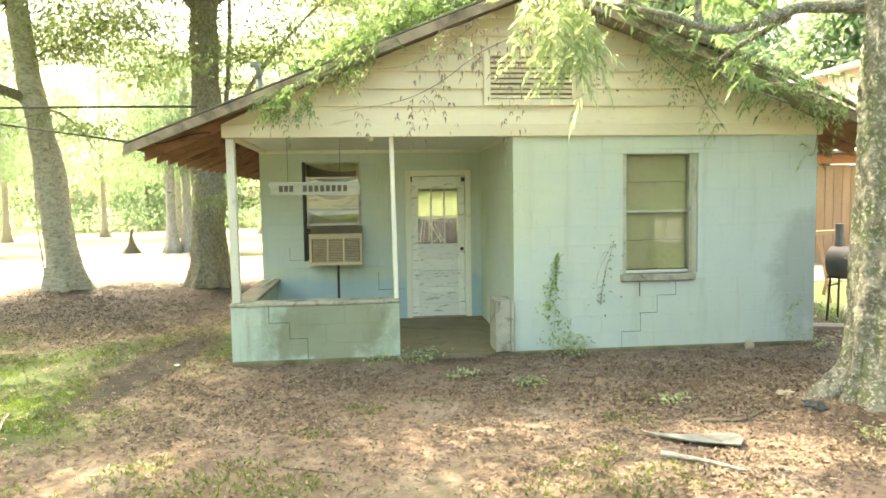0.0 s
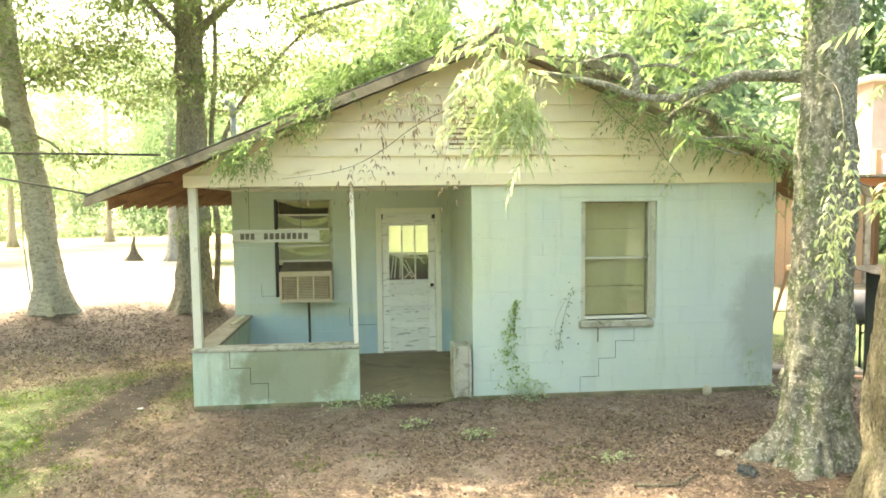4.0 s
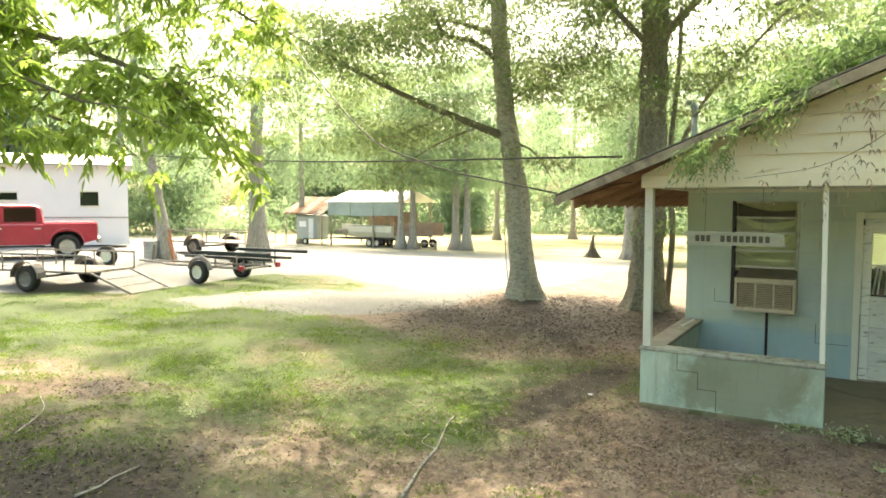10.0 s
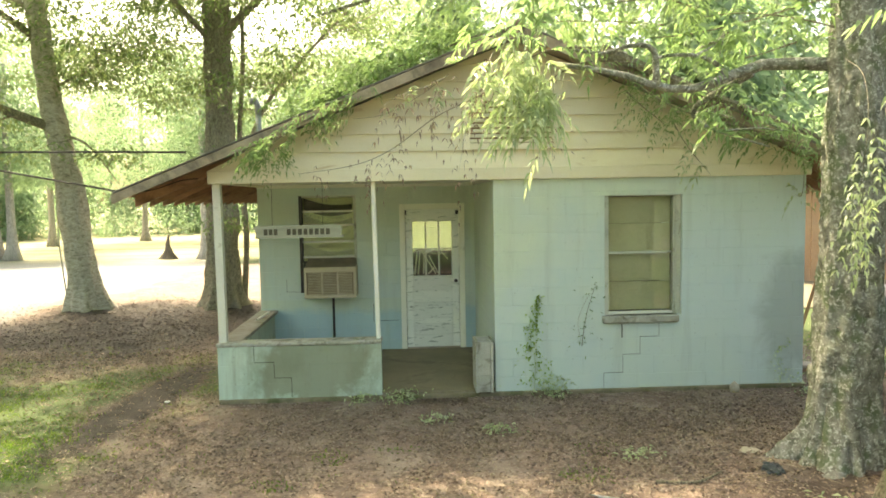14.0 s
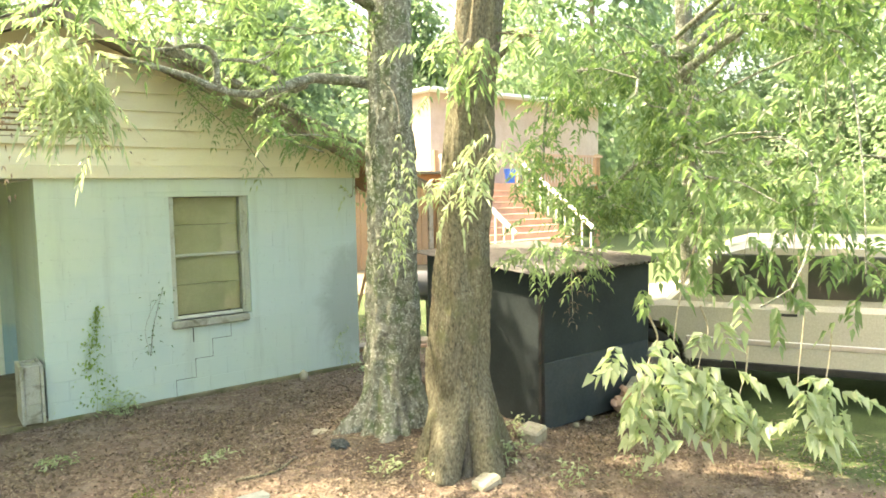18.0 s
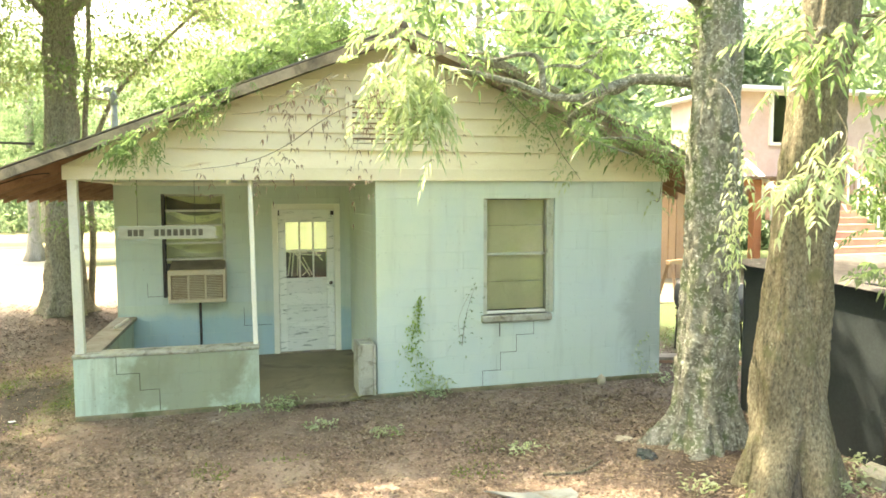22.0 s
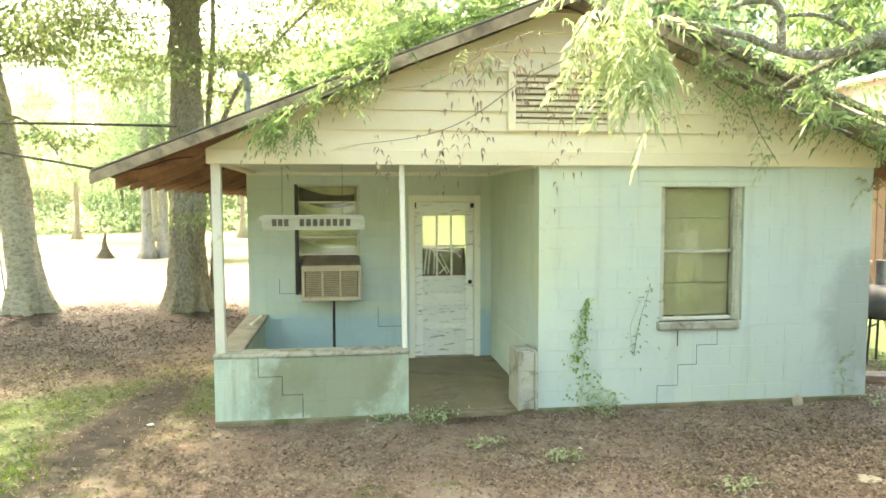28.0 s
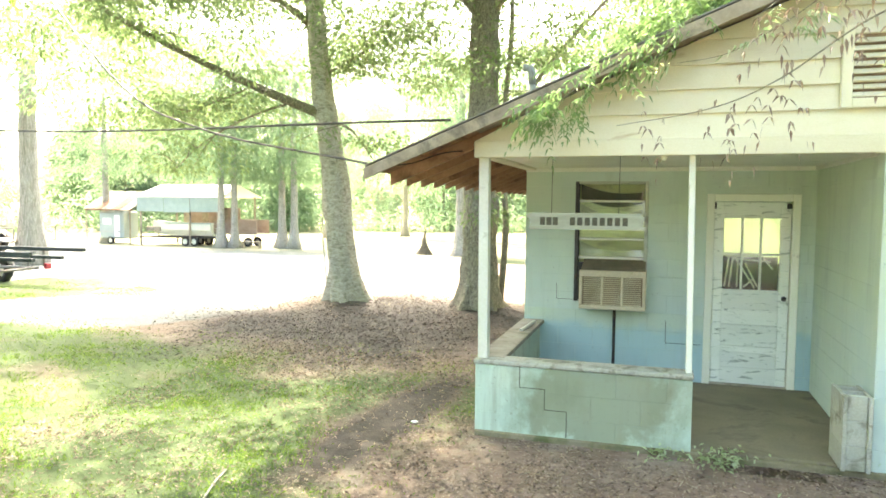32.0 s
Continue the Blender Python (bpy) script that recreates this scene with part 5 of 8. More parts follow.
def wheel(t, c, r, w, rim=CHROME, turn=0.0):
    """Tyre and rim; the axle lies along y, turned about z."""
    m = pose(*c, 0, 0, turn)
    prof = [(r * 0.60, -w / 2), (r * 0.93, -w / 2), (r, -w / 2 + 0.03), (r, w / 2 - 0.03), (r * 0.93, w / 2), (r * 0.60, w / 2)]
    bm = bmesh.new()
    n = 24
    rings = [[bm.verts.new(m @ Vector((rr * math.cos(2 * math.pi * k / n), yy, rr * math.sin(2 * math.pi * k / n)))) for rr, yy in prof] for k in range(n)]
    for k in range(n):
        a, b = rings[k], rings[(k + 1) % n]
        for i in range(len(prof)):
            j = (i + 1) % len(prof)
            bm.faces.new((a[i], a[j], b[j], b[i]))
    tyre = part("tyre", bm, TYRE, t, "", True)
    bm = bmesh.new()
    prof = [(0.0, -w * 0.28), (r * 0.16, -w * 0.30), (r * 0.2, -w * 0.2), (r * 0.5, -w * 0.22), (r * 0.6, -w * 0.46), (r * 0.62, w * 0.4)]
    rings = [[bm.verts.new(m @ Vector((rr * math.cos(2 * math.pi * k / n), yy, rr * math.sin(2 * math.pi * k / n)))) for rr, yy in prof[1:]] for k in range(n)]
    hub = bm.verts.new(m @ Vector((0, prof[0][1], 0)))
    for k in range(n):
        a, b = rings[k], rings[(k + 1) % n]
        bm.faces.new((hub, a[0], b[0]))
        for i in range(len(prof) - 2):
            bm.faces.new((a[i], a[i + 1], b[i + 1], b[i]))
    part("rim", bm, rim, tyre)
    for k in range(6):
        a = 2 * math.pi * k / 6
        bm = cuboid(r * 0.26, r * 0.5, -w * 0.27, -w * 0.2, -0.03, 0.03, 0.005, None, m @ pose(0, 0, 0, 0, math.degrees(a), 0))
        part("spoke", bm, rim, tyre)

def outline_body(profile, y0, y1, tuck, m):
    """A car body from its side outline, drawn in between its two sides."""
    bm = bmesh.new()
    rows = []
    for y, s in ((y0, 1), (y0 + tuck, 0), (y1 - tuck, 0), (y1, 1)):
        rows.append([bm.verts.new(m @ Vector((x, y, z - (0.05 if s else 0) * (z > 0.9)))) for x, z in profile])
    n = len(profile)
    for a, b in zip(rows, rows[1:]):
        for i in range(n):
            j = (i + 1) % n
            bm.faces.new((a[i], a[j], b[j], b[i]))
    for r in (rows[0], rows[-1]):
        bm.faces.new(r)
    return bm

def pickup():
    at = (-24.2, 5.2, float(lie(-23, 6.2)))
    m = pose(*at, 0, 0, 60) @ Matrix.Scale(1.06, 4)
    t = thing("pickup_truck", at, "bright red crew cab pickup truck parked on the bare lot", "truck")
    hw = 0.98
    low = [(-2.95, 0.55), (-2.90, 0.95), (-2.55, 1.13), (-1.35, 1.18), (1.26, 1.18), (1.28, 1.22), (2.86, 1.22), (2.88, 0.62), (2.5, 0.52)]
    arch = lambda cx: [(cx + 0.50 * math.cos(a), 0.50 + 0.48 * math.sin(a)) for a in [math.pi * k / 8 for k in range(9)]]
    prof = low + arch(1.95) + [(1.4, 0.48), (-1.3, 0.48)] + arch(-1.85)
    part("body", outline_body(prof, -hw, hw, 0.05, m), RED, t)
    cab = [(-1.35, 1.17), (-0.70, 1.74), (-0.4, 1.82), (1.02, 1.82), (1.18, 1.74), (1.28, 1.17)]
    part("cab", outline_body(cab, -hw + 0.10, hw - 0.10, 0.12, m), RED, t)
    for a, b in ((-0.95, 0.02), (0.16, 1.06)):
        for s in (-1, 1):
            bm = bmesh.new()
            z0, z1 = 1.25, 1.70
            sl = 0.38 if a < -0.5 else 0.0
            q = [(a, z0), (b, z0), (b, z1), (a + sl, z1)]
            y = s * (hw - 0.088)
            f = [bm.verts.new(m @ Vector((x, y, z))) for x, z in q] + [bm.verts.new(m @ Vector((x, y - s * 0.10, z))) for x, z in q]
            for k in ((0, 1, 2, 3), (7, 6, 5, 4), (0, 4, 5, 1), (1, 5, 6, 2), (2, 6, 7, 3), (3, 7, 4, 0)):
                bm.faces.new([f[i] for i in k])
            part("side_window", bm, CARGLASS, t)
    for s in (-1, 1):
        for x in (0.0, 1.10):
            part("door_handle", cuboid(x - 0.09, x + 0.09, s * (hw + 0.012) - 0.02, s * (hw + 0.012) + 0.02, 1.0, 1.04, 0.008, None, m), CHROME, t)
        part("tail_lamp", cuboid(2.83, 2.9, s * 0.86 - 0.09, s * 0.86 + 0.09, 0.82, 1.15, 0.01, None, m), ORANGE, t)
        part("door_gap", cuboid(0.085, 0.097, s * (hw + 0.001) - 0.004, s * (hw + 0.001) + 0.004, 0.56, 1.16, 0, None, m), DARKMET, t)
        part("door_gap", cuboid(1.25, 1.262, s * (hw + 0.001) - 0.004, s * (hw + 0.001) + 0.004, 0.56, 1.18, 0, None, m), DARKMET, t)
        part("sill_step", cuboid(-1.2, 1.3, s * hw - 0.05, s * hw + 0.05, 0.42, 0.47, 0.01, None, m), DARKMET, t)
        for cx in (1.95, -1.85):
            flare = [m @ Vector((cx + 0.52 * math.cos(a), s * (hw + 0.005), 0.50 + 0.50 * math.sin(a))) for a in [math.pi * (0.02 + 0.96 * k / 12) for k in range(13)]]
            part("wheel_arch", tube(flare, [0.045] * 13, 6), RED, t)
            part("wheel_well", cuboid(cx - 0.50, cx + 0.50, s * (hw - 0.30) - 0.01, s * (hw - 0.30) + 0.01, 0.40, 1.0, 0, None, m), TYRE, t)
            c = m @ Vector((cx, s * (hw - 0.14), 0.40))
            wheel(t, tuple(c), 0.44, 0.28, CHROME, 60 if s < 0 else 240)
    part("bumper", cuboid(2.87, 3.0, -0.9, 0.9, 0.50, 0.68, 0.02, None, m), CHROME, t)
    part("tailgate", cuboid(2.865, 2.895, -0.75, 0.75, 0.72, 1.18, 0.012, None, m), RED, t)
    part("windscreen", cuboid(-0.36, 0.36, -0.72, 0.72, -0.01, 0.01, 0, None, m @ pose(-1.06, 0, 1.49, 0, -45, 0)), CARGLASS, t)
pickup()

def tan_car():
    at = (9.95, -4.0, 0.0)
    m = pose(*at, 0, 0, -62)
    t = thing("tan_car", at, "pale tan sport utility vehicle parked behind the leaves", "car")
    hw = 0.92
    arch = lambda cx: [(cx + 0.42 * math.cos(a), 0.42 + 0.40 * math.sin(a)) for a in [math.pi * k / 8 for k in range(9)]]
    prof = [(-2.3, 0.5), (-2.28, 0.85), (-1.25, 1.02), (2.25, 1.05), (2.3, 0.5)] + arch(1.4) + [(0.9, 0.36), (-0.9, 0.36)] + arch(-1.42)
    part("body", outline_body(prof, -hw, hw, 0.06, m), TAN, t)
    cab = [(-1.25, 1.0), (-0.65, 1.58), (-0.4, 1.66), (1.9, 1.66), (2.2, 1.05)]
    part("cabin", outline_body(cab, -hw + 0.08, hw - 0.08, 0.12, m), TAN, t)
    for a, b in ((-0.75, 0.05), (0.15, 1.0), (1.1, 1.85)):
        for s in (-1, 1):
            y = s * (hw - 0.078)
            part("side_window", cuboid(a, b, y - 0.02, y + 0.008, 1.10, 1.54, 0.01, None, m), CARGLASS, t)
    for s in (-1, 1):
        part("sill_strip", cuboid(-0.95, 0.95, s * hw - 0.02, s * hw + 0.03, 0.34, 0.42, 0.01, None, m), DARKMET, t)
        part("side_moulding", cuboid(-1.0, 1.0, s * hw - 0.01, s * hw + 0.02, 0.60, 0.66, 0.008, None, m), CHROME, t)
        for x in (-0.02, 0.9):
            part("door_handle", cuboid(x - 0.08, x + 0.08, s * hw - 0.01, s * hw + 0.03, 0.92, 0.95, 0.006, None, m), DARKMET, t)
        for cx in (1.4, -1.42):
            c = m @ Vector((cx, s * (hw - 0.12), 0.35))
            wheel(t, tuple(c), 0.35, 0.22, CHROME, -62 if s < 0 else 118)
tan_car()

def smoker():
    c = Vector((8.25, 1.15, 0))
    m = pose(*c, 0, 0, -55)
    t = thing("barrel_smoker", tuple(c), "dark steel barrel smoker with a short chimney on a pipe stand", "grill")
    part("barrel", tube([m @ Vector(p) for p in ((-0.46, 0, 0.78), (-0.44, 0, 0.78), (0.44, 0, 0.78), (0.46, 0, 0.78))], [0.20, 0.225, 0.225, 0.20], 20), BLACKCAST, t, "", True)
    part("firebox", tube([m @ Vector((0.46, 0, 0.62)), m @ Vector((0.80, 0, 0.62))], [0.17, 0.17], 16), BLACKCAST, t, "", True)
    part("chimney", tube([m @ Vector((-0.36, 0.02, 0.95)), m @ Vector((-0.36, 0.02, 1.32))], [0.055, 0.055], 12), BLACKCAST, t)
    for x in (-0.42, 0.42):
        for y in (-0.2, 0.2):
            part("leg", tube([m @ Vector((x, y, -0.03)), m @ Vector((x * 0.95, y * 0.8, 0.6))], [0.016, 0.016], 6), DARKMET, t)
        part("cross_bar", tube([m @ Vector((x, -0.18, 0.46)), m @ Vector((x, 0.18, 0.46))], [0.014, 0.014], 6), DARKMET, t)
    part("rail", tube([m @ Vector((-0.44, -0.17, 0.58)), m @ Vector((0.44, -0.17, 0.58))], [0.016, 0.016], 6), DARKMET, t)
    part("lid_handle", tube([m @ Vector((-0.2, -0.25, 0.86)), m @ Vector((0.2, -0.25, 0.86))], [0.012, 0.012], 6), CHROME, t)
smoker()
horse = thing("sawhorse", (9.05, 3.1, 0), "pale wooden sawhorse on the patio behind the smoker", "sawhorse")
part("top_beam", cuboid(-0.4, 0.4, -0.03, 0.03, 1.06, 1.14, 0.006, None, pose(9.05, 3.1, 0, 0, 0, 25)), CEDAR, horse)
for x in (-0.33, 0.33):
    for y in (-1, 1):
        q = pose(9.05, 3.1, 0, 0, 0, 25)
        part("leg", tube([q @ Vector((x * 1.25, y * 0.30, 0.0)), q @ Vector((x, y * 0.03, 1.08))], [0.035, 0.035], 4), CEDAR, horse)
for i in range(4):
    a = thing("lumber_board", (7.2, 0.3 + i * 0.1, 0), "weathered brown board stacked by the wall corner", "board", "stacked boards")
    part("board", cuboid(-0.75, 0.75, -0.07, 0.07, 0, 0.045, 0.005, None, pose(7.45, 0.55 + 0.12 * (i % 2), -0.03 + 0.047 * (i // 2), 0, 0, -24 + 3 * i)), GREYWOOD if i > 1 else REDDECK, a)

def cedar_shelter():
    t = thing("cedar_shed", (14, 9, 0), "open shed of orange cedar boards with a tin roof", "shed")
    for i in range(14):
        x = 11.2 + i * 0.235
        part("wall_board", cuboid(x, x + 0.22, 9.0, 9.04, 0.0, 2.45, 0.006), CEDAR, t)
    part("door_jamb", cuboid(14.5, 14.66, 8.95, 9.1, 0, 2.6, 0.01), GREYWOOD, t)
    part("post", cuboid(15.25, 15.5, 8.9, 9.15, 0, 2.7, 0.01), ORANGE, t)
    part("post", cuboid(16.0, 16.2, 8.9, 9.1, 0, 2.7, 0.01), CEDAR, t)
    part("back_wall", cuboid(11.2, 16.4, 12.0, 12.1, 0, 2.6), WHITEWALL, t)
    part("beam", cuboid(11.0, 16.5, 8.85, 9.0, 2.5, 2.72, 0.01), ORANGE, t)
    part("roof_panel", cuboid(10.9, 16.6, 8.5, 12.4, 2.74, 2.8), ROOFING, t)
    part("slab", cuboid(9.6, 16.4, 5.2, 12.0, -0.06, 0.02, 0.02), CONCRETE, t)
    part("bench_top", cuboid(14.75, 15.2, 10.0, 10.8, 1.15, 1.2, 0.01), DARKMET, t)
    part("bench_leg", cuboid(14.78, 14.84, 10.0, 10.1, 0, 1.15), DARKMET, t)
    part("bench_leg", cuboid(15.1, 15.16, 10.0, 10.1, 0, 1.15), DARKMET, t)
cedar_shelter()

def deck_house():
    sx = -1.7
    def cub(x0, x1, *r):
        return cuboid(x0 + sx, x1 + sx, *r)
    t = thing("raised_house", (19, 11, 0), "raised house with red-brown deck stairs and pale handrail", "house")
    part("wall", cub(18.2, 27, 11.5, 11.7, 2.4, 5.6), PINKWALL, t)
    part("roof", cub(17.8, 27.4, 10.9, 15.5, 5.6, 5.7), WHITEWALL, t)
    part("side_wall", cub(18.2, 18.4, 11.7, 15, 2.4, 5.6), PINKWALL, t)
    w = part("window", cub(19.6, 20.6, 11.44, 11.5, 4.0, 5.5), CARGLASS, t)
    for b in ((19.5, 19.6, 3.9, 5.6), (20.6, 20.7, 3.9, 5.6), (19.6, 20.6, 5.5, 5.6), (19.6, 20.6, 3.9, 4.0)):
        part("window_frame", cub(b[0], b[1], 11.4, 11.5, b[2], b[3]), WHITE, w)
    part("deck", cub(15, 25, 9.6, 11.5, 2.3, 2.45, 0.01), REDDECK, t)
    for i in range(12):
        part("tread", cub(17.2, 20.4, 6.2 + i * 0.28, 6.53 + i * 0.28, 0.12 + i * 0.185, 0.17 + i * 0.185, 0.01), REDDECK, t)
        part("riser", cub(17.2, 20.4, 6.5 + i * 0.28, 6.52 + i * 0.28, 0.17 + i * 0.185, 0.30 + i * 0.185), REDDECK, t)
    for x in (17.15, 20.45):
        part("handrail", tube([(x + sx, 6.2, 1.0), (x + sx, 9.6, 3.3)], [0.07, 0.07], 6), WHITE, t)
        for i in range(10):
            y = 6.3 + i * 0.36
            part("baluster", cub(x - 0.02, x + 0.02, y, y + 0.04, 0.1 + (y - 6.2) * 0.66, 1.0 + (y - 6.2) * 0.676), WHITE, t)
    for i in range(26):
        x = 20.6 + i * 0.17
        part("rail_baluster", cub(x, x + 0.04, 9.65, 9.69, 2.45, 3.4), CEDAR, t)
    part("rail", cub(20.5, 25, 9.62, 9.72, 3.38, 3.46), REDDECK, t)
    for x in (15.2, 17.0, 20.6, 24.8):
        part("deck_post", cub(x, x + 0.16, 9.7, 9.86, -0.05, 3.5, 0.01), CEDAR, t)
    b = thing("blue_tub", (19.1, 10.1, 2.45), "blue plastic tub on the deck", "tub")
    part("tub", tube([(19.1, 10.1, 2.45), (19.1, 10.1, 2.95)], [0.3, 0.36], 16), BLUEPL, b)
deck_house()

# ---------- the lot ----------
def utility_trailer(at, turn, l, lab, ramp=True):
    m = pose(*at, 0, 0, turn)
    t = thing("utility_trailer", at, lab, "trailer")
    w = 0.85
    rod = lambda n, a, b, r=0.03: part(n, tube([m @ Vector(a), m @ Vector(b)], [r, r], 6), RUSTMET, t)
    for s in (-1, 1):
        rod("side_rail", (-l / 2, s * w, 0.52), (l / 2, s * w, 0.52), 0.035)
        rod("top_rail", (-l / 2, s * w, 0.95), (l / 2, s * w, 0.95))
        for k in range(6):
            x = -l / 2 + l * k / 5
            rod("upright", (x, s * w, 0.52), (x, s * w, 0.95), 0.022)
        bm = bmesh.new()
        rows = []
        for a in [math.pi * k / 10 for k in range(11)]:
            rows.append([bm.verts.new(m @ Vector((rr * math.cos(a), s * (w + 0.16) + dy, 0.36 + (rr - 0.02) * math.sin(a)))) for rr, dy in ((0.44, -0.13), (0.44, 0.13), (0.465, 0.13), (0.465, -0.13))])
        for a, b in zip(rows, rows[1:]):
            for i in range(4):
                bm.faces.new((a[i], a[(i + 1) % 4], b[(i + 1) % 4], b[i]))
        bm.faces.new(rows[0])
        bm.faces.new(rows[-1][::-1])
        part("fender", bm, RUSTMET, t)
        wheel(t, tuple(m @ Vector((0, s * (w + 0.16), 0.34))), 0.34, 0.2, RUSTMET, turn if s < 0 else turn + 180)
    for k in range(9):
        x = -l / 2 + l * (k + 0.5) / 9
        part("floor_plank", cuboid(x - l / 18 + 0.01, x + l / 18 - 0.01, -w, w, 0.5, 0.54, 0.005, None, m), GREYWOOD, t)
    part("axle", tube([m @ Vector((0, -w, 0.34)), m @ Vector((0, w, 0.34))], [0.035, 0.035], 6), DARKMET, t)
    if ramp:
        for y in (-0.7, 0.7):
            rod("ramp_bar", (l / 2, y, 0.5), (l / 2 + 1.25, y, 0.03), 0.03)
        for k in range(4):
            f = k / 3
            rod("ramp_rung", (l / 2 + 1.25 * f, -0.75, 0.5 - 0.47 * f), (l / 2 + 1.25 * f, 0.75, 0.5 - 0.47 * f), 0.012)
    rod("tongue", (-l / 2, 0.5, 0.48), (-l / 2 - 1.1, 0, 0.48), 0.035)
    rod("tongue", (-l / 2, -0.5, 0.48), (-l / 2 - 1.1, 0, 0.48), 0.035)
utility_trailer((-16.45, 2.85, float(lie(-16.4, 2.8))), 14, 3.4, "open utility trailer of bare steel with its ramp down")
utility_trailer((-20.5, 11.5, float(lie(-20.5, 10.6))), 4, 5.0, "long utility trailer of bare steel on the lot", False)

def boat_trailer():
    at = (-14.25, 6.45, float(lie(-14.3, 6.4)))
    m = pose(*at, 0, 0, 3)
    t = thing("boat_trailer", at, "empty boat trailer with black carpeted bunks", "trailer")
    rod = lambda n, a, b, r=0.035: part(n, tube([m @ Vector(a), m @ Vector(b)], [r, r], 6), RUSTMET, t)
    for s in (-1, 1):
        rod("frame_rail", (-1.4, s * 0.5, 0.46), (1.5, s * 0.5, 0.46), 0.04)
        rod("tongue_rail", (-1.4, s * 0.5, 0.46), (-3.6, 0, 0.48), 0.04)
        part("bunk", cuboid(-1.0, 2.3, s * 0.42 - 0.06, s * 0.42 + 0.06, 0.70, 0.78, 0.01, None, m), BLACKTIN, t)
        part("guide_bunk", cuboid(-0.2, 2.6, s * 0.78 - 0.05, s * 0.78 + 0.05, 0.86, 0.95, 0.01, None, m), BLACKTIN, t)
        rod("bunk_bracket", (0.2, s * 0.42, 0.46), (0.2, s * 0.42, 0.70), 0.025)
        rod("bunk_bracket", (1.3, s * 0.42, 0.46), (1.3, s * 0.42, 0.70), 0.025)
        rod("guide_bracket", (1.4, s * 0.78, 0.46), (1.4, s * 0.78, 0.86), 0.025)
        part("tail_lamp", cuboid(1.5, 1.58, s * 0.75 - 0.08, s * 0.75 + 0.08, 0.42, 0.56, 0.01, None, m), RED, t)
        bm = tube([m @ Vector((0.42 * math.cos(a), s * 0.82, 0.34 + 0.40 * math.sin(a))) for a in [math.pi * (0.05 + 0.9 * k / 10) for k in range(11)]], [0.07] * 11, 6)
        part("fender", bm, RUSTMET, t)
        wheel(t, tuple(m @ Vector((0, s * 0.85, 0.33))), 0.33, 0.19, WHITE, 3 if s < 0 else 183)
    for x in (-1.2, 0.0, 1.4):
        rod("cross_member", (x, -0.55, 0.46), (x, 0.55, 0.46), 0.035)
    rod("winch_post", (-3.0, 0, 0.48), (-2.9, 0, 1.0), 0.04)
boat_trailer()
dr = thing("steel_drum", (-20.15, 8.4, float(lie(-20.15, 8.4))), "rusty grey steel drum beside a tree", "drum")
z0 = float(lie(-20.15, 8.4))
part("shell", tube([(-20.15, 8.4, z0 + h) for h in (0, 0.02, 0.12, 0.13, 0.14, 0.25, 0.26, 0.27, 0.38, 0.39, 0.40, 0.51, 0.52, 0.64)],
                   [0.31, 0.30, 0.30, 0.315, 0.30, 0.30, 0.315, 0.30, 0.30, 0.315, 0.30, 0.30, 0.315, 0.305], 20), GREYMET, dr)
tyre_at = (-19.6, 6.25, float(lie(-19.6, 6.25)) + 0.34)
spare = thing("spare_wheel", (tyre_at[0], tyre_at[1], tyre_at[2] - 0.34), "spare trailer wheel standing on the bare lot", "wheel")
wheel(spare, tyre_at, 0.34, 0.2, WHITE, 30)

def white_home():
    m = pose(-27.65, 12.6, 0.3, 0, 0, -124.4)
    t = thing("mobile_home", (-27.65, 12.6, 0.3), "long white mobile home beyond the lot", "house")
    part("wall", cuboid(0, 18, -0.1, 0, 0, 3.7, 0, None, m), WHITEWALL, t)
    part("end_wall", cuboid(0, 0.1, -4, -0.1, 0, 3.7, 0, None, m), WHITEWALL, t)
    part("back_wall", cuboid(0.1, 18, -4, -3.9, 0, 3.7, 0, None, m), WHITEWALL, t)
    bm = bmesh.new()
    q = [(-0.2, 0.3, 3.65), (18.2, 0.3, 3.65), (18.2, -2, 4.2), (-0.2, -2, 4.2), (18.2, -4.3, 3.65), (-0.2, -4.3, 3.65)]
    v = [bm.verts.new(m @ Vector(p)) for p in q] + [bm.verts.new(m @ Vector((x, y, zz + 0.08))) for x, y, zz in q]
    for f in ((6, 7, 8, 9), (9, 8, 10, 11), (0, 3, 2, 1), (3, 5, 4, 2), (0, 1, 7, 6), (5, 11, 10, 4), (1, 2, 8, 7), (2, 4, 10, 8), (0, 6, 9, 3), (3, 9, 11, 5)):
        bm.faces.new([v[i] for i in f])
    part("roof", bm, GREYMET, t)
    for x, w, za, zb in ((1.25, 0.75, 1.83, 2.46), (4.5, 0.68, 2.08, 2.40), (9.5, 1.0, 1.83, 2.46)):
        win = part("window", cuboid(x, x + w, 0.012, 0.03, za, zb, 0, None, m), CARGLASS, t)
        part("window_frame", cuboid(x - 0.06, x + w + 0.06, 0.002, 0.05, za - 0.07, za, 0, None, m), WHITE, win)
        part("window_frame", cuboid(x - 0.06, x + w + 0.06, 0.002, 0.05, zb, zb + 0.07, 0, None, m), WHITE, win)
    part("skirt_band", cuboid(0, 18, 0.004, 0.02, 1.25, 1.32, 0, None, m), GREYMET, t)
white_home()

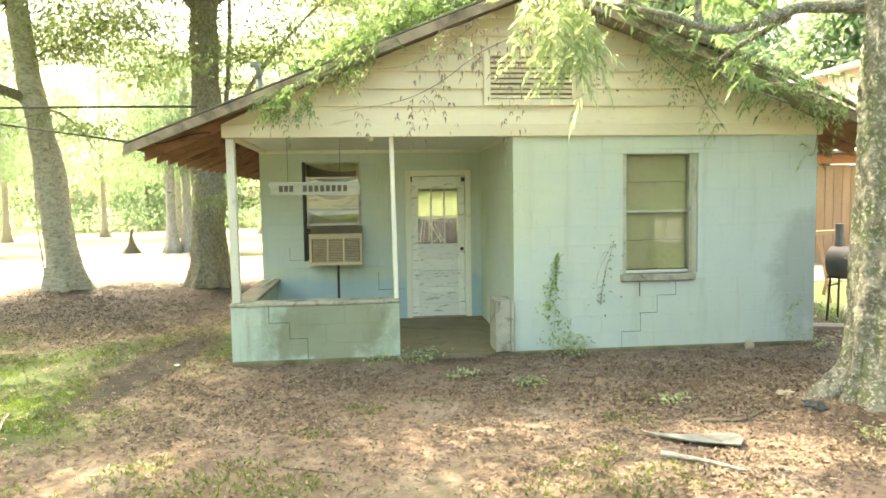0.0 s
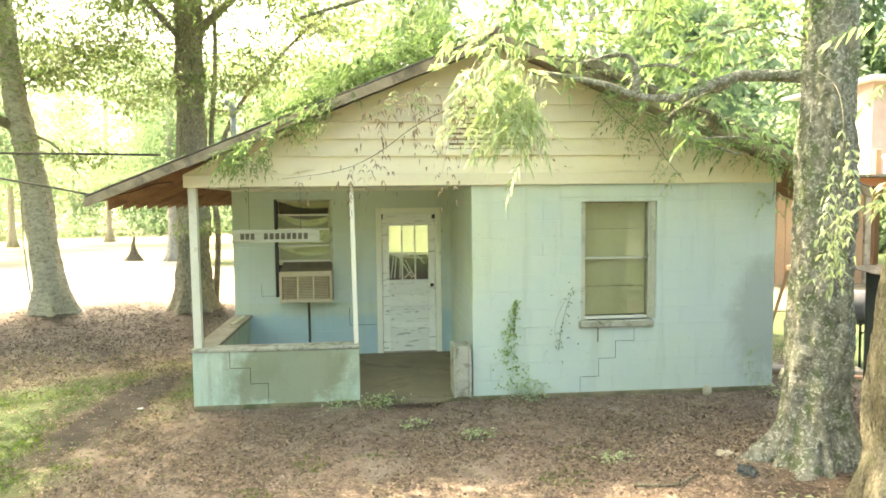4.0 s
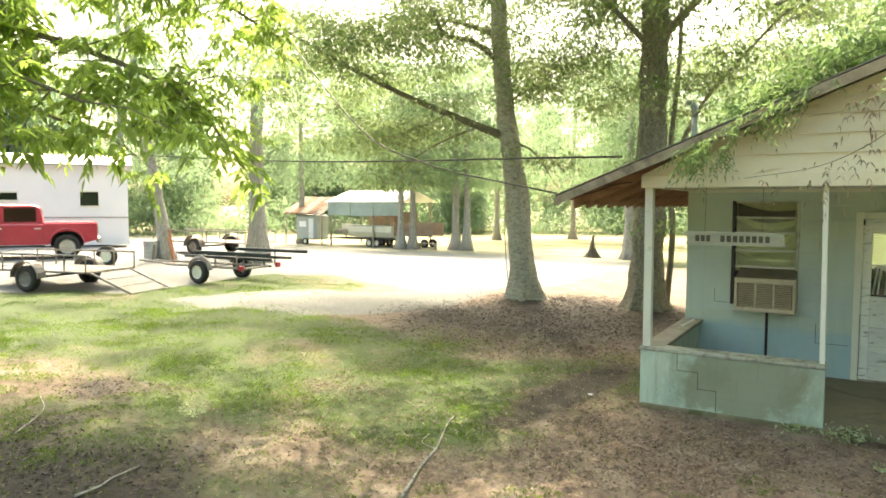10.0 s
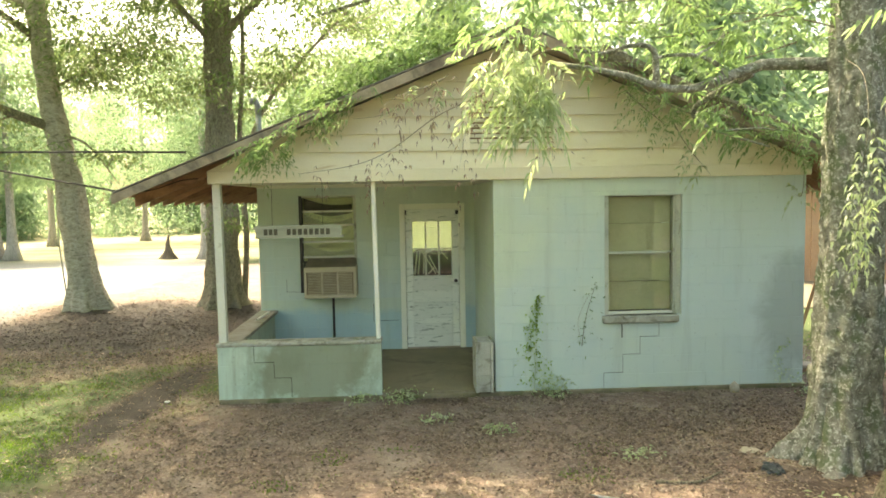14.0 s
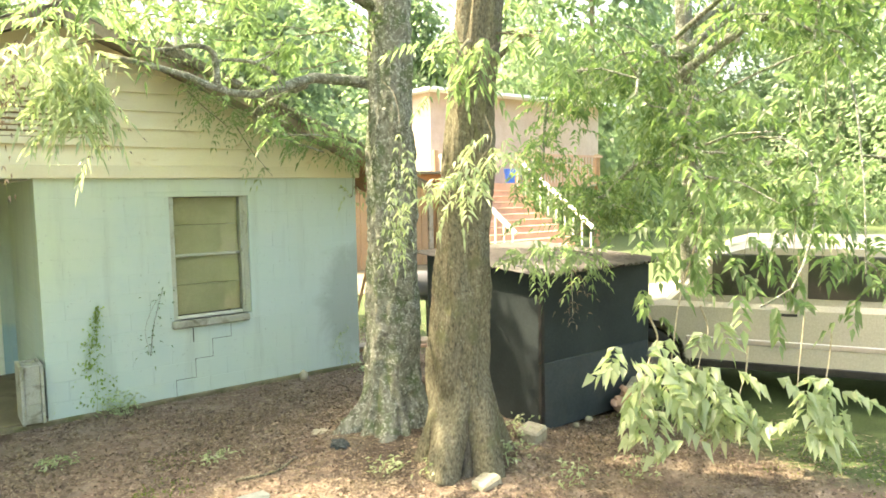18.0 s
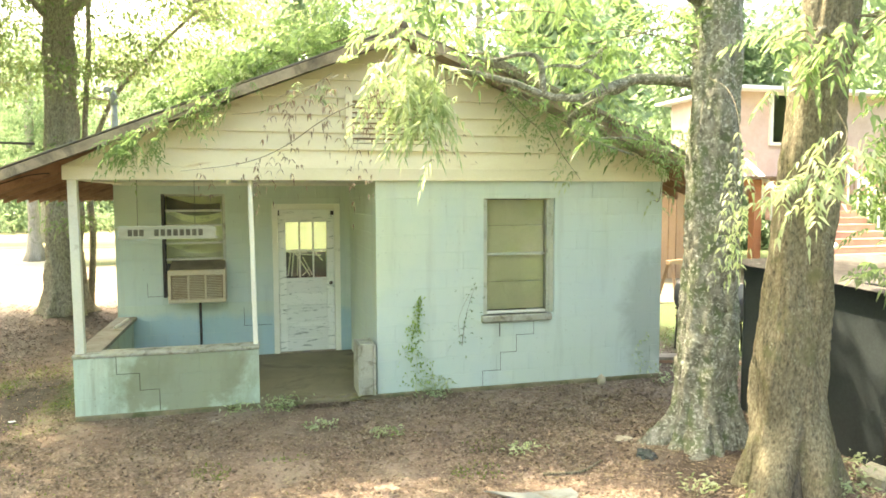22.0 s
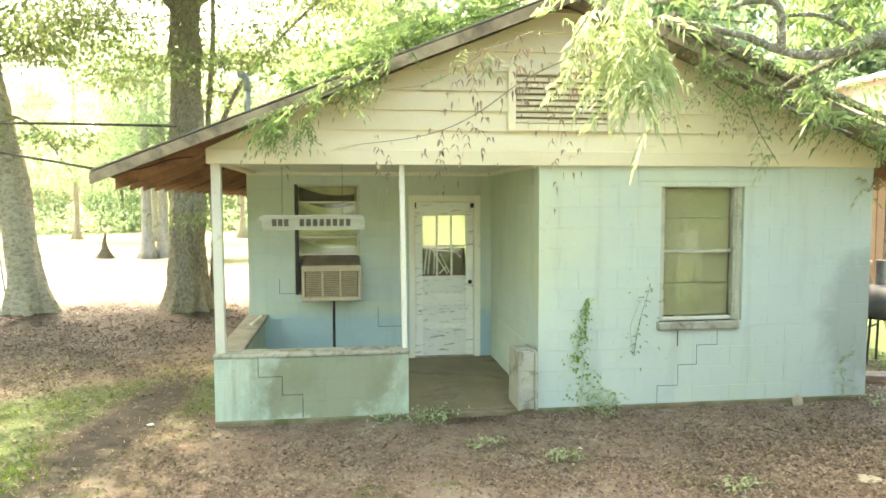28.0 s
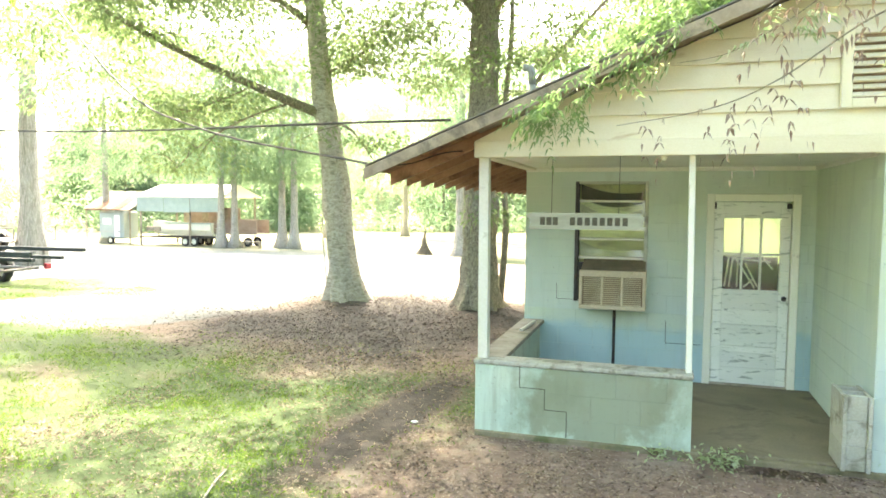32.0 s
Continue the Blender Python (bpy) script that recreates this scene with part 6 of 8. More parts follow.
def boat_shelter():
    g = float(lie(-34, 39))
    t = thing("boat_shelter", (-34, 40, g), "open boat shelter with pale tin roof and teal side curtain", "shelter")
    for x in (-37.8, -33.2, -30.2):
        for y in (39.2, 43.5):
            part("post", tube([(x, y, g - 0.1), (x, y, 2.5)], [0.09, 0.08], 8), GREYWOOD, t)
    bm = bmesh.new()
    q = [(-38.2, 38.8, 2.42), (-29.8, 38.8, 2.42), (-30.4, 41.4, 3.4), (-37.6, 41.4, 3.4), (-29.8, 44, 2.4), (-38.2, 44, 2.4)]
    v = [bm.verts.new(p) for p in q] + [bm.verts.new((x, y, zz + 0.05)) for x, y, zz in q]
    for f in ((6, 7, 8, 9), (9, 8, 10, 11), (0, 3, 2, 1), (3, 5, 4, 2), (0, 1, 7, 6), (5, 11, 10, 4), (1, 2, 8, 7), (2, 4, 10, 8), (0, 6, 9, 3), (3, 9, 11, 5)):
        bm.faces.new([v[i] for i in f])
    part("roof", bm, WHITEWALL, t)
    for x0, x1, zb in ((-37.9, -35.4, 1.30), (-35.35, -33.0, 1.24), (-32.95, -30.2, 1.30)):
        part("curtain", cuboid(x0, x1, 38.9, 38.93, zb, 2.40), TEAL, t, "teal tarpaulin strip")
    for i in range(9):
        x = -37.2 + i * 0.62
        part("back_board", cuboid(x, x + 0.60, 43.6, 43.66, -0.6, 1.6), DULLRED if i % 3 else GREYWOOD, t)
    lean = thing("lean_to", (-40.5, 39.5, g), "rusty tin lean-to roof on thin posts over a camper", "shelter")
    for k in range(5):
        x0 = -43.0 + k * 0.92
        bm = bmesh.new()
        vs = [bm.verts.new(p) for p in ((x0, 38.7, 1.45 - 0.02 * k), (x0 + 0.90, 38.7, 1.43 - 0.02 * k), (x0 + 0.90, 41.6, 2.86), (x0, 41.6, 2.9))]
        vs += [bm.verts.new(c.co + Vector((0, 0, 0.04))) for c in vs]
        for f in ((3, 2, 1, 0), (4, 5, 6, 7), (0, 1, 5, 4), (1, 2, 6, 5), (2, 3, 7, 6), (3, 0, 4, 7)):
            bm.faces.new([vs[i] for i in f])
        part("roof_sheet", bm, RUSTY if k % 2 else GREYWOOD, lean, "rusty corrugated sheet")
    for x in (-42.9, -38.6):
        part("post", tube([(x, 38.9, g - 0.1), (x, 38.9, 1.45)], [0.06, 0.06], 6), GREYWOOD, lean)
    part("beam", cuboid(-43.0, -38.4, 38.8, 38.95, 1.33, 1.45), RUSTY, lean)
    c = thing("small_camper", (-40.9, 40.4, g), "small pale blue-grey camper under the rusty lean-to", "camper")
    part("shell", cuboid(-42.1, -39.7, 39.3, 41.2, g + 0.42, 1.28, 0.15), CAMPER, c)
    part("window", cuboid(-41.6, -40.8, 39.27, 39.31, 0.2, 0.7), WHITEWALL, c)
    part("door", cuboid(-40.5, -39.95, 39.27, 39.31, g + 0.55, 0.95, 0.02), WHITEWALL, c)
    part("stripe", cuboid(-42.0, -39.8, 39.27, 39.30, -0.42, -0.32), GREYMET, c)
    wheel(c, (-40.9, 39.35, g + 0.3), 0.3, 0.2, WHITE, 0)
    b = thing("aluminium_boat", (-34.5, 39.9, g), "white flat-bottomed boat on a tandem trailer", "boat")
    sec = [(-1.0, 0.62), (-0.95, 0.1), (-0.6, -0.35), (0.6, -0.35), (0.95, 0.1), (1.0, 0.62), (0.9, 0.62), (0.5, -0.22), (-0.5, -0.22), (-0.9, 0.62)]
    bm = bmesh.new()
    rows = []
    for i in range(9):
        f = i / 8
        k = 1 - max(0, f - 0.6) ** 2 * 4.5
        rows.append([bm.verts.new((-31.4 - 5.9 * f, 40.3 + y * k, -0.22 + zz + (0.30 * max(0, f - 0.6) ** 2 * 4))) for y, zz in sec])
    for a, e in zip(rows, rows[1:]):
        for i in range(len(sec)):
            j = (i + 1) % len(sec)
            bm.faces.new((a[i], a[j], e[j], e[i]))
    bm.faces.new(rows[0])
    bm.faces.new(rows[-1])
    part("hull", bm, WHITE, b)
    part("rub_rail", tube([(-31.4, 39.3, 0.40), (-35.6, 39.3, 0.42)], [0.05, 0.05], 6), TEAL, b)
    part("bow_cover", cuboid(-37.6, -36.2, 39.5, 41.0, -0.25, 0.10, 0.05), GREYWOOD, b)
    part("trailer_frame", cuboid(-37.4, -31.2, 39.7, 40.9, -0.78, -0.64), DARKMET, b)
    part("trailer_tongue", tube([(-37.4, 40.3, -0.7), (-39.0, 40.3, -0.8)], [0.06, 0.06], 6), DARKMET, b)
    for x in (-36.6, -35.4, -34.6):
        part("bunk_bracket", tube([(x, 39.8, -0.75), (x, 39.8, -0.45)], [0.05, 0.05], 6), DARKMET, b)
    for x in (-33.75, -32.95):
        for y in (39.4, 41.2):
            wheel(b, (x, y, g + 0.36), 0.36, 0.22, WHITE, 0 if y < 40 else 180)
    d = thing("wooden_cart", (-29.9, 41.0, g), "red-brown plank-sided farm trailer beside the boat shelter", "cart")
    for k in range(3):
        part("side_board", cuboid(-32.0, -28.1, 40.5, 40.56, -0.36 + 0.36 * k, -0.02 + 0.36 * k, 0.02), DULLRED, d)
    part("bed", cuboid(-32.0, -28.1, 40.56, 42.2, -0.42, -0.34), GREYWOOD, d)
    part("far_side", cuboid(-32.0, -28.1, 42.2, 42.26, -0.36, 0.70), DULLRED, d)
    for x in (-31.2, -29.0):
        for y in (40.7, 42.0):
            wheel(d, (x, y, g + 0.36), 0.36, 0.2, RUSTMET, 0 if y < 41 else 180)
    e = thing("garden_bench", (-27.7, 39, g), "low weathered plank bench at the edge of the clearing", "bench")
    part("seat", cuboid(-28.5, -26.8, 38.85, 39.2, -0.92, -0.84, 0.01), GREYWOOD, e)
    for x in (-28.4, -26.95):
        part("leg", cuboid(x, x + 0.1, 38.88, 39.16, g - 0.05, -0.92), GREYWOOD, e)
boat_shelter()

def cypress(x, y, h, r, lab, stump=False, seed=0, flare=0.9, crown=26, lean=0.0):
    g = float(lie(x, y))
    t = thing("cypress_stump" if stump else "cypress_tree", (x, y, g), lab, "stump" if stump else "tree")
    line = [(x, y, g - 0.2), (x + 0.03 + lean * 0.3, y, g + 0.3 * h), (x + lean * 0.6, y, g + h * 0.6), (x + 0.1 + lean, y, g + h)]
    part("trunk", tube(smooth_line(line, 16), taper(r, r * (0.15 if stump else 0.55), 16, 0.5), 22, None, 0.2, seed, 8, h if stump else 2.4, flare), BARK_GREY if not stump else BARK_DARK, t, "", True)
    if not stump:
        rng = np.random.default_rng(seed)
        k = int(crown * h)
        C = np.stack([rng.normal(0, 2.6, k) + x, rng.normal(0, 2.6, k) + y, g + 5.0 + (h - 3) * rng.uniform(0, 1, k)], 1)
        p, w = cluster_leaves(C, 1.0, 44, rng, 0.4)
        blades("crown", p, w, 0.20, 0.09, 0.4, LEAF_FAR, t, seed)
cypress(-29.55, 38.0, 13, 0.30, "grey fluted cypress trunk at the edge of the low land", seed=41)
cypress(-28.75, 38.5, 13, 0.30, "grey fluted cypress trunk, one of a pair", seed=42)
cypress(-25.75, 40.2, 13, 0.33, "grey fluted cypress trunk with a dark foot", seed=43)
cypress(-24.55, 39.9, 13, 0.33, "grey fluted cypress trunk with a dark foot", seed=44)
cypress(-13.8, 38.5, 1.6, 0.42, "dark fluted cypress stump in the clearing", True, 45)
cypress(-11.0, 37.5, 11, 0.38, "grey cypress tree in the clearing", seed=46)
cypress(-10.2, 38.2, 11, 0.36, "grey cypress tree in the clearing", seed=47)
cypress(-19.72, 8.75, 9, 0.26, "tree trunk leaning among the trailers", seed=48, flare=0.3, crown=10, lean=-2.2)
for k, (x, tilt) in enumerate(((-18.95, 12), (-18.82, 17))):
    plank = thing("leaning_plank", (x, 8.5, float(lie(x, 8.5))), "orange painted plank leaning on the tree", "plank", "leaning planks")
    part("board", cuboid(-0.06, 0.06, -0.02, 0.02, 0, 1.25 - 0.25 * k, 0.005, None, pose(x, 8.42 - 0.1 * k, float(lie(x, 8.4)), 0, -tilt, 0)), ORANGE, plank)
cypress(-17.9, 11.4, 6.5, 0.42, "thick hollow grey trunk beside the boat trailer", seed=49, flare=0.45, crown=10)

for i, (x, y) in enumerate(((-16, 58), (-30, 56), (-42, 40), (-4, 55), (1, 44), (-48, 26), (-24, 62), (-9, 62), (7, 40))):
    cypress(x, y, 15 + 2 * (i % 3), 0.32, "tall grey-trunked cypress beyond the clearing", seed=120 + i, flare=0.8)

# overhead wires
def cable(pts, r, lab):
    t = thing("overhead_wire", pts[0], lab, "wire")
    part("strand", tube(smooth_line(pts, 24), [r] * 24, 6), DARKMET, t)
cable([(-0.35, 0.3, 2.80), (-8.5, 2.4, 3.12), (-19.5, 2.9, 3.95), (-34, 3.5, 5.6)], 0.014, "black service wire strung to the cottage roof")
cable([(-0.86, -0.40, 2.36), (-3.4, 0.75, 2.84), (-5.2, 1.4, 3.6), (-8.2, 2.5, 6.1), (-12, 4.0, 9.6)], 0.012, "thin wire running up from the roof corner")
cable([(-0.84, -0.38, 2.34), (-0.55, -0.22, 2.37), (-0.3, -0.05, 2.47), (-0.02, 0.08, 2.50)], 0.006, "loose grey wire looped under the rafters")
scrap = thing("paper_scrap", (-0.62, 0.12, 0.0), "small crumpled white paper scrap on the bare track", "litter")
bm = bmesh.new()
bmesh.ops.create_icosphere(bm, subdivisions=2, radius=1)
for v in bm.verts:
    v.co *= 1 + 0.5 * noise.noise(v.co * 2.1)
    v.co = Vector((v.co.x * 0.035, v.co.y * 0.025, v.co.z * 0.010)) + Vector((-0.62, 0.12, float(lie(-0.62, 0.12)) + 0.01))
part("body", bm, WHITEWALL, scrap)

# ---------- trees ----------
def tree(name, line, r0, r1, bark, label, limbs=(), leaf=LEAF_A, lobes=5, lobe_k=0.6, lobe_h=0.8, seed=0, clusters=(), per=60, leaf_len=0.1,
         leaf_w=0.04, sides=22, crowns=(), shade=(), feathered=False, furrow=0.0, knots=0.0, category="tree", group="", n=26, twig_r=0.012, roots=(), puff=0.55, flat=0.6, backlit_bark=None):
    """A tapered trunk, limbs with twigs, and a crown of separate leaves. limbs: (points, r0, r1, clusters, spread)."""
    rng = np.random.default_rng(seed + 11)
    t = thing(name, line[0], label, category, group)
    pts = smooth_line(line, n)
    part("trunk", tube(pts, taper(r0, r1, n), sides, None, 0.22, seed, lobes, lobe_h, lobe_k, furrow, knots), bark, t, "", True)
    for k, (rp, ra, rb) in enumerate(roots):
        part("root" if ra > 0.05 else "vine_stem", tube(smooth_line(rp, 16), taper(ra, rb, 16), 20, None, 0.35, seed + k, knots=min(max(knots, furrow) * 1.2, ra * 0.2)), bark, t, "", True)
    cent = []
    for lp, a, b, count, spread in limbs:
        q = smooth_line(lp, 12)
        part("limb", tube(q, taper(a, b, 12), 9, None, 0.25, seed), backlit_bark or bark, t, "", True)
        tw = bmesh.new()
        for _ in range(count):
            f = rng.uniform(0.25, 1.0)
            k = min(int(f * 11), 10)
            base = q[k].lerp(q[k + 1], f * 11 - k)
            end = base + Vector(rng.normal(size=3) * np.array([1, 1, 0.45]) * spread) + Vector((0, 0, -0.12 * spread))
            midp = base.lerp(end, 0.5) + Vector((0, 0, 0.12 * spread))
            tube([base, midp, end], [twig_r, twig_r * 0.7, twig_r * 0.3], 4, tw)
            cent.append(end)
            cent.append(midp)
        if count:
            ob = part("twig_mass", tw, backlit_bark or bark, t)
            ob["kind"] = "stuff"
    for c, r, count, *gap in crowns:
        d = rng.normal(size=(count, 3))
        d /= np.linalg.norm(d, axis=1)[:, None]
        d *= rng.uniform(0.35, 1.0, count)[:, None] ** 0.5
        spot = [Vector(v) for v in np.asarray(c) + d * np.asarray(r)]
        cent += [v for v in spot if not gap or noise.noise(v * 0.62 + Vector((seed, 0, 0))) > gap[0]]
    for k, block in enumerate(shade):
        shade_canopy(t, leaf, seed + k, *block)
    if cent:
        C = np.array([tuple(v) for v in cent])
        if feathered:
            m = max(1, per // 11)
            stems = np.repeat(C, m, 0) + rng.normal(size=(len(C) * m, 3)) * 0.10
            ways = rng.normal(size=(len(C) * m, 3)) * np.array([1, 1, 0.4]) + np.array([0, 0, -0.15])
            p, w = pinnate(stems, ways, rng.uniform(0.22, 0.40, len(stems)), rng)
        else:
            p, w = cluster_leaves(C, puff, per, rng, flat)
        blades("crown", p, w, leaf_len, leaf_w, 0.3, leaf, t, seed)
    return t

def shade_canopy(t, leaf, seed, x0, x1, y0, y1, z, dense, gap):
    """Unseen leaf layer added overhead to shade the ground, with gaps for sun flecks."""
    rng = np.random.default_rng(seed + 500)
    k = int((x1 - x0) * (y1 - y0) * dense)
    q = [Vector((rng.uniform(x0, x1), rng.uniform(y0, y1), z + rng.normal() * 0.35)) for _ in range(k)]
    q = [v for v in q if noise.noise(Vector((v.x * 0.95, v.y * 0.95, seed))) + 0.5 * noise.noise(Vector((v.x * 2.6, v.y * 2.6, seed + 3))) < gap]
    p, w = cluster_leaves(np.array([tuple(v) for v in q]), 0.32, 40, rng, 0.5)
    blades("upper_crown", p, w, 0.15, 0.085, 0.2, leaf, t, seed + 500)

# the two trunks beside the house
tree("hardwood_tree", [(5.63, -2.51, -0.05), (5.60, -2.49, 0.8), (5.64, -2.46, 2.0), (5.69, -2.41, 3.4), (5.80, -2.30, 5.5), (5.85, -2.1, 9.5)], 0.285, 0.14, BARK_LICHEN,
     "tall tree with pale lichen-spotted bark beside the cottage",
     limbs=[([(5.62, -2.35, 3.22), (5.41, -2.25, 3.25), (5.0, -2.2, 3.25), (4.68, -2.2, 3.12), (4.4, -2.2, 3.06), (4.14, -2.2, 3.10), (3.83, -2.2, 3.20), (3.3, -2.1, 3.3)], 0.058, 0.020, 0, 0.3),
            ([(4.17, -2.2, 3.10), (4.16, -2.21, 3.24), (4.13, -2.22, 3.38), (3.97, -2.22, 3.41), (3.74, -2.2, 3.35), (3.5, -2.2, 3.38)], 0.032, 0.012, 0, 0.25),
            ([(4.75, -2.2, 3.16), (4.66, -2.2, 3.26), (4.49, -2.2, 3.33), (4.25, -2.2, 3.33), (4.12, -2.25, 3.28)], 0.024, 0.010, 0, 0.2),
            ([(4.49, -2.2, 3.33), (4.7, -2.1, 3.45), (4.85, -2.0, 3.62)], 0.012, 0.006, 3, 0.2),
            ([(5.0, -2.1, 3.2), (4.9, -1.2, 3.05), (5.2, -0.8, 2.9), (5.9, -0.7, 2.7)], 0.03, 0.010, 2, 0.3),
            ([(5.65, -2.3, 3.9), (4.8, -2.6, 4.0), (3.9, -2.7, 3.85), (3.1, -2.6, 3.75), (2.3, -2.3, 3.9)], 0.05, 0.015, 5, 0.28),
            ([(5.65, -2.3, 4.2), (4.6, -1.4, 4.5), (3.0, -0.5, 4.6), (1.2, 0.6, 4.4)], 0.06, 0.02, 9, 0.5),
            ([(5.7, -2.3, 4.8), (5.0, -4.2, 5.8), (3.8, -6.0, 6.4)], 0.08, 0.02, 4, 0.9)],
     leaf=LEAF_B, lobes=6, lobe_k=0.55, lobe_h=0.75, seed=3, sides=72, n=190, knots=0.022, per=44, leaf_len=0.105, leaf_w=0.032, feathered=True, group="twin trees",
     roots=[([(5.55, -2.42, 0.8), (5.45, -2.44, 0.40), (5.30, -2.40, 0.16), (5.10, -2.30, -0.02)], 0.17, 0.09), ([(5.56, -2.46, 0.8), (5.48, -2.60, 0.38), (5.38, -2.74, 0.14), (5.28, -2.84, -0.02)], 0.15, 0.10), ([(5.68, -2.5, 0.6), (5.74, -2.68, 0.25), (5.78, -2.80, -0.02)], 0.13, 0.09)],
     crowns=[((5.2, -2.4, 8.2), (3.2, 3.0, 2.0), 14)], shade=[(-5.4, -1.8, 1.3, 6.2, 8.0, 12.0, 0.55), (-1.8, 4.6, 2.6, 6.2, 8.0, 12.0, 0.55), (-0.4, 4.6, 1.3, 2.6, 8.0, 12.0, 0.55), (-1.8, -0.4, 1.3, 1.85, 8.0, 12.0, 0.55), (-6.0, -0.5, -8.0, 1.3, 8.0, 10.0, 0.48), (-0.5, 2.0, -3.6, -0.3, 8.0, 10.0, 0.5), (1.35, 2.0, -0.3, 1.3, 8.0, 10.0, 0.5), (-0.5, 3.0, -8.0, -3.6, 8.0, 7.0, 0.3), (2.0, 2.7, -0.5, 0.5, 8.0, 12.0, 0.5), (3.1, 5.5, 0.55, 1.3, 8.0, 10.0, 0.3), (3.7, 5.5, -0.5, 0.55, 8.0, 8.0, 0.2), (5.5, 8.6, -3.2, 0.6, 8.0, 7.0, 0.12)])
tree("hardwood_tree", [(5.68, -3.42, -0.05), (5.62, -3.44, 0.8), (5.66, -3.46, 1.8), (5.74, -3.5, 3.0), (5.9, -3.6, 5.0), (6.1, -3.7, 9.0)], 0.27, 0.14, BARK_BROWN,
     "tree with deeply furrowed brown bark and a split foot",
     limbs=[([(5.74, -3.5, 3.0), (5.5, -3.8, 3.3), (5.25, -4.0, 3.25), (5.1, -4.1, 3.1)], 0.025, 0.008, 2, 0.2),
            ([(5.76, -3.5, 3.1), (5.9, -3.9, 3.4), (5.8, -4.2, 3.3)], 0.025, 0.008, 2, 0.25),
            ([(5.8, -3.55, 4.2), (6.8, -4.6, 4.8), (8.2, -5.4, 4.6)], 0.07, 0.02, 0, 0.6)],
     roots=[([(5.60, -3.44, 0.80), (5.47, -3.53, 0.42), (5.36, -3.61, 0.18), (5.27, -3.67, -0.03)], 0.17, 0.13), ([(5.68, -3.5, 0.75), (5.64, -3.68, 0.36), (5.60, -3.84, -0.03)], 0.14, 0.12), ([(5.6, -3.4, 0.7), (5.46, -3.36, 0.3), (5.34, -3.32, -0.02)], 0.15, 0.10)],
     leaf=LEAF_B, lobes=4, lobe_k=0.5, lobe_h=0.8, seed=8, sides=110, n=190, furrow=0.013, per=44, leaf_len=0.105, leaf_w=0.032, feathered=True, group="twin trees",
     crowns=[((6.0, -3.4, 8.6), (2.6, 2.6, 1.6), 3)])
# shade inside the foot's hollow, added as a dark wedge on the trunk
split = tube(smooth_line([(5.545, -3.60, 0.62), (5.515, -3.63, 0.42), (5.475, -3.69, 0.20), (5.44, -3.745, -0.03)], 12), taper(0.008, 0.062, 12), 8, None, 0.3, 4)
part("foot_split", split, BARK_DARK, bpy.data.objects["hardwood_tree.001"], "dark wedge for the shade in the split foot", True)
# trees behind the porch
# elm limbs get a darker bark to paint in their backlit shade
tree("elm_tree", [(-4.6, 7.0, -0.1), (-4.72, 6.98, 1.2), (-4.85, 6.95, 2.8), (-5.1, 6.9, 4.4), (-5.28, 6.9, 6.5), (-5.5, 6.9, 11.0)], 0.33, 0.15, BARK_PALE,
     "slender pale-barked tree with long spreading limbs",
     limbs=[([(-4.95, 6.9, 3.75), (-6.3, 6.3, 4.35), (-8.0, 5.6, 5.2), (-10.2, 4.9, 6.5)], 0.12, 0.03, 16, 1.1),
            ([(-5.2, 6.9, 5.5), (-5.75, 6.5, 6.0), (-6.3, 6.2, 6.15), (-6.6, 6.0, 6.8)], 0.08, 0.03, 14, 0.9),
            ([(-4.95, 6.9, 3.7), (-4.2, 6.5, 3.4), (-3.5, 6.2, 2.6)], 0.04, 0.006, 3, 0.5),
            ([(-5.05, 6.9, 4.6), (-4.3, 7.0, 5.0), (-3.3, 7.2, 5.6)], 0.03, 0.01, 12, 0.8),
            ([(-5.3, 6.9, 6.2), (-7.5, 7.8, 7.0), (-10, 9.0, 7.2)], 0.08, 0.02, 20, 1.1),
            ([(-5.6, 6.6, 4.05), (-6.4, 6.2, 3.7), (-7.2, 5.9, 3.2), (-7.8, 5.7, 2.6)], 0.03, 0.006, 8, 0.6),
            ([(-6.3, 6.3, 4.35), (-7.0, 6.0, 4.0), (-7.8, 5.7, 3.7)], 0.022, 0.006, 8, 0.5)],
     roots=[([(-4.28, 6.78, -0.05), (-4.44, 6.70, 1.2), (-4.60, 6.66, 2.4), (-4.72, 6.70, 3.6)], 0.018, 0.010), ([(-4.86, 6.74, -0.05), (-4.98, 6.70, 1.4), (-4.98, 6.68, 2.6), (-5.1, 6.70, 3.8)], 0.014, 0.008)],
     leaf=LEAF_A, lobes=6, lobe_k=0.75, lobe_h=1.0, seed=5, sides=40, n=80, knots=0.02, backlit_bark=BARK_BROWN, per=64, leaf_len=0.11, leaf_w=0.05, puff=0.66, flat=0.26, crowns=[((-6.2, 7.0, 6.6), (4.6, 3.2, 2.9), 800, 0.10), ((-9.6, 6.4, 5.6), (3.0, 2.6, 2.2), 380, 0.10), ((-3.0, 7.6, 6.2), (1.8, 2.0, 2.0), 160, 0.10), ((-6.6, 10.4, 8.6), (4.6, 3.0, 1.8), 300, 0.05)],
     shade=[(-15.0, -2.6, 1.5, 7.2, 9.2, 9.0, -0.06), (-15.0, -10.2, -3.5, 1.5, 9.2, 9.0, -0.05), (-7.6, -2.6, -3.5, 1.5, 9.2, 14.0, 0.35), (-10.2, -7.6, -0.2, 1.5, 9.2, 10.0, 0.35), (-9.3, -4.0, 7.2, 12.2, 9.2, 9.0, 0.18), (-20.0, -15.0, -1.0, 8.0, 9.2, 9.0, -0.05)])
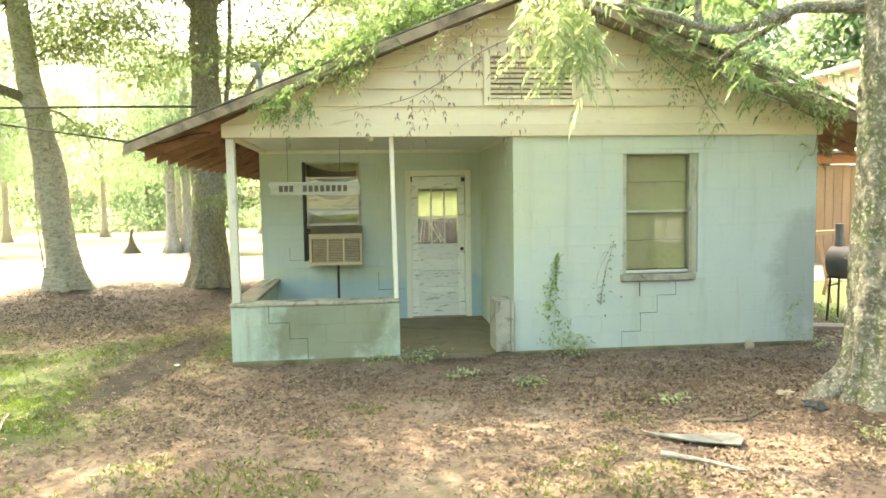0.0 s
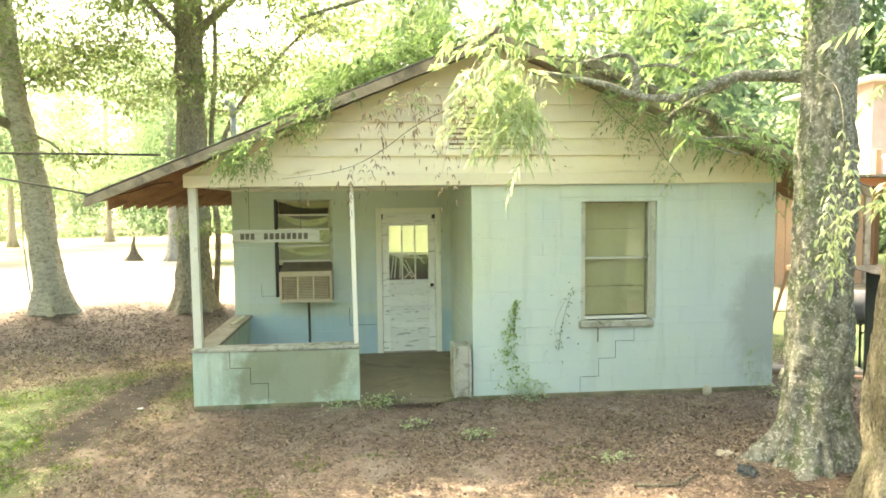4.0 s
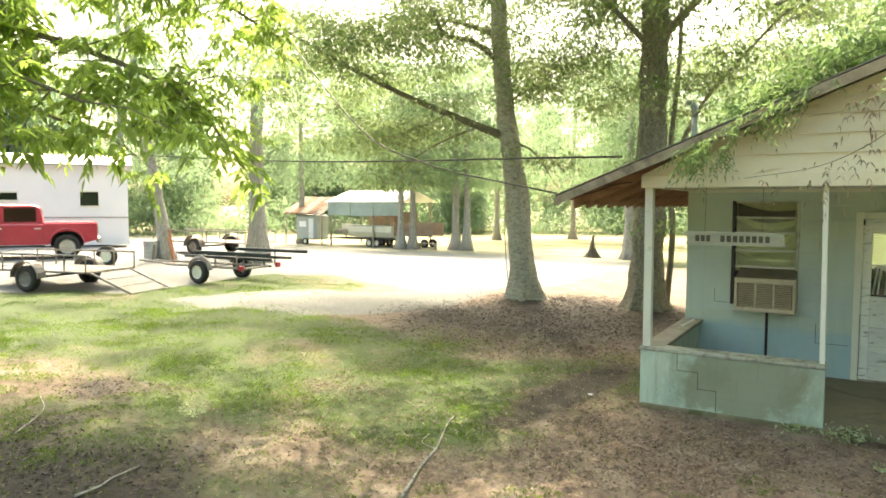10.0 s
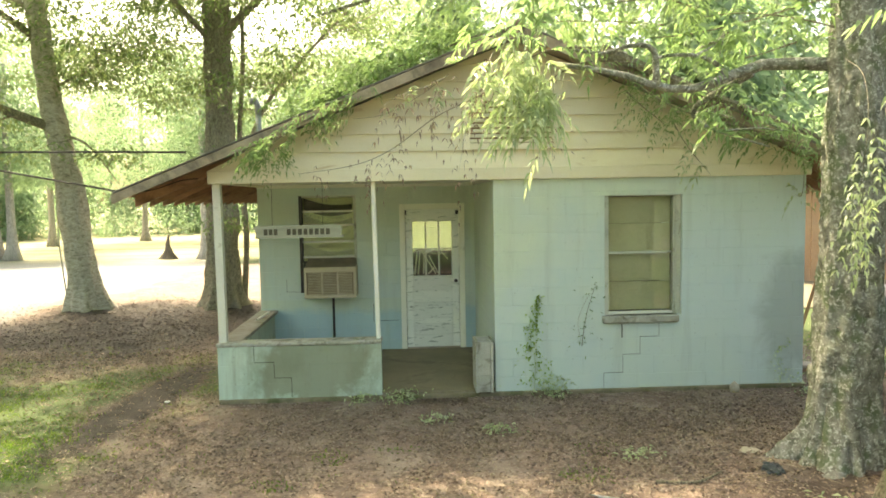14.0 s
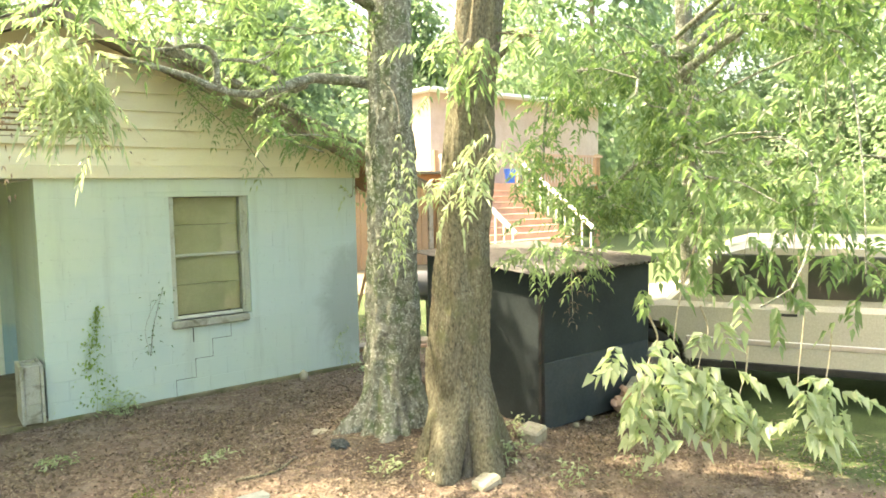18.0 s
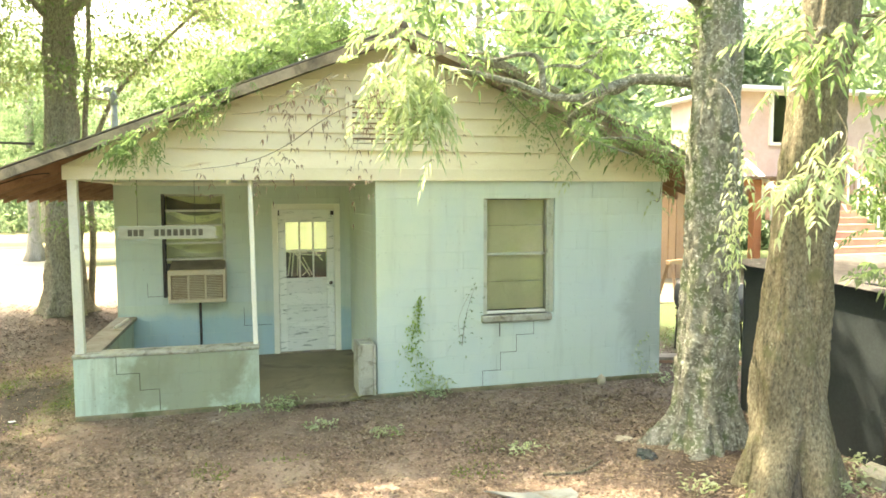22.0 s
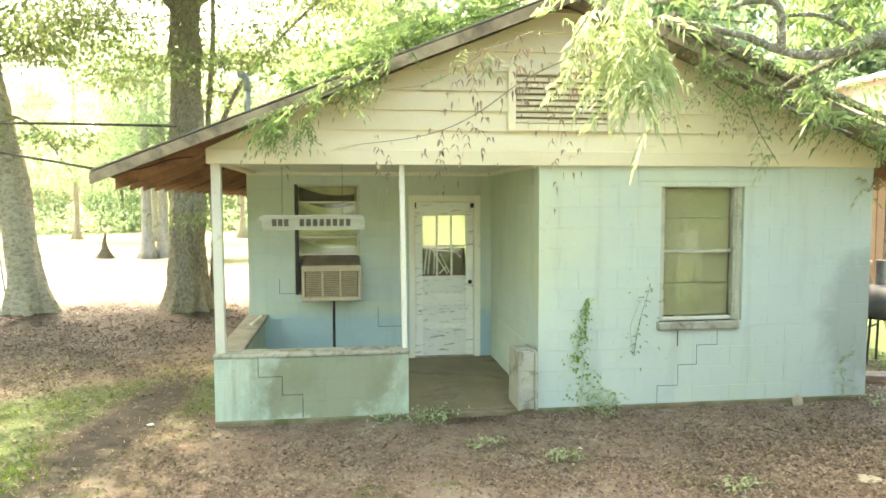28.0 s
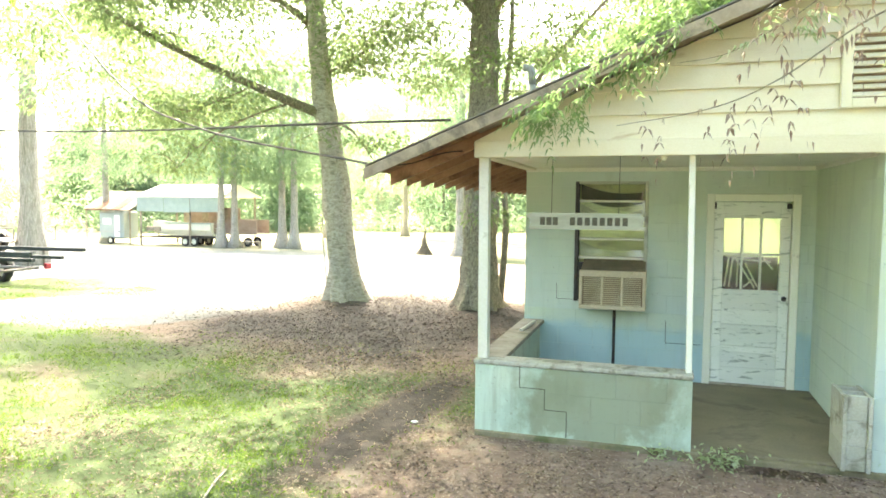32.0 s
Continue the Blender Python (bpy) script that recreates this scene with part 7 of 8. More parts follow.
tree("oak_tree", [(-1.77, 7.0, -0.1), (-1.78, 7.0, 1.2), (-1.76, 7.0, 3.0), (-1.72, 7.0, 5.0), (-1.7, 7.0, 12.0)], 0.36, 0.22, BARK_OAK,
     "straight dark-barked tree behind the porch with a climbing vine stem",
     limbs=[([(-1.42, 7.2, 0.0), (-1.32, 7.2, 1.5), (-1.40, 7.2, 3.4), (-1.26, 7.25, 5.5), (-1.3, 7.2, 8.0)], 0.07, 0.04, 10, 0.8),
            ([(-1.4, 7.2, 2.9), (-0.8, 7.0, 4.2), (0.1, 6.8, 5.2), (1.0, 6.5, 6.0)], 0.06, 0.02, 22, 1.0),
            ([(-1.7, 7.0, 5.6), (-0.2, 6.4, 6.6), (1.8, 5.6, 7.0)], 0.1, 0.03, 26, 1.1),
            ([(-1.7, 7.0, 5.4), (-2.6, 6.0, 6.4), (-3.4, 5.0, 6.6)], 0.08, 0.03, 16, 1.0)],
     leaf=LEAF_A, lobes=5, lobe_k=0.6, lobe_h=0.9, seed=6, sides=84, n=150, furrow=0.028, per=60, leaf_len=0.11, leaf_w=0.05, puff=0.66, flat=0.26,
     crowns=[((-0.5, 7.0, 7.8), (3.6, 3.0, 3.2), 400, 0.06), ((2.5, 9.8, 6.3), (4.6, 2.2, 2.6), 420, 0.0)])
# the tree whose boughs hang in from beyond the yard
tree("pecan_tree", [(-9.5, -6.6, -0.1), (-9.4, -6.5, 2.0), (-9.2, -6.4, 4.5), (-9.0, -6.3, 8.0)], 0.3, 0.16, BARK_BROWN, "broad pecan tree with low drooping boughs",
     limbs=[([(-9.3, -6.4, 3.6), (-7.6, -5.2, 4.0), (-6.2, -4.4, 3.9), (-5.0, -3.4, 3.3)], 0.08, 0.015, 38, 0.7),
            ([(-9.2, -6.4, 4.2), (-8.0, -4.4, 4.6), (-6.6, -3.0, 4.3), (-5.2, -2.0, 3.6), (-4.8, -1.6, 2.9)], 0.08, 0.012, 52, 0.7),
            ([(-9.2, -6.4, 4.6), (-7.2, -4.8, 5.2), (-5.8, -3.2, 5.2), (-4.6, -2.2, 4.6)], 0.08, 0.015, 28, 0.6),
            ([(-9.3, -6.4, 3.4), (-8.2, -4.8, 3.7), (-7.0, -3.4, 3.5), (-6.2, -2.4, 3.1)], 0.05, 0.012, 18, 0.5),
            ([(-9.2, -6.4, 5.0), (-7.4, -3.4, 5.8), (-6.4, -1.0, 5.4), (-5.8, 0.4, 4.8)], 0.08, 0.015, 22, 0.6)],
     leaf=LEAF_PECAN, seed=9, per=44, leaf_len=0.16, leaf_w=0.055, feathered=True, crowns=[((-9.4, -7.0, 8.0), (3.2, 3.0, 1.8), 90)])
# slim tree by the shed
tree("sapling_tree", [(9.0, -3.4, -0.05), (9.04, -3.35, 1.5), (9.0, -3.35, 3.0), (8.85, -3.35, 4.0), (8.8, -3.3, 6.5)], 0.115, 0.075, BARK_LICHEN, "slim lichen-grey tree beside the black shed",
     limbs=[([(8.7, -3.3, 3.6), (9.4, -3.9, 4.2), (10.2, -4.6, 4.3)], 0.05, 0.02, 12, 0.6),
            ([(8.88, -3.35, 3.95), (9.4, -3.45, 4.22), (10.2, -3.6, 4.3), (11.2, -3.8, 4.25)], 0.075, 0.04, 8, 0.6),
            ([(9.85, -3.5, 4.25), (9.65, -3.5, 3.85), (9.3, -3.45, 3.45)], 0.035, 0.015, 3, 0.4),
            ([(8.98, -3.35, 2.75), (8.6, -3.35, 2.9), (8.1, -3.35, 3.2)], 0.05, 0.012, 4, 0.4),
            ([(8.72, -3.3, 3.2), (8.1, -3.6, 3.6), (7.4, -3.9, 3.4), (6.9, -4.2, 3.0)], 0.04, 0.010, 10, 0.42),
            ([(8.7, -3.3, 2.6), (7.9, -4.0, 3.0), (7.2, -4.5, 2.7), (6.8, -4.9, 2.3)], 0.03, 0.008, 9, 0.40),
            ([(8.75, -3.3, 2.4), (8.4, -4.4, 2.7), (7.4, -5.4, 2.4), (6.6, -5.7, 1.7), (6.3, -5.6, 1.5)], 0.014, 0.005, 2, 0.25),
            ([(8.75, -3.3, 3.0), (8.6, -4.6, 3.4), (7.8, -5.4, 3.2), (7.2, -5.8, 2.4), (6.8, -6.0, 1.7)], 0.014, 0.005, 3, 0.3),
            ([(8.7, -3.3, 3.8), (8.2, -4.6, 4.2), (7.4, -5.4, 3.9), (6.9, -5.6, 3.2)], 0.03, 0.008, 13, 0.45),
            ([(8.75, -3.3, 3.4), (8.9, -4.2, 3.9), (9.0, -5.2, 4.0), (8.8, -6.2, 3.7)], 0.06, 0.02, 13, 0.5),
            ([(8.72, -3.3, 3.0), (8.1, -2.9, 3.5), (7.7, -2.5, 3.3), (7.6, -2.47, 2.4)], 0.04, 0.01, 17, 0.36),
            ([(8.72, -3.3, 2.4), (8.2, -3.3, 2.5), (7.9, -3.1, 2.2), (7.75, -3.0, 1.9)], 0.03, 0.008, 14, 0.28)],
     leaf=LEAF_DEEP, seed=12, per=55, leaf_len=0.085, leaf_w=0.03, feathered=True, lobe_k=0.3, crowns=[((8.6, -3.6, 6.2), (1.8, 1.8, 1.2), 6)])

# ---------- far woods ----------
def far_tree(seed, h, bark):
    rng = np.random.default_rng(seed)
    t = thing("background_tree", (0, 0, 0), "tall leafy tree of the wood around the clearing", "tree", "woodland trees")
    line = [(0, 0, -0.4), (0.1, 0, h * 0.3), (-0.1, 0.1, h * 0.6), (0, 0, h * 0.9)]
    part("trunk", tube(smooth_line(line, 12), taper(0.34, 0.08, 12), 10, None, 0.2, seed, 5, 1.6, 0.7), bark, t, "", True)
    k = 270
    zz = rng.uniform(0.06, 1.0, k)
    rr = h * 0.27 * np.sin(np.clip(zz, 0, 1) ** 0.8 * np.pi * 0.86 + 0.35) * rng.uniform(0.5, 1.0, k)
    a = rng.uniform(0, 2 * np.pi, k)
    C = np.stack([rr * np.cos(a), rr * np.sin(a), zz * h], 1)
    p, w = cluster_leaves(C, 1.6, 26, rng, 0.5)
    blades("crown", p, w, 0.5, 0.3, 0.3, LEAF_FAR, t, seed)
    return t

protos = [far_tree(21 + i, hh, bk) for i, (hh, bk) in enumerate(((15, BARK_PALE), (18, BARK_BROWN), (12, BARK_BROWN), (20, BARK_PALE)))]
rngw = random.Random(4)
spots = []
for ring, (r0, r1, cnt) in enumerate(((46, 56, 44), (58, 70, 50), (74, 90, 50))):
    for i in range(cnt):
        a = 2 * math.pi * (i + rngw.uniform(0.2, 0.8)) / cnt
        r = rngw.uniform(r0, r1)
        if math.cos(a) > 0.0 and math.sin(a) < 0.2:
            r = r * 0.9 + 42
        spots.append((2 + r * math.sin(a), -4 + r * math.cos(a)))
spots = [(x, y) for x, y in spots if not (y < -30 and abs(x - 2) < 26 and math.hypot(x - 2, y + 4) < 72)]
spots = [(x, y) for x, y in spots if not (-46 < x < -20 and 20 < y < 47)]
for s in ((30, 16), (17, 26), (12, 24), (-45, 2), (4, 32), (-52, 20)):
    spots.append(s)
for i, (x, y) in enumerate(spots):
    m = pose(x, y, float(lie(x, y)), 0, 0, rngw.uniform(0, 360)) @ Matrix.Scale(rngw.uniform(0.8, 1.15), 4)
    src = protos[i % 4]
    if i < 4:
        src.location, src.rotation_euler = m.translation, m.to_euler()
    else:
        c = copy_thing(src, m)
        c.scale = m.to_scale()


# undergrowth along the edge of the wood
def undergrowth():
    rng = np.random.default_rng(77)
    n = 4600
    a = rng.uniform(0, 2 * np.pi, n)
    r = rng.uniform(42, 54, n)
    r = np.where((np.cos(a) > 0.0) & (np.sin(a) < 0.25), r * 1.1 + 34, r)
    x, y = 2 + r * np.sin(a), -4 + r * np.cos(a)
    keep = ~((y < -28) & (np.abs(x - 2) < 26)) & ~((np.abs(x + 34) < 12) & (np.abs(y - 37) < 8.5)) & ~((np.abs(x + 39) < 11) & (np.abs(y - 16) < 4))
    x, y = x[keep], y[keep]
    hgt = 1.5 + 4.5 * rng.uniform(0, 1, len(x)) ** 2
    C = np.stack([x, y, lie(x, y) + rng.uniform(0.1, 1, len(x)) * hgt], 1)
    p, w = cluster_leaves(C, 1.7, 34, rng, 0.6)
    ob = blades("undergrowth", p, w, 0.34, 0.2, 0.3, LEAF_FAR, None, 77)
    tagged(ob, "dense green undergrowth along the edge of the wood", "bushes", "", "stuff")
undergrowth()

# vines and leaves on the roof edges
def rake_vine(name, pts, count, seed, lab, r=0.012, spread=0.10, leaf=LEAF_PALE, bark=BARK_BROWN, per=3, ll=0.075, lw=0.022, hang=(0, -0.3, -0.35), loose=(1, 0.7, 0.5), bare=0.0):
    rng = np.random.default_rng(seed)
    t = thing(name, pts[0], lab, "vine")
    q = smooth_line(pts, 30)
    part("stem", tube(q, taper(r, r * 0.3, 30), 7, None, 0.3, seed), bark, t)
    if count:
        f = rng.uniform(bare, 1, count) * 28.99
        B = np.array([tuple(q[int(k)].lerp(q[int(k) + 1], k - int(k))) for k in f]) + rng.normal(size=(count, 3)) * spread
        W2 = rng.normal(size=(count, 3)) * np.array(loose) + np.array(hang)
        p, w = pinnate(B, W2, rng.uniform(0.14, 0.28, count), rng, per)
        blades("leaves", p, w, ll, lw, 0.3, leaf, t, seed)
    return t
DROOP, STILL, ARCH = (-0.4, -0.2, -0.45), (0.6, 0.5, 0.35), (-0.35, -0.2, -0.05)
# the tuft that spills over the gable edge, and the growth lying on the roof behind it
rake_vine("roof_vine", [(1.75, -0.45, 3.40), (1.35, -0.52, 3.16), (0.98, -0.58, 2.95), (0.76, -0.60, 2.78), (0.62, -0.60, 2.70)], 125, 61, "leafy green vine spilling over the gable edge", spread=0.07, ll=0.06, lw=0.018, leaf=LEAF_B, hang=(-0.55, -0.2, -0.35), loose=STILL, per=4)
rake_vine("roof_vine", [(3.2, 0.3, 4.16), (2.4, 0.3, 3.86), (1.7, 0.3, 3.58), (1.1, 0.4, 3.32)], 260, 62, "leafy vine lying along the roof edge", spread=0.11, ll=0.09, lw=0.026, leaf=LEAF_B, hang=(-0.4, -0.1, 0.25), loose=STILL, per=4)
rake_vine("roof_vine", [(3.0, 1.2, 4.2), (2.1, 1.4, 3.9), (1.3, 1.6, 3.6), (0.6, 1.8, 3.2)], 240, 60, "leafy vine matted over the roof", spread=0.2, ll=0.1, lw=0.03, leaf=LEAF_B, hang=(-0.4, -0.1, 0.25), loose=STILL, per=4)
rake_vine("roof_vine", [(2.6, -0.5, 3.50), (2.3, -0.55, 3.28), (1.95, -0.55, 3.10), (1.62, -0.55, 3.05)], 9, 63, "thin vine hanging across the gable", 0.005, 0.03, per=4)
rake_vine("roof_vine", [(4.2, -0.48, 3.74), (4.9, -0.5, 3.44), (5.6, -0.52, 3.16), (6.4, -0.55, 2.84), (7.2, -0.5, 2.50)], 100, 64, "thick old vine smothering the roof edge", 0.075, 0.11, leaf=LEAF_B)
rake_vine("roof_vine", [(4.5, -0.55, 3.40), (5.0, -0.6, 3.10), (5.7, -0.62, 2.90), (6.5, -0.6, 2.66)], 130, 59, "leafy shoots hanging under the roof edge", 0.012, 0.07, leaf=LEAF_B, hang=ARCH, loose=STILL, per=4, ll=0.048, lw=0.016)
rake_vine("roof_vine", [(4.45, -0.55, 3.30), (4.62, -0.6, 3.12), (4.74, -0.62, 3.02), (4.84, -0.6, 2.94)], 16, 58, "leafy tuft hanging before the gable boards", 0.01, 0.06, leaf=LEAF_B, hang=DROOP, loose=STILL, per=4, ll=0.05, lw=0.017)
rake_vine("roof_vine", [(4.95, -0.5, 3.0), (5.15, -0.4, 2.75), (5.35, -0.3, 2.56), (5.5, -0.2, 2.44)], 8, 57, "thin bare shoot across the gable boards", 0.006, 0.04)
rake_vine("roof_vine", [(6.3, -0.5, 2.8), (6.5, -0.3, 2.5), (6.6, -0.1, 2.2), (6.55, -0.05, 2.2)], 14, 65, "vine trailing down the wall corner", 0.006, 0.06)
rake_vine("dead_branch", [(2.75, -2.3, 3.02), (2.4, -2.3, 2.86), (2.05, -2.25, 2.62), (1.75, -2.2, 2.50), (1.3, -2.1, 2.44)], 30, 66, "dead drooping branch with curled brown leaves", 0.006, 0.045, DEADLEAF, BARK_BROWN, 2, 0.045, 0.013, (0, 0, -0.9), (0.2, 0.2, 0.2))
rake_vine("dead_branch", [(2.85, -2.3, 3.35), (2.72, -2.35, 3.10), (2.62, -2.35, 2.75), (2.56, -2.35, 2.42)], 24, 67, "dead vine strand with withered tips", 0.004, 0.06, DEADLEAF, BARK_PALE, 2, 0.045, 0.013, (0, 0, -0.9), (0.2, 0.2, 0.2))
rake_vine("dead_branch", [(2.5, -2.0, 3.22), (2.3, -2.05, 3.12), (2.1, -2.1, 3.05), (1.95, -2.1, 2.95)], 20, 56, "withered brown twig before the gable", 0.004, 0.05, DEADLEAF, BARK_PALE, 2, 0.06, 0.017, (0, 0, -0.9), (0.2, 0.2, 0.2))
rake_vine("dead_branch", [(6.95, -3.47, 1.60), (6.93, -3.48, 1.45), (6.94, -3.48, 1.25), (6.96, -3.47, 1.08)], 12, 68, "dry moss strand hanging from the shed eave", 0.008, 0.02, DEADLEAF, BARK_PALE, 2, 0.05, 0.01)
rake_vine("dead_branch", [(3.3, -2.3, 3.2), (3.32, -2.3, 2.95), (3.3, -2.3, 2.7), (3.31, -2.3, 2.5)], 10, 69, "pale dry strand hanging from the bough", 0.004, 0.015, DEADLEAF, BARK_PALE, 2, 0.04, 0.008)
rake_vine("wall_vine", [(4.10, -0.03, 0.52), (4.13, -0.035, 0.75), (4.18, -0.035, 0.98), (4.26, -0.03, 1.22)], 16, 50, "dry wisp of vine on the painted wall", 0.004, 0.02, LEAF_DEEP, BARK_BROWN, 1, 0.035, 0.018, (0, -0.2, 0.2), (0.3, 0.1, 0.4))
# the sunlit spray in front of the gable and the tufts between the trunks
def spray(pts, count, seed, lab, spread=0.16, r=0.008, ll=0.115, lw=0.027, leaf=LEAF_B, hang=DROOP, bare=0.0, bark=BARK_BROWN):
    return rake_vine("leafy_bough", pts, count, seed, lab, r, spread, leaf, bark, 5, ll, lw, hang, STILL, bare)
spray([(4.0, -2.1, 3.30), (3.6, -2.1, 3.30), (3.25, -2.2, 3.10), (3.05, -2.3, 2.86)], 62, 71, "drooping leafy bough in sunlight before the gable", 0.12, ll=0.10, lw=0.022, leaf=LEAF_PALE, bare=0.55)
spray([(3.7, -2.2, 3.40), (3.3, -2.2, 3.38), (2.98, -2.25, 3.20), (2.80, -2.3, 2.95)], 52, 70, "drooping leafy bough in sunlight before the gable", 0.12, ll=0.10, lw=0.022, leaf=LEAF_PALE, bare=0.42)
spray([(4.3, -2.0, 3.62), (3.8, -1.9, 3.68), (3.2, -1.9, 3.66), (2.6, -2.0, 3.50)], 34, 72, "leafy bough spreading over the gable", 0.12, ll=0.095, lw=0.022, hang=ARCH)
spray([(4.6, -2.1, 3.70), (4.2, -2.3, 3.74), (3.7, -2.4, 3.68), (3.2, -2.4, 3.56)], 24, 73, "leafy bough spreading over the gable", 0.12, ll=0.095, lw=0.022, hang=ARCH)
spray([(5.5, -2.4, 3.50), (5.2, -2.3, 3.6), (4.8, -2.2, 3.66), (4.4, -2.1, 3.62)], 30, 55, "leafy bough above the bare limb", 0.12, ll=0.09, lw=0.022, hang=(-0.1, -0.1, 0.3))
spray([(5.5, -2.3, 3.75), (4.9, -2.0, 3.62), (4.4, -1.9, 3.55), (3.9, -1.9, 3.55)], 42, 54, "leafy bough above the bare limb", 0.10, ll=0.075, lw=0.02, hang=(-0.2, -0.1, 0.2))
spray([(5.5, -1.9, 3.5), (5.2, -1.7, 3.42), (4.9, -1.6, 3.40), (4.6, -1.6, 3.46)], 34, 53, "leafy bough behind the bare limb", 0.10, ll=0.07, lw=0.018, hang=(-0.2, -0.1, 0.1))
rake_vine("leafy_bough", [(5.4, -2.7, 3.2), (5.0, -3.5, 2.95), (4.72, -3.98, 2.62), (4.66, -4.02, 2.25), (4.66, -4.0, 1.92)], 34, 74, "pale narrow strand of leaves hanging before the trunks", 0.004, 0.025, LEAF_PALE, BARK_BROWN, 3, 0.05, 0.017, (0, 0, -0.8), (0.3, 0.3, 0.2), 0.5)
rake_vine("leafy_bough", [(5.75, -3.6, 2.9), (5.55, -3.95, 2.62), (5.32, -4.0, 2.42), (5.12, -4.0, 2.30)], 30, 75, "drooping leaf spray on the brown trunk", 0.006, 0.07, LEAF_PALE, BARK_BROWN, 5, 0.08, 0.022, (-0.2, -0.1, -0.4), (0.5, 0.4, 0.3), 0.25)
spray([(6.0, -3.6, 3.5), (5.75, -4.0, 3.4), (5.4, -4.05, 3.2), (5.2, -4.05, 2.95)], 16, 76, "drooping leaf spray on the brown trunk", 0.12, ll=0.10, lw=0.024)
spray([(7.2, -3.6, 1.62), (6.6, -3.8, 1.72), (6.0, -4.0, 1.78), (5.75, -4.05, 1.76)], 46, 77, "low leafy shoot over the shed roof", 0.07, ll=0.07, lw=0.022, hang=(-0.3, -0.2, -0.1))
# sun on these low boughs comes partly from their paled leaf colour
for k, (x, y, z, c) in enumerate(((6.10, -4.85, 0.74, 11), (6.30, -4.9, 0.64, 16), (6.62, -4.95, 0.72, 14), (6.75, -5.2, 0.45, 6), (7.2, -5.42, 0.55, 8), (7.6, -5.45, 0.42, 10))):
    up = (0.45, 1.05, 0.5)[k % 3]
    spray([(x + 0.38 + 0.3 * up * (k % 2), y + 0.2, z + 0.1 + up), (x + 0.46, y + 0.18, z + 0.1 + 0.6 * up), (x + 0.26, y + 0.12, z + 0.22), (x, y, z)], c, 80 + k, "drooping bough of broad green leaves, paled for the sun", 0.12, 0.009, 0.13, 0.066, LEAF_PALE, (-0.3, -0.2, -0.4), 0.55, STRAW)
for k, (x, y, z, c) in enumerate(((6.5, -4.8, 2.25, 12), (7.0, -5.45, 2.1, 14), (7.3, -5.5, 2.6, 12), (7.1, -5.6, 1.5, 9), (6.75, -4.8, 1.5, 15), (7.5, -5.2, 1.32, 14), (8.0, -5.4, 1.5, 12), (7.15, -4.6, 1.6, 16), (7.7, -4.7, 1.5, 16), (7.35, -4.2, 1.35, 14))):
    spray([(x + 1.5, y + 0.7, z + 0.9), (x + 0.8, y + 0.35, z + 0.7), (x + 0.25, y + 0.1, z + 0.3), (x, y, z)], c, 90 + k, "drooping bough of broad green leaves", 0.17, 0.006, 0.105, 0.048, LEAF_B, (-0.3, -0.2, -0.5))

# ---------- grass and litter ----------
def scatter(n, x0, x1, y0, y1, rng):
    return rng.uniform(x0, x1, n), rng.uniform(y0, y1, n)

def clumpy(x, y, s, seed):
    """Soft blotches between 0 and 1."""
    return 0.5 + 0.5 * np.sin(x * s * 1.7 + 1.3 * np.sin(y * s * 1.1 + seed)) * np.sin(y * s * 1.9 + 1.7 * np.sin(x * s * 0.8 + seed * 2))

def free_of_house(x, y):
    return ~((x > -0.05) & (x < 6.75) & (y > -0.05) & (y < DEPTH + 0.3))

def grass():
    rng = np.random.default_rng(90)
    x, y = scatter(1400000, -17, 8.6, -7.2, 10, rng)
    thin = np.where((x < 3.5) & (y < 4.5) & (x > -11), 1.0, 0.45)
    lot, turf = cover(x, y)
    d = turf * (0.10 + 0.95 * clumpy(x, y, 1.1, 2.0) ** 1.6) * (0.12 + 0.9 * clumpy(x, y, 3.1, 5.0) ** 1.5) * (1 - lot)
    d = d + 0.30 * (clumpy(x, y, 2.9, 1.0) * clumpy(x, y, 0.9, 4.0) > 0.38) * (y < -1.6) * (x < 4)
    keep = (rng.uniform(0, 1, len(x)) < d * thin) & free_of_house(x, y)
    x, y = x[keep], y[keep]
    p = np.stack([x, y, lie(x, y) - 0.005], 1)
    w = rng.normal(size=p.shape) * 0.5 + np.array([0, 0, 1.0])
    ob = blades("grass", p, w, 0.055, 0.0085, 0.25, GRASS, None, 90)
    tagged(ob, "thin patchy lawn grass", "grass", "", "stuff")

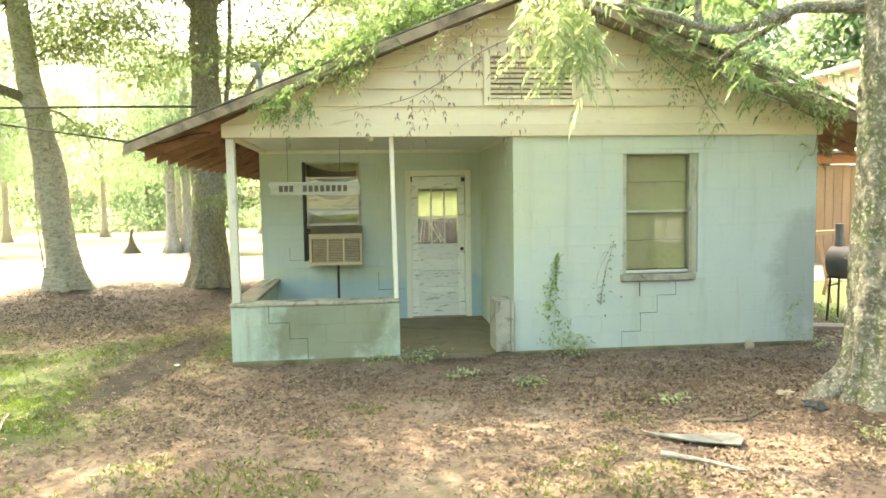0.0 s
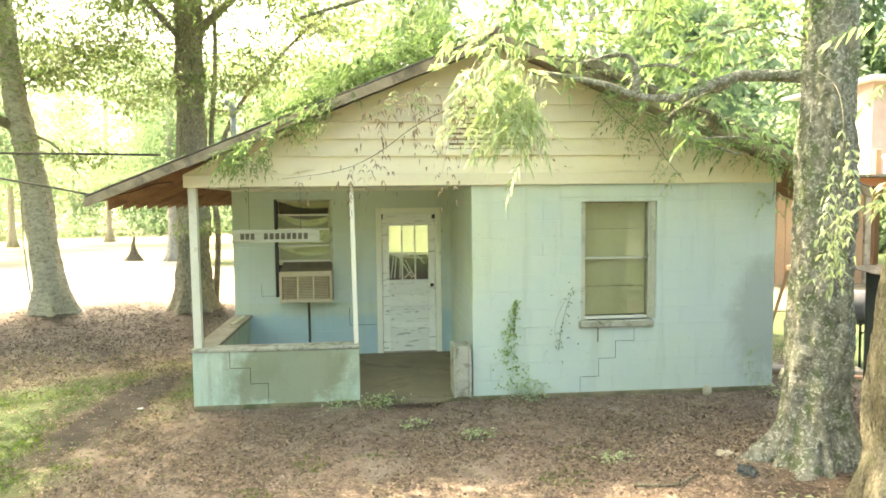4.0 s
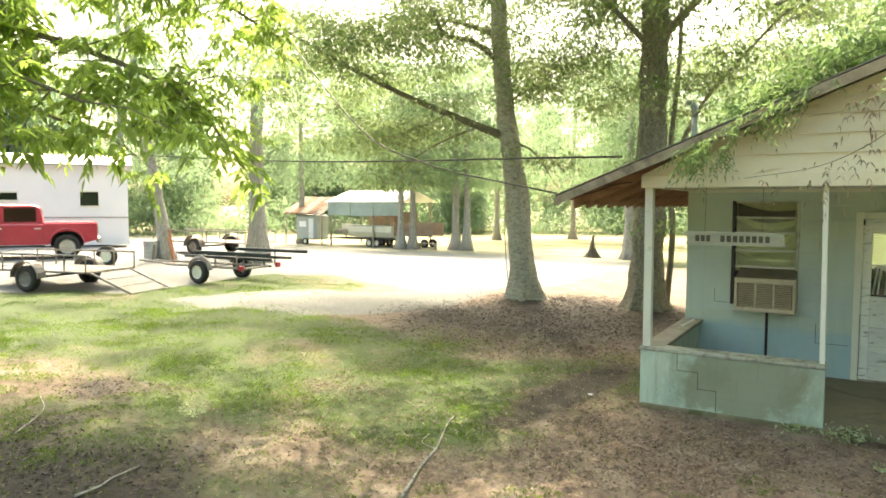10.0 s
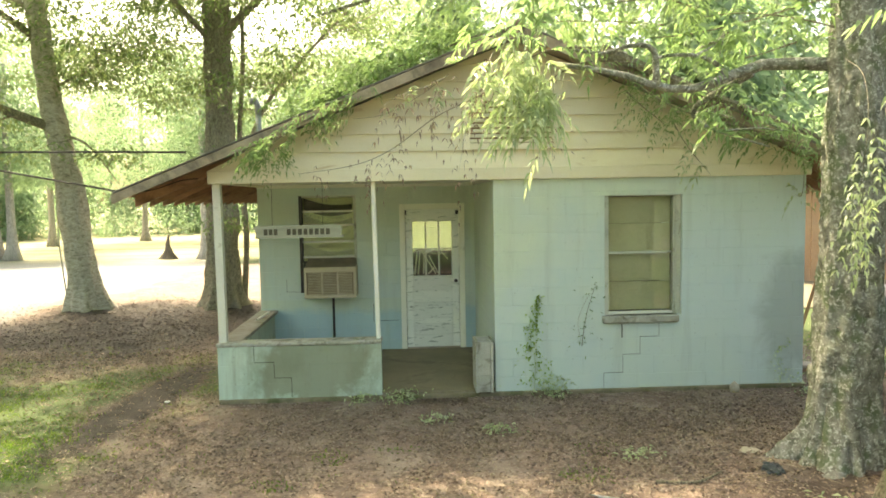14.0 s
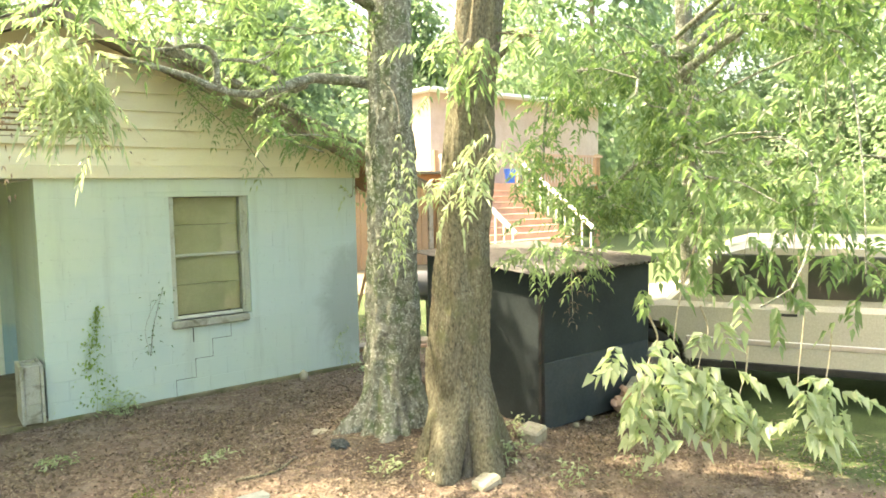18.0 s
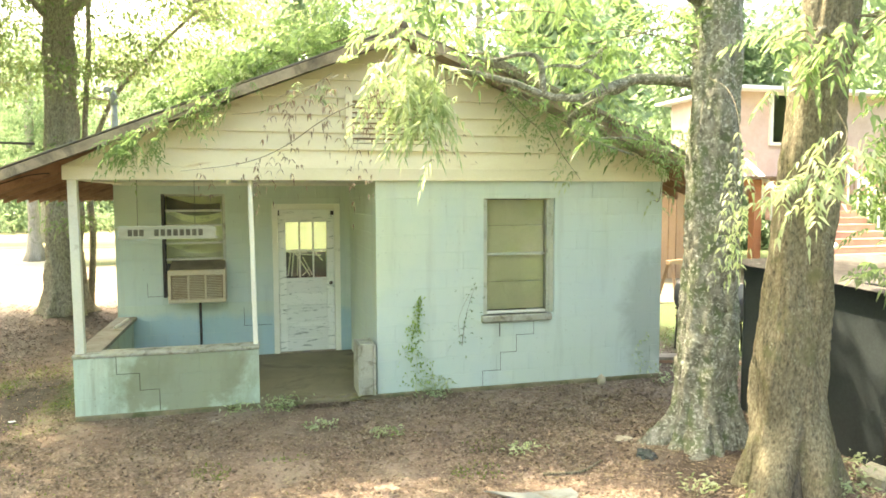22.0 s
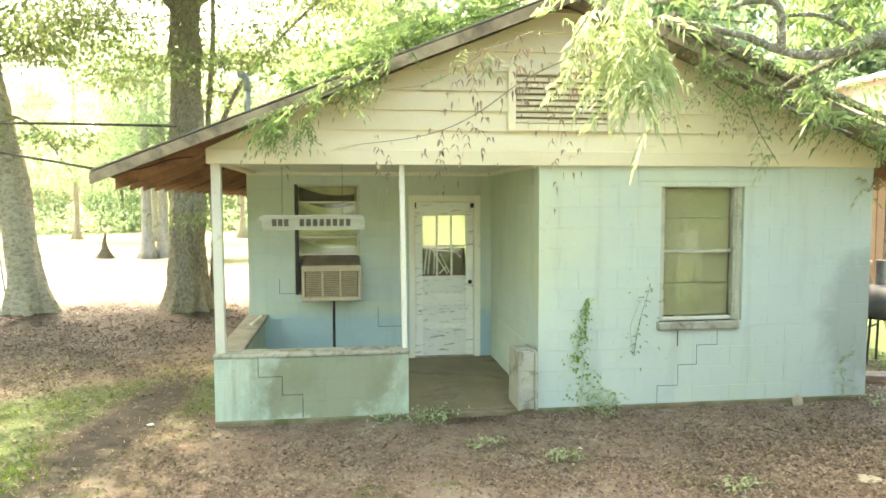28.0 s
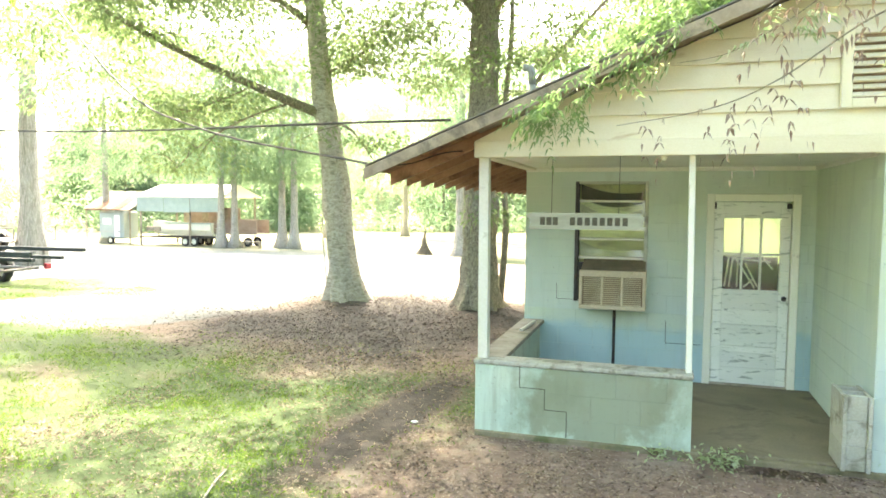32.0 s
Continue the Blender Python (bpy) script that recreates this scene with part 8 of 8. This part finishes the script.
def litter():
    rng = np.random.default_rng(91)
    x, y = scatter(900000, -4, 9, -6.6, 3, rng)
    lot, turf = cover(x, y)
    near = np.exp(-((x - 5.4) ** 2 + (y + 2.8) ** 2) / 5) + np.exp(-((x + 2.6) ** 2 + (y - 5.5) ** 2) / 14) + 0.30 * np.exp(-((y + 1.2) / 1.5) ** 2) + 0.8 * np.exp(-((x - 6.8) ** 2 + (y + 4.2) ** 2) / 3) + 0.09 + 0.13 * smooth01((y + 4.6) / 2)
    d = near * (0.15 + 0.85 * clumpy(x, y, 1.7, 3.0)) * (0.35 + 0.65 * clumpy(x, y, 5.3, 1.0)) * (1 - 0.9 * turf) * (1 - lot) * (1 - 0.95 * damp(x, y))
    keep = (rng.uniform(0, 1, len(x)) < d * 0.9) & free_of_house(x, y)
    x, y = x[keep], y[keep]
    p = np.stack([x, y, lie(x, y) + rng.uniform(0.001, 0.010, len(x))], 1)
    w = rng.normal(size=p.shape) * np.array([1, 1, 0.35])
    ob = blades("leaf_litter", p, w, 0.04, 0.015, 0.05, LITTER, None, 91)
    tagged(ob, "dry brown fallen leaves", "leaf litter", "", "stuff")
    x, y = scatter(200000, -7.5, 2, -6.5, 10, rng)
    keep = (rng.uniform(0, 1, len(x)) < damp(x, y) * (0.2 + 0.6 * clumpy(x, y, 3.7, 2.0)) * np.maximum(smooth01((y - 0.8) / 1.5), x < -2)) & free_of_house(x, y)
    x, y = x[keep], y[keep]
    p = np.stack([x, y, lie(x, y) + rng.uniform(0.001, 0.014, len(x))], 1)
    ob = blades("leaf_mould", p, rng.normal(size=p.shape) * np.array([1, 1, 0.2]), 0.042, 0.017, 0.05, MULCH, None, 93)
    tagged(ob, "dark damp fallen leaves under the trees", "leaf litter", "", "stuff")
    x, y = scatter(34000, -6, 9, -6.5, 8, rng)
    lot, turf = cover(x, y)
    near = 0.25 + np.exp(-((x - 4.6) ** 2 + (y + 2.4) ** 2) / 5) + 2.0 * np.exp(-(x - 5.5) ** 2 / 0.9 - (y + 0.75) ** 2 / 0.25) + 0.8 * np.exp(-((x + 5.0) ** 2 + (y + 4.2) ** 2) / 1.2)
    keep = (rng.uniform(0, 1, len(x)) < near * (0.2 + 0.8 * clumpy(x, y, 2.3, 6.0)) * (1 - lot)) & free_of_house(x, y)
    x, y = x[keep], y[keep]
    p = np.stack([x, y, lie(x, y) + rng.uniform(0.002, 0.016, len(x))], 1)
    ob = blades("dry_straw", p, rng.normal(size=p.shape) * np.array([1, 1, 0.12]), 0.10, 0.006, 0.05, STRAW, None, 94)
    tagged(ob, "pale dry straw and twigs on the ground", "straw", "", "stuff")

def weeds():
    rng = np.random.default_rng(92)
    spots = ((2.1, -0.12, 0.14), (2.0, -0.2, 0.10), (3.75, -0.12, 0.22), (3.68, -0.10, 0.26), (3.82, -0.14, 0.16), (6.6, -0.3, 0.2), (6.9, -0.5, 0.2), (6.2, -3.5, 0.22), (8.0, -3.6, 0.25), (5.9, -3.75, 0.16), (1.6, -0.1, 0.08),
             (2.6, -4.6, 0.2), (1.2, -4.7, 0.14), (6.0, -4.3, 0.2), (6.6, -4.5, 0.18), (5.0, -3.3, 0.08), (5.3, -3.6, 0.1), (7.7, -3.6, 0.3), (2.4, -0.9, 0.08), (3.0, -1.3, 0.08), (4.1, -2.0, 0.06), (-4.0, -2.9, 0.12), (1.0, -3.9, 0.1), (2.0, -4.2, 0.1), (7.2, 0.9, 0.3), (8.0, 0.7, 0.3))
    P, D = [], []
    for x, y, h in spots:
        k = 60
        q = np.stack([x + rng.normal(0, 0.09, k), y + rng.normal(0, 0.06, k), np.full(k, float(lie(x, y))) + rng.uniform(0, h, k)], 1)
        P.append(q)
        D.append(rng.normal(size=(k, 3)) * np.array([1, 1, 0.6]) + np.array([0, 0, 0.5]))
    ob = blades("weeds", np.concatenate(P), np.concatenate(D), 0.06, 0.022, 0.2, LEAF_PALE, None, 92)
    tagged(ob, "small green weeds along the wall foot", "weeds", "", "stuff")
grass()
litter()
weeds()

# ---------- laying the wall blocks ----------
for job in block_jobs:
    lay_blocks(*job)
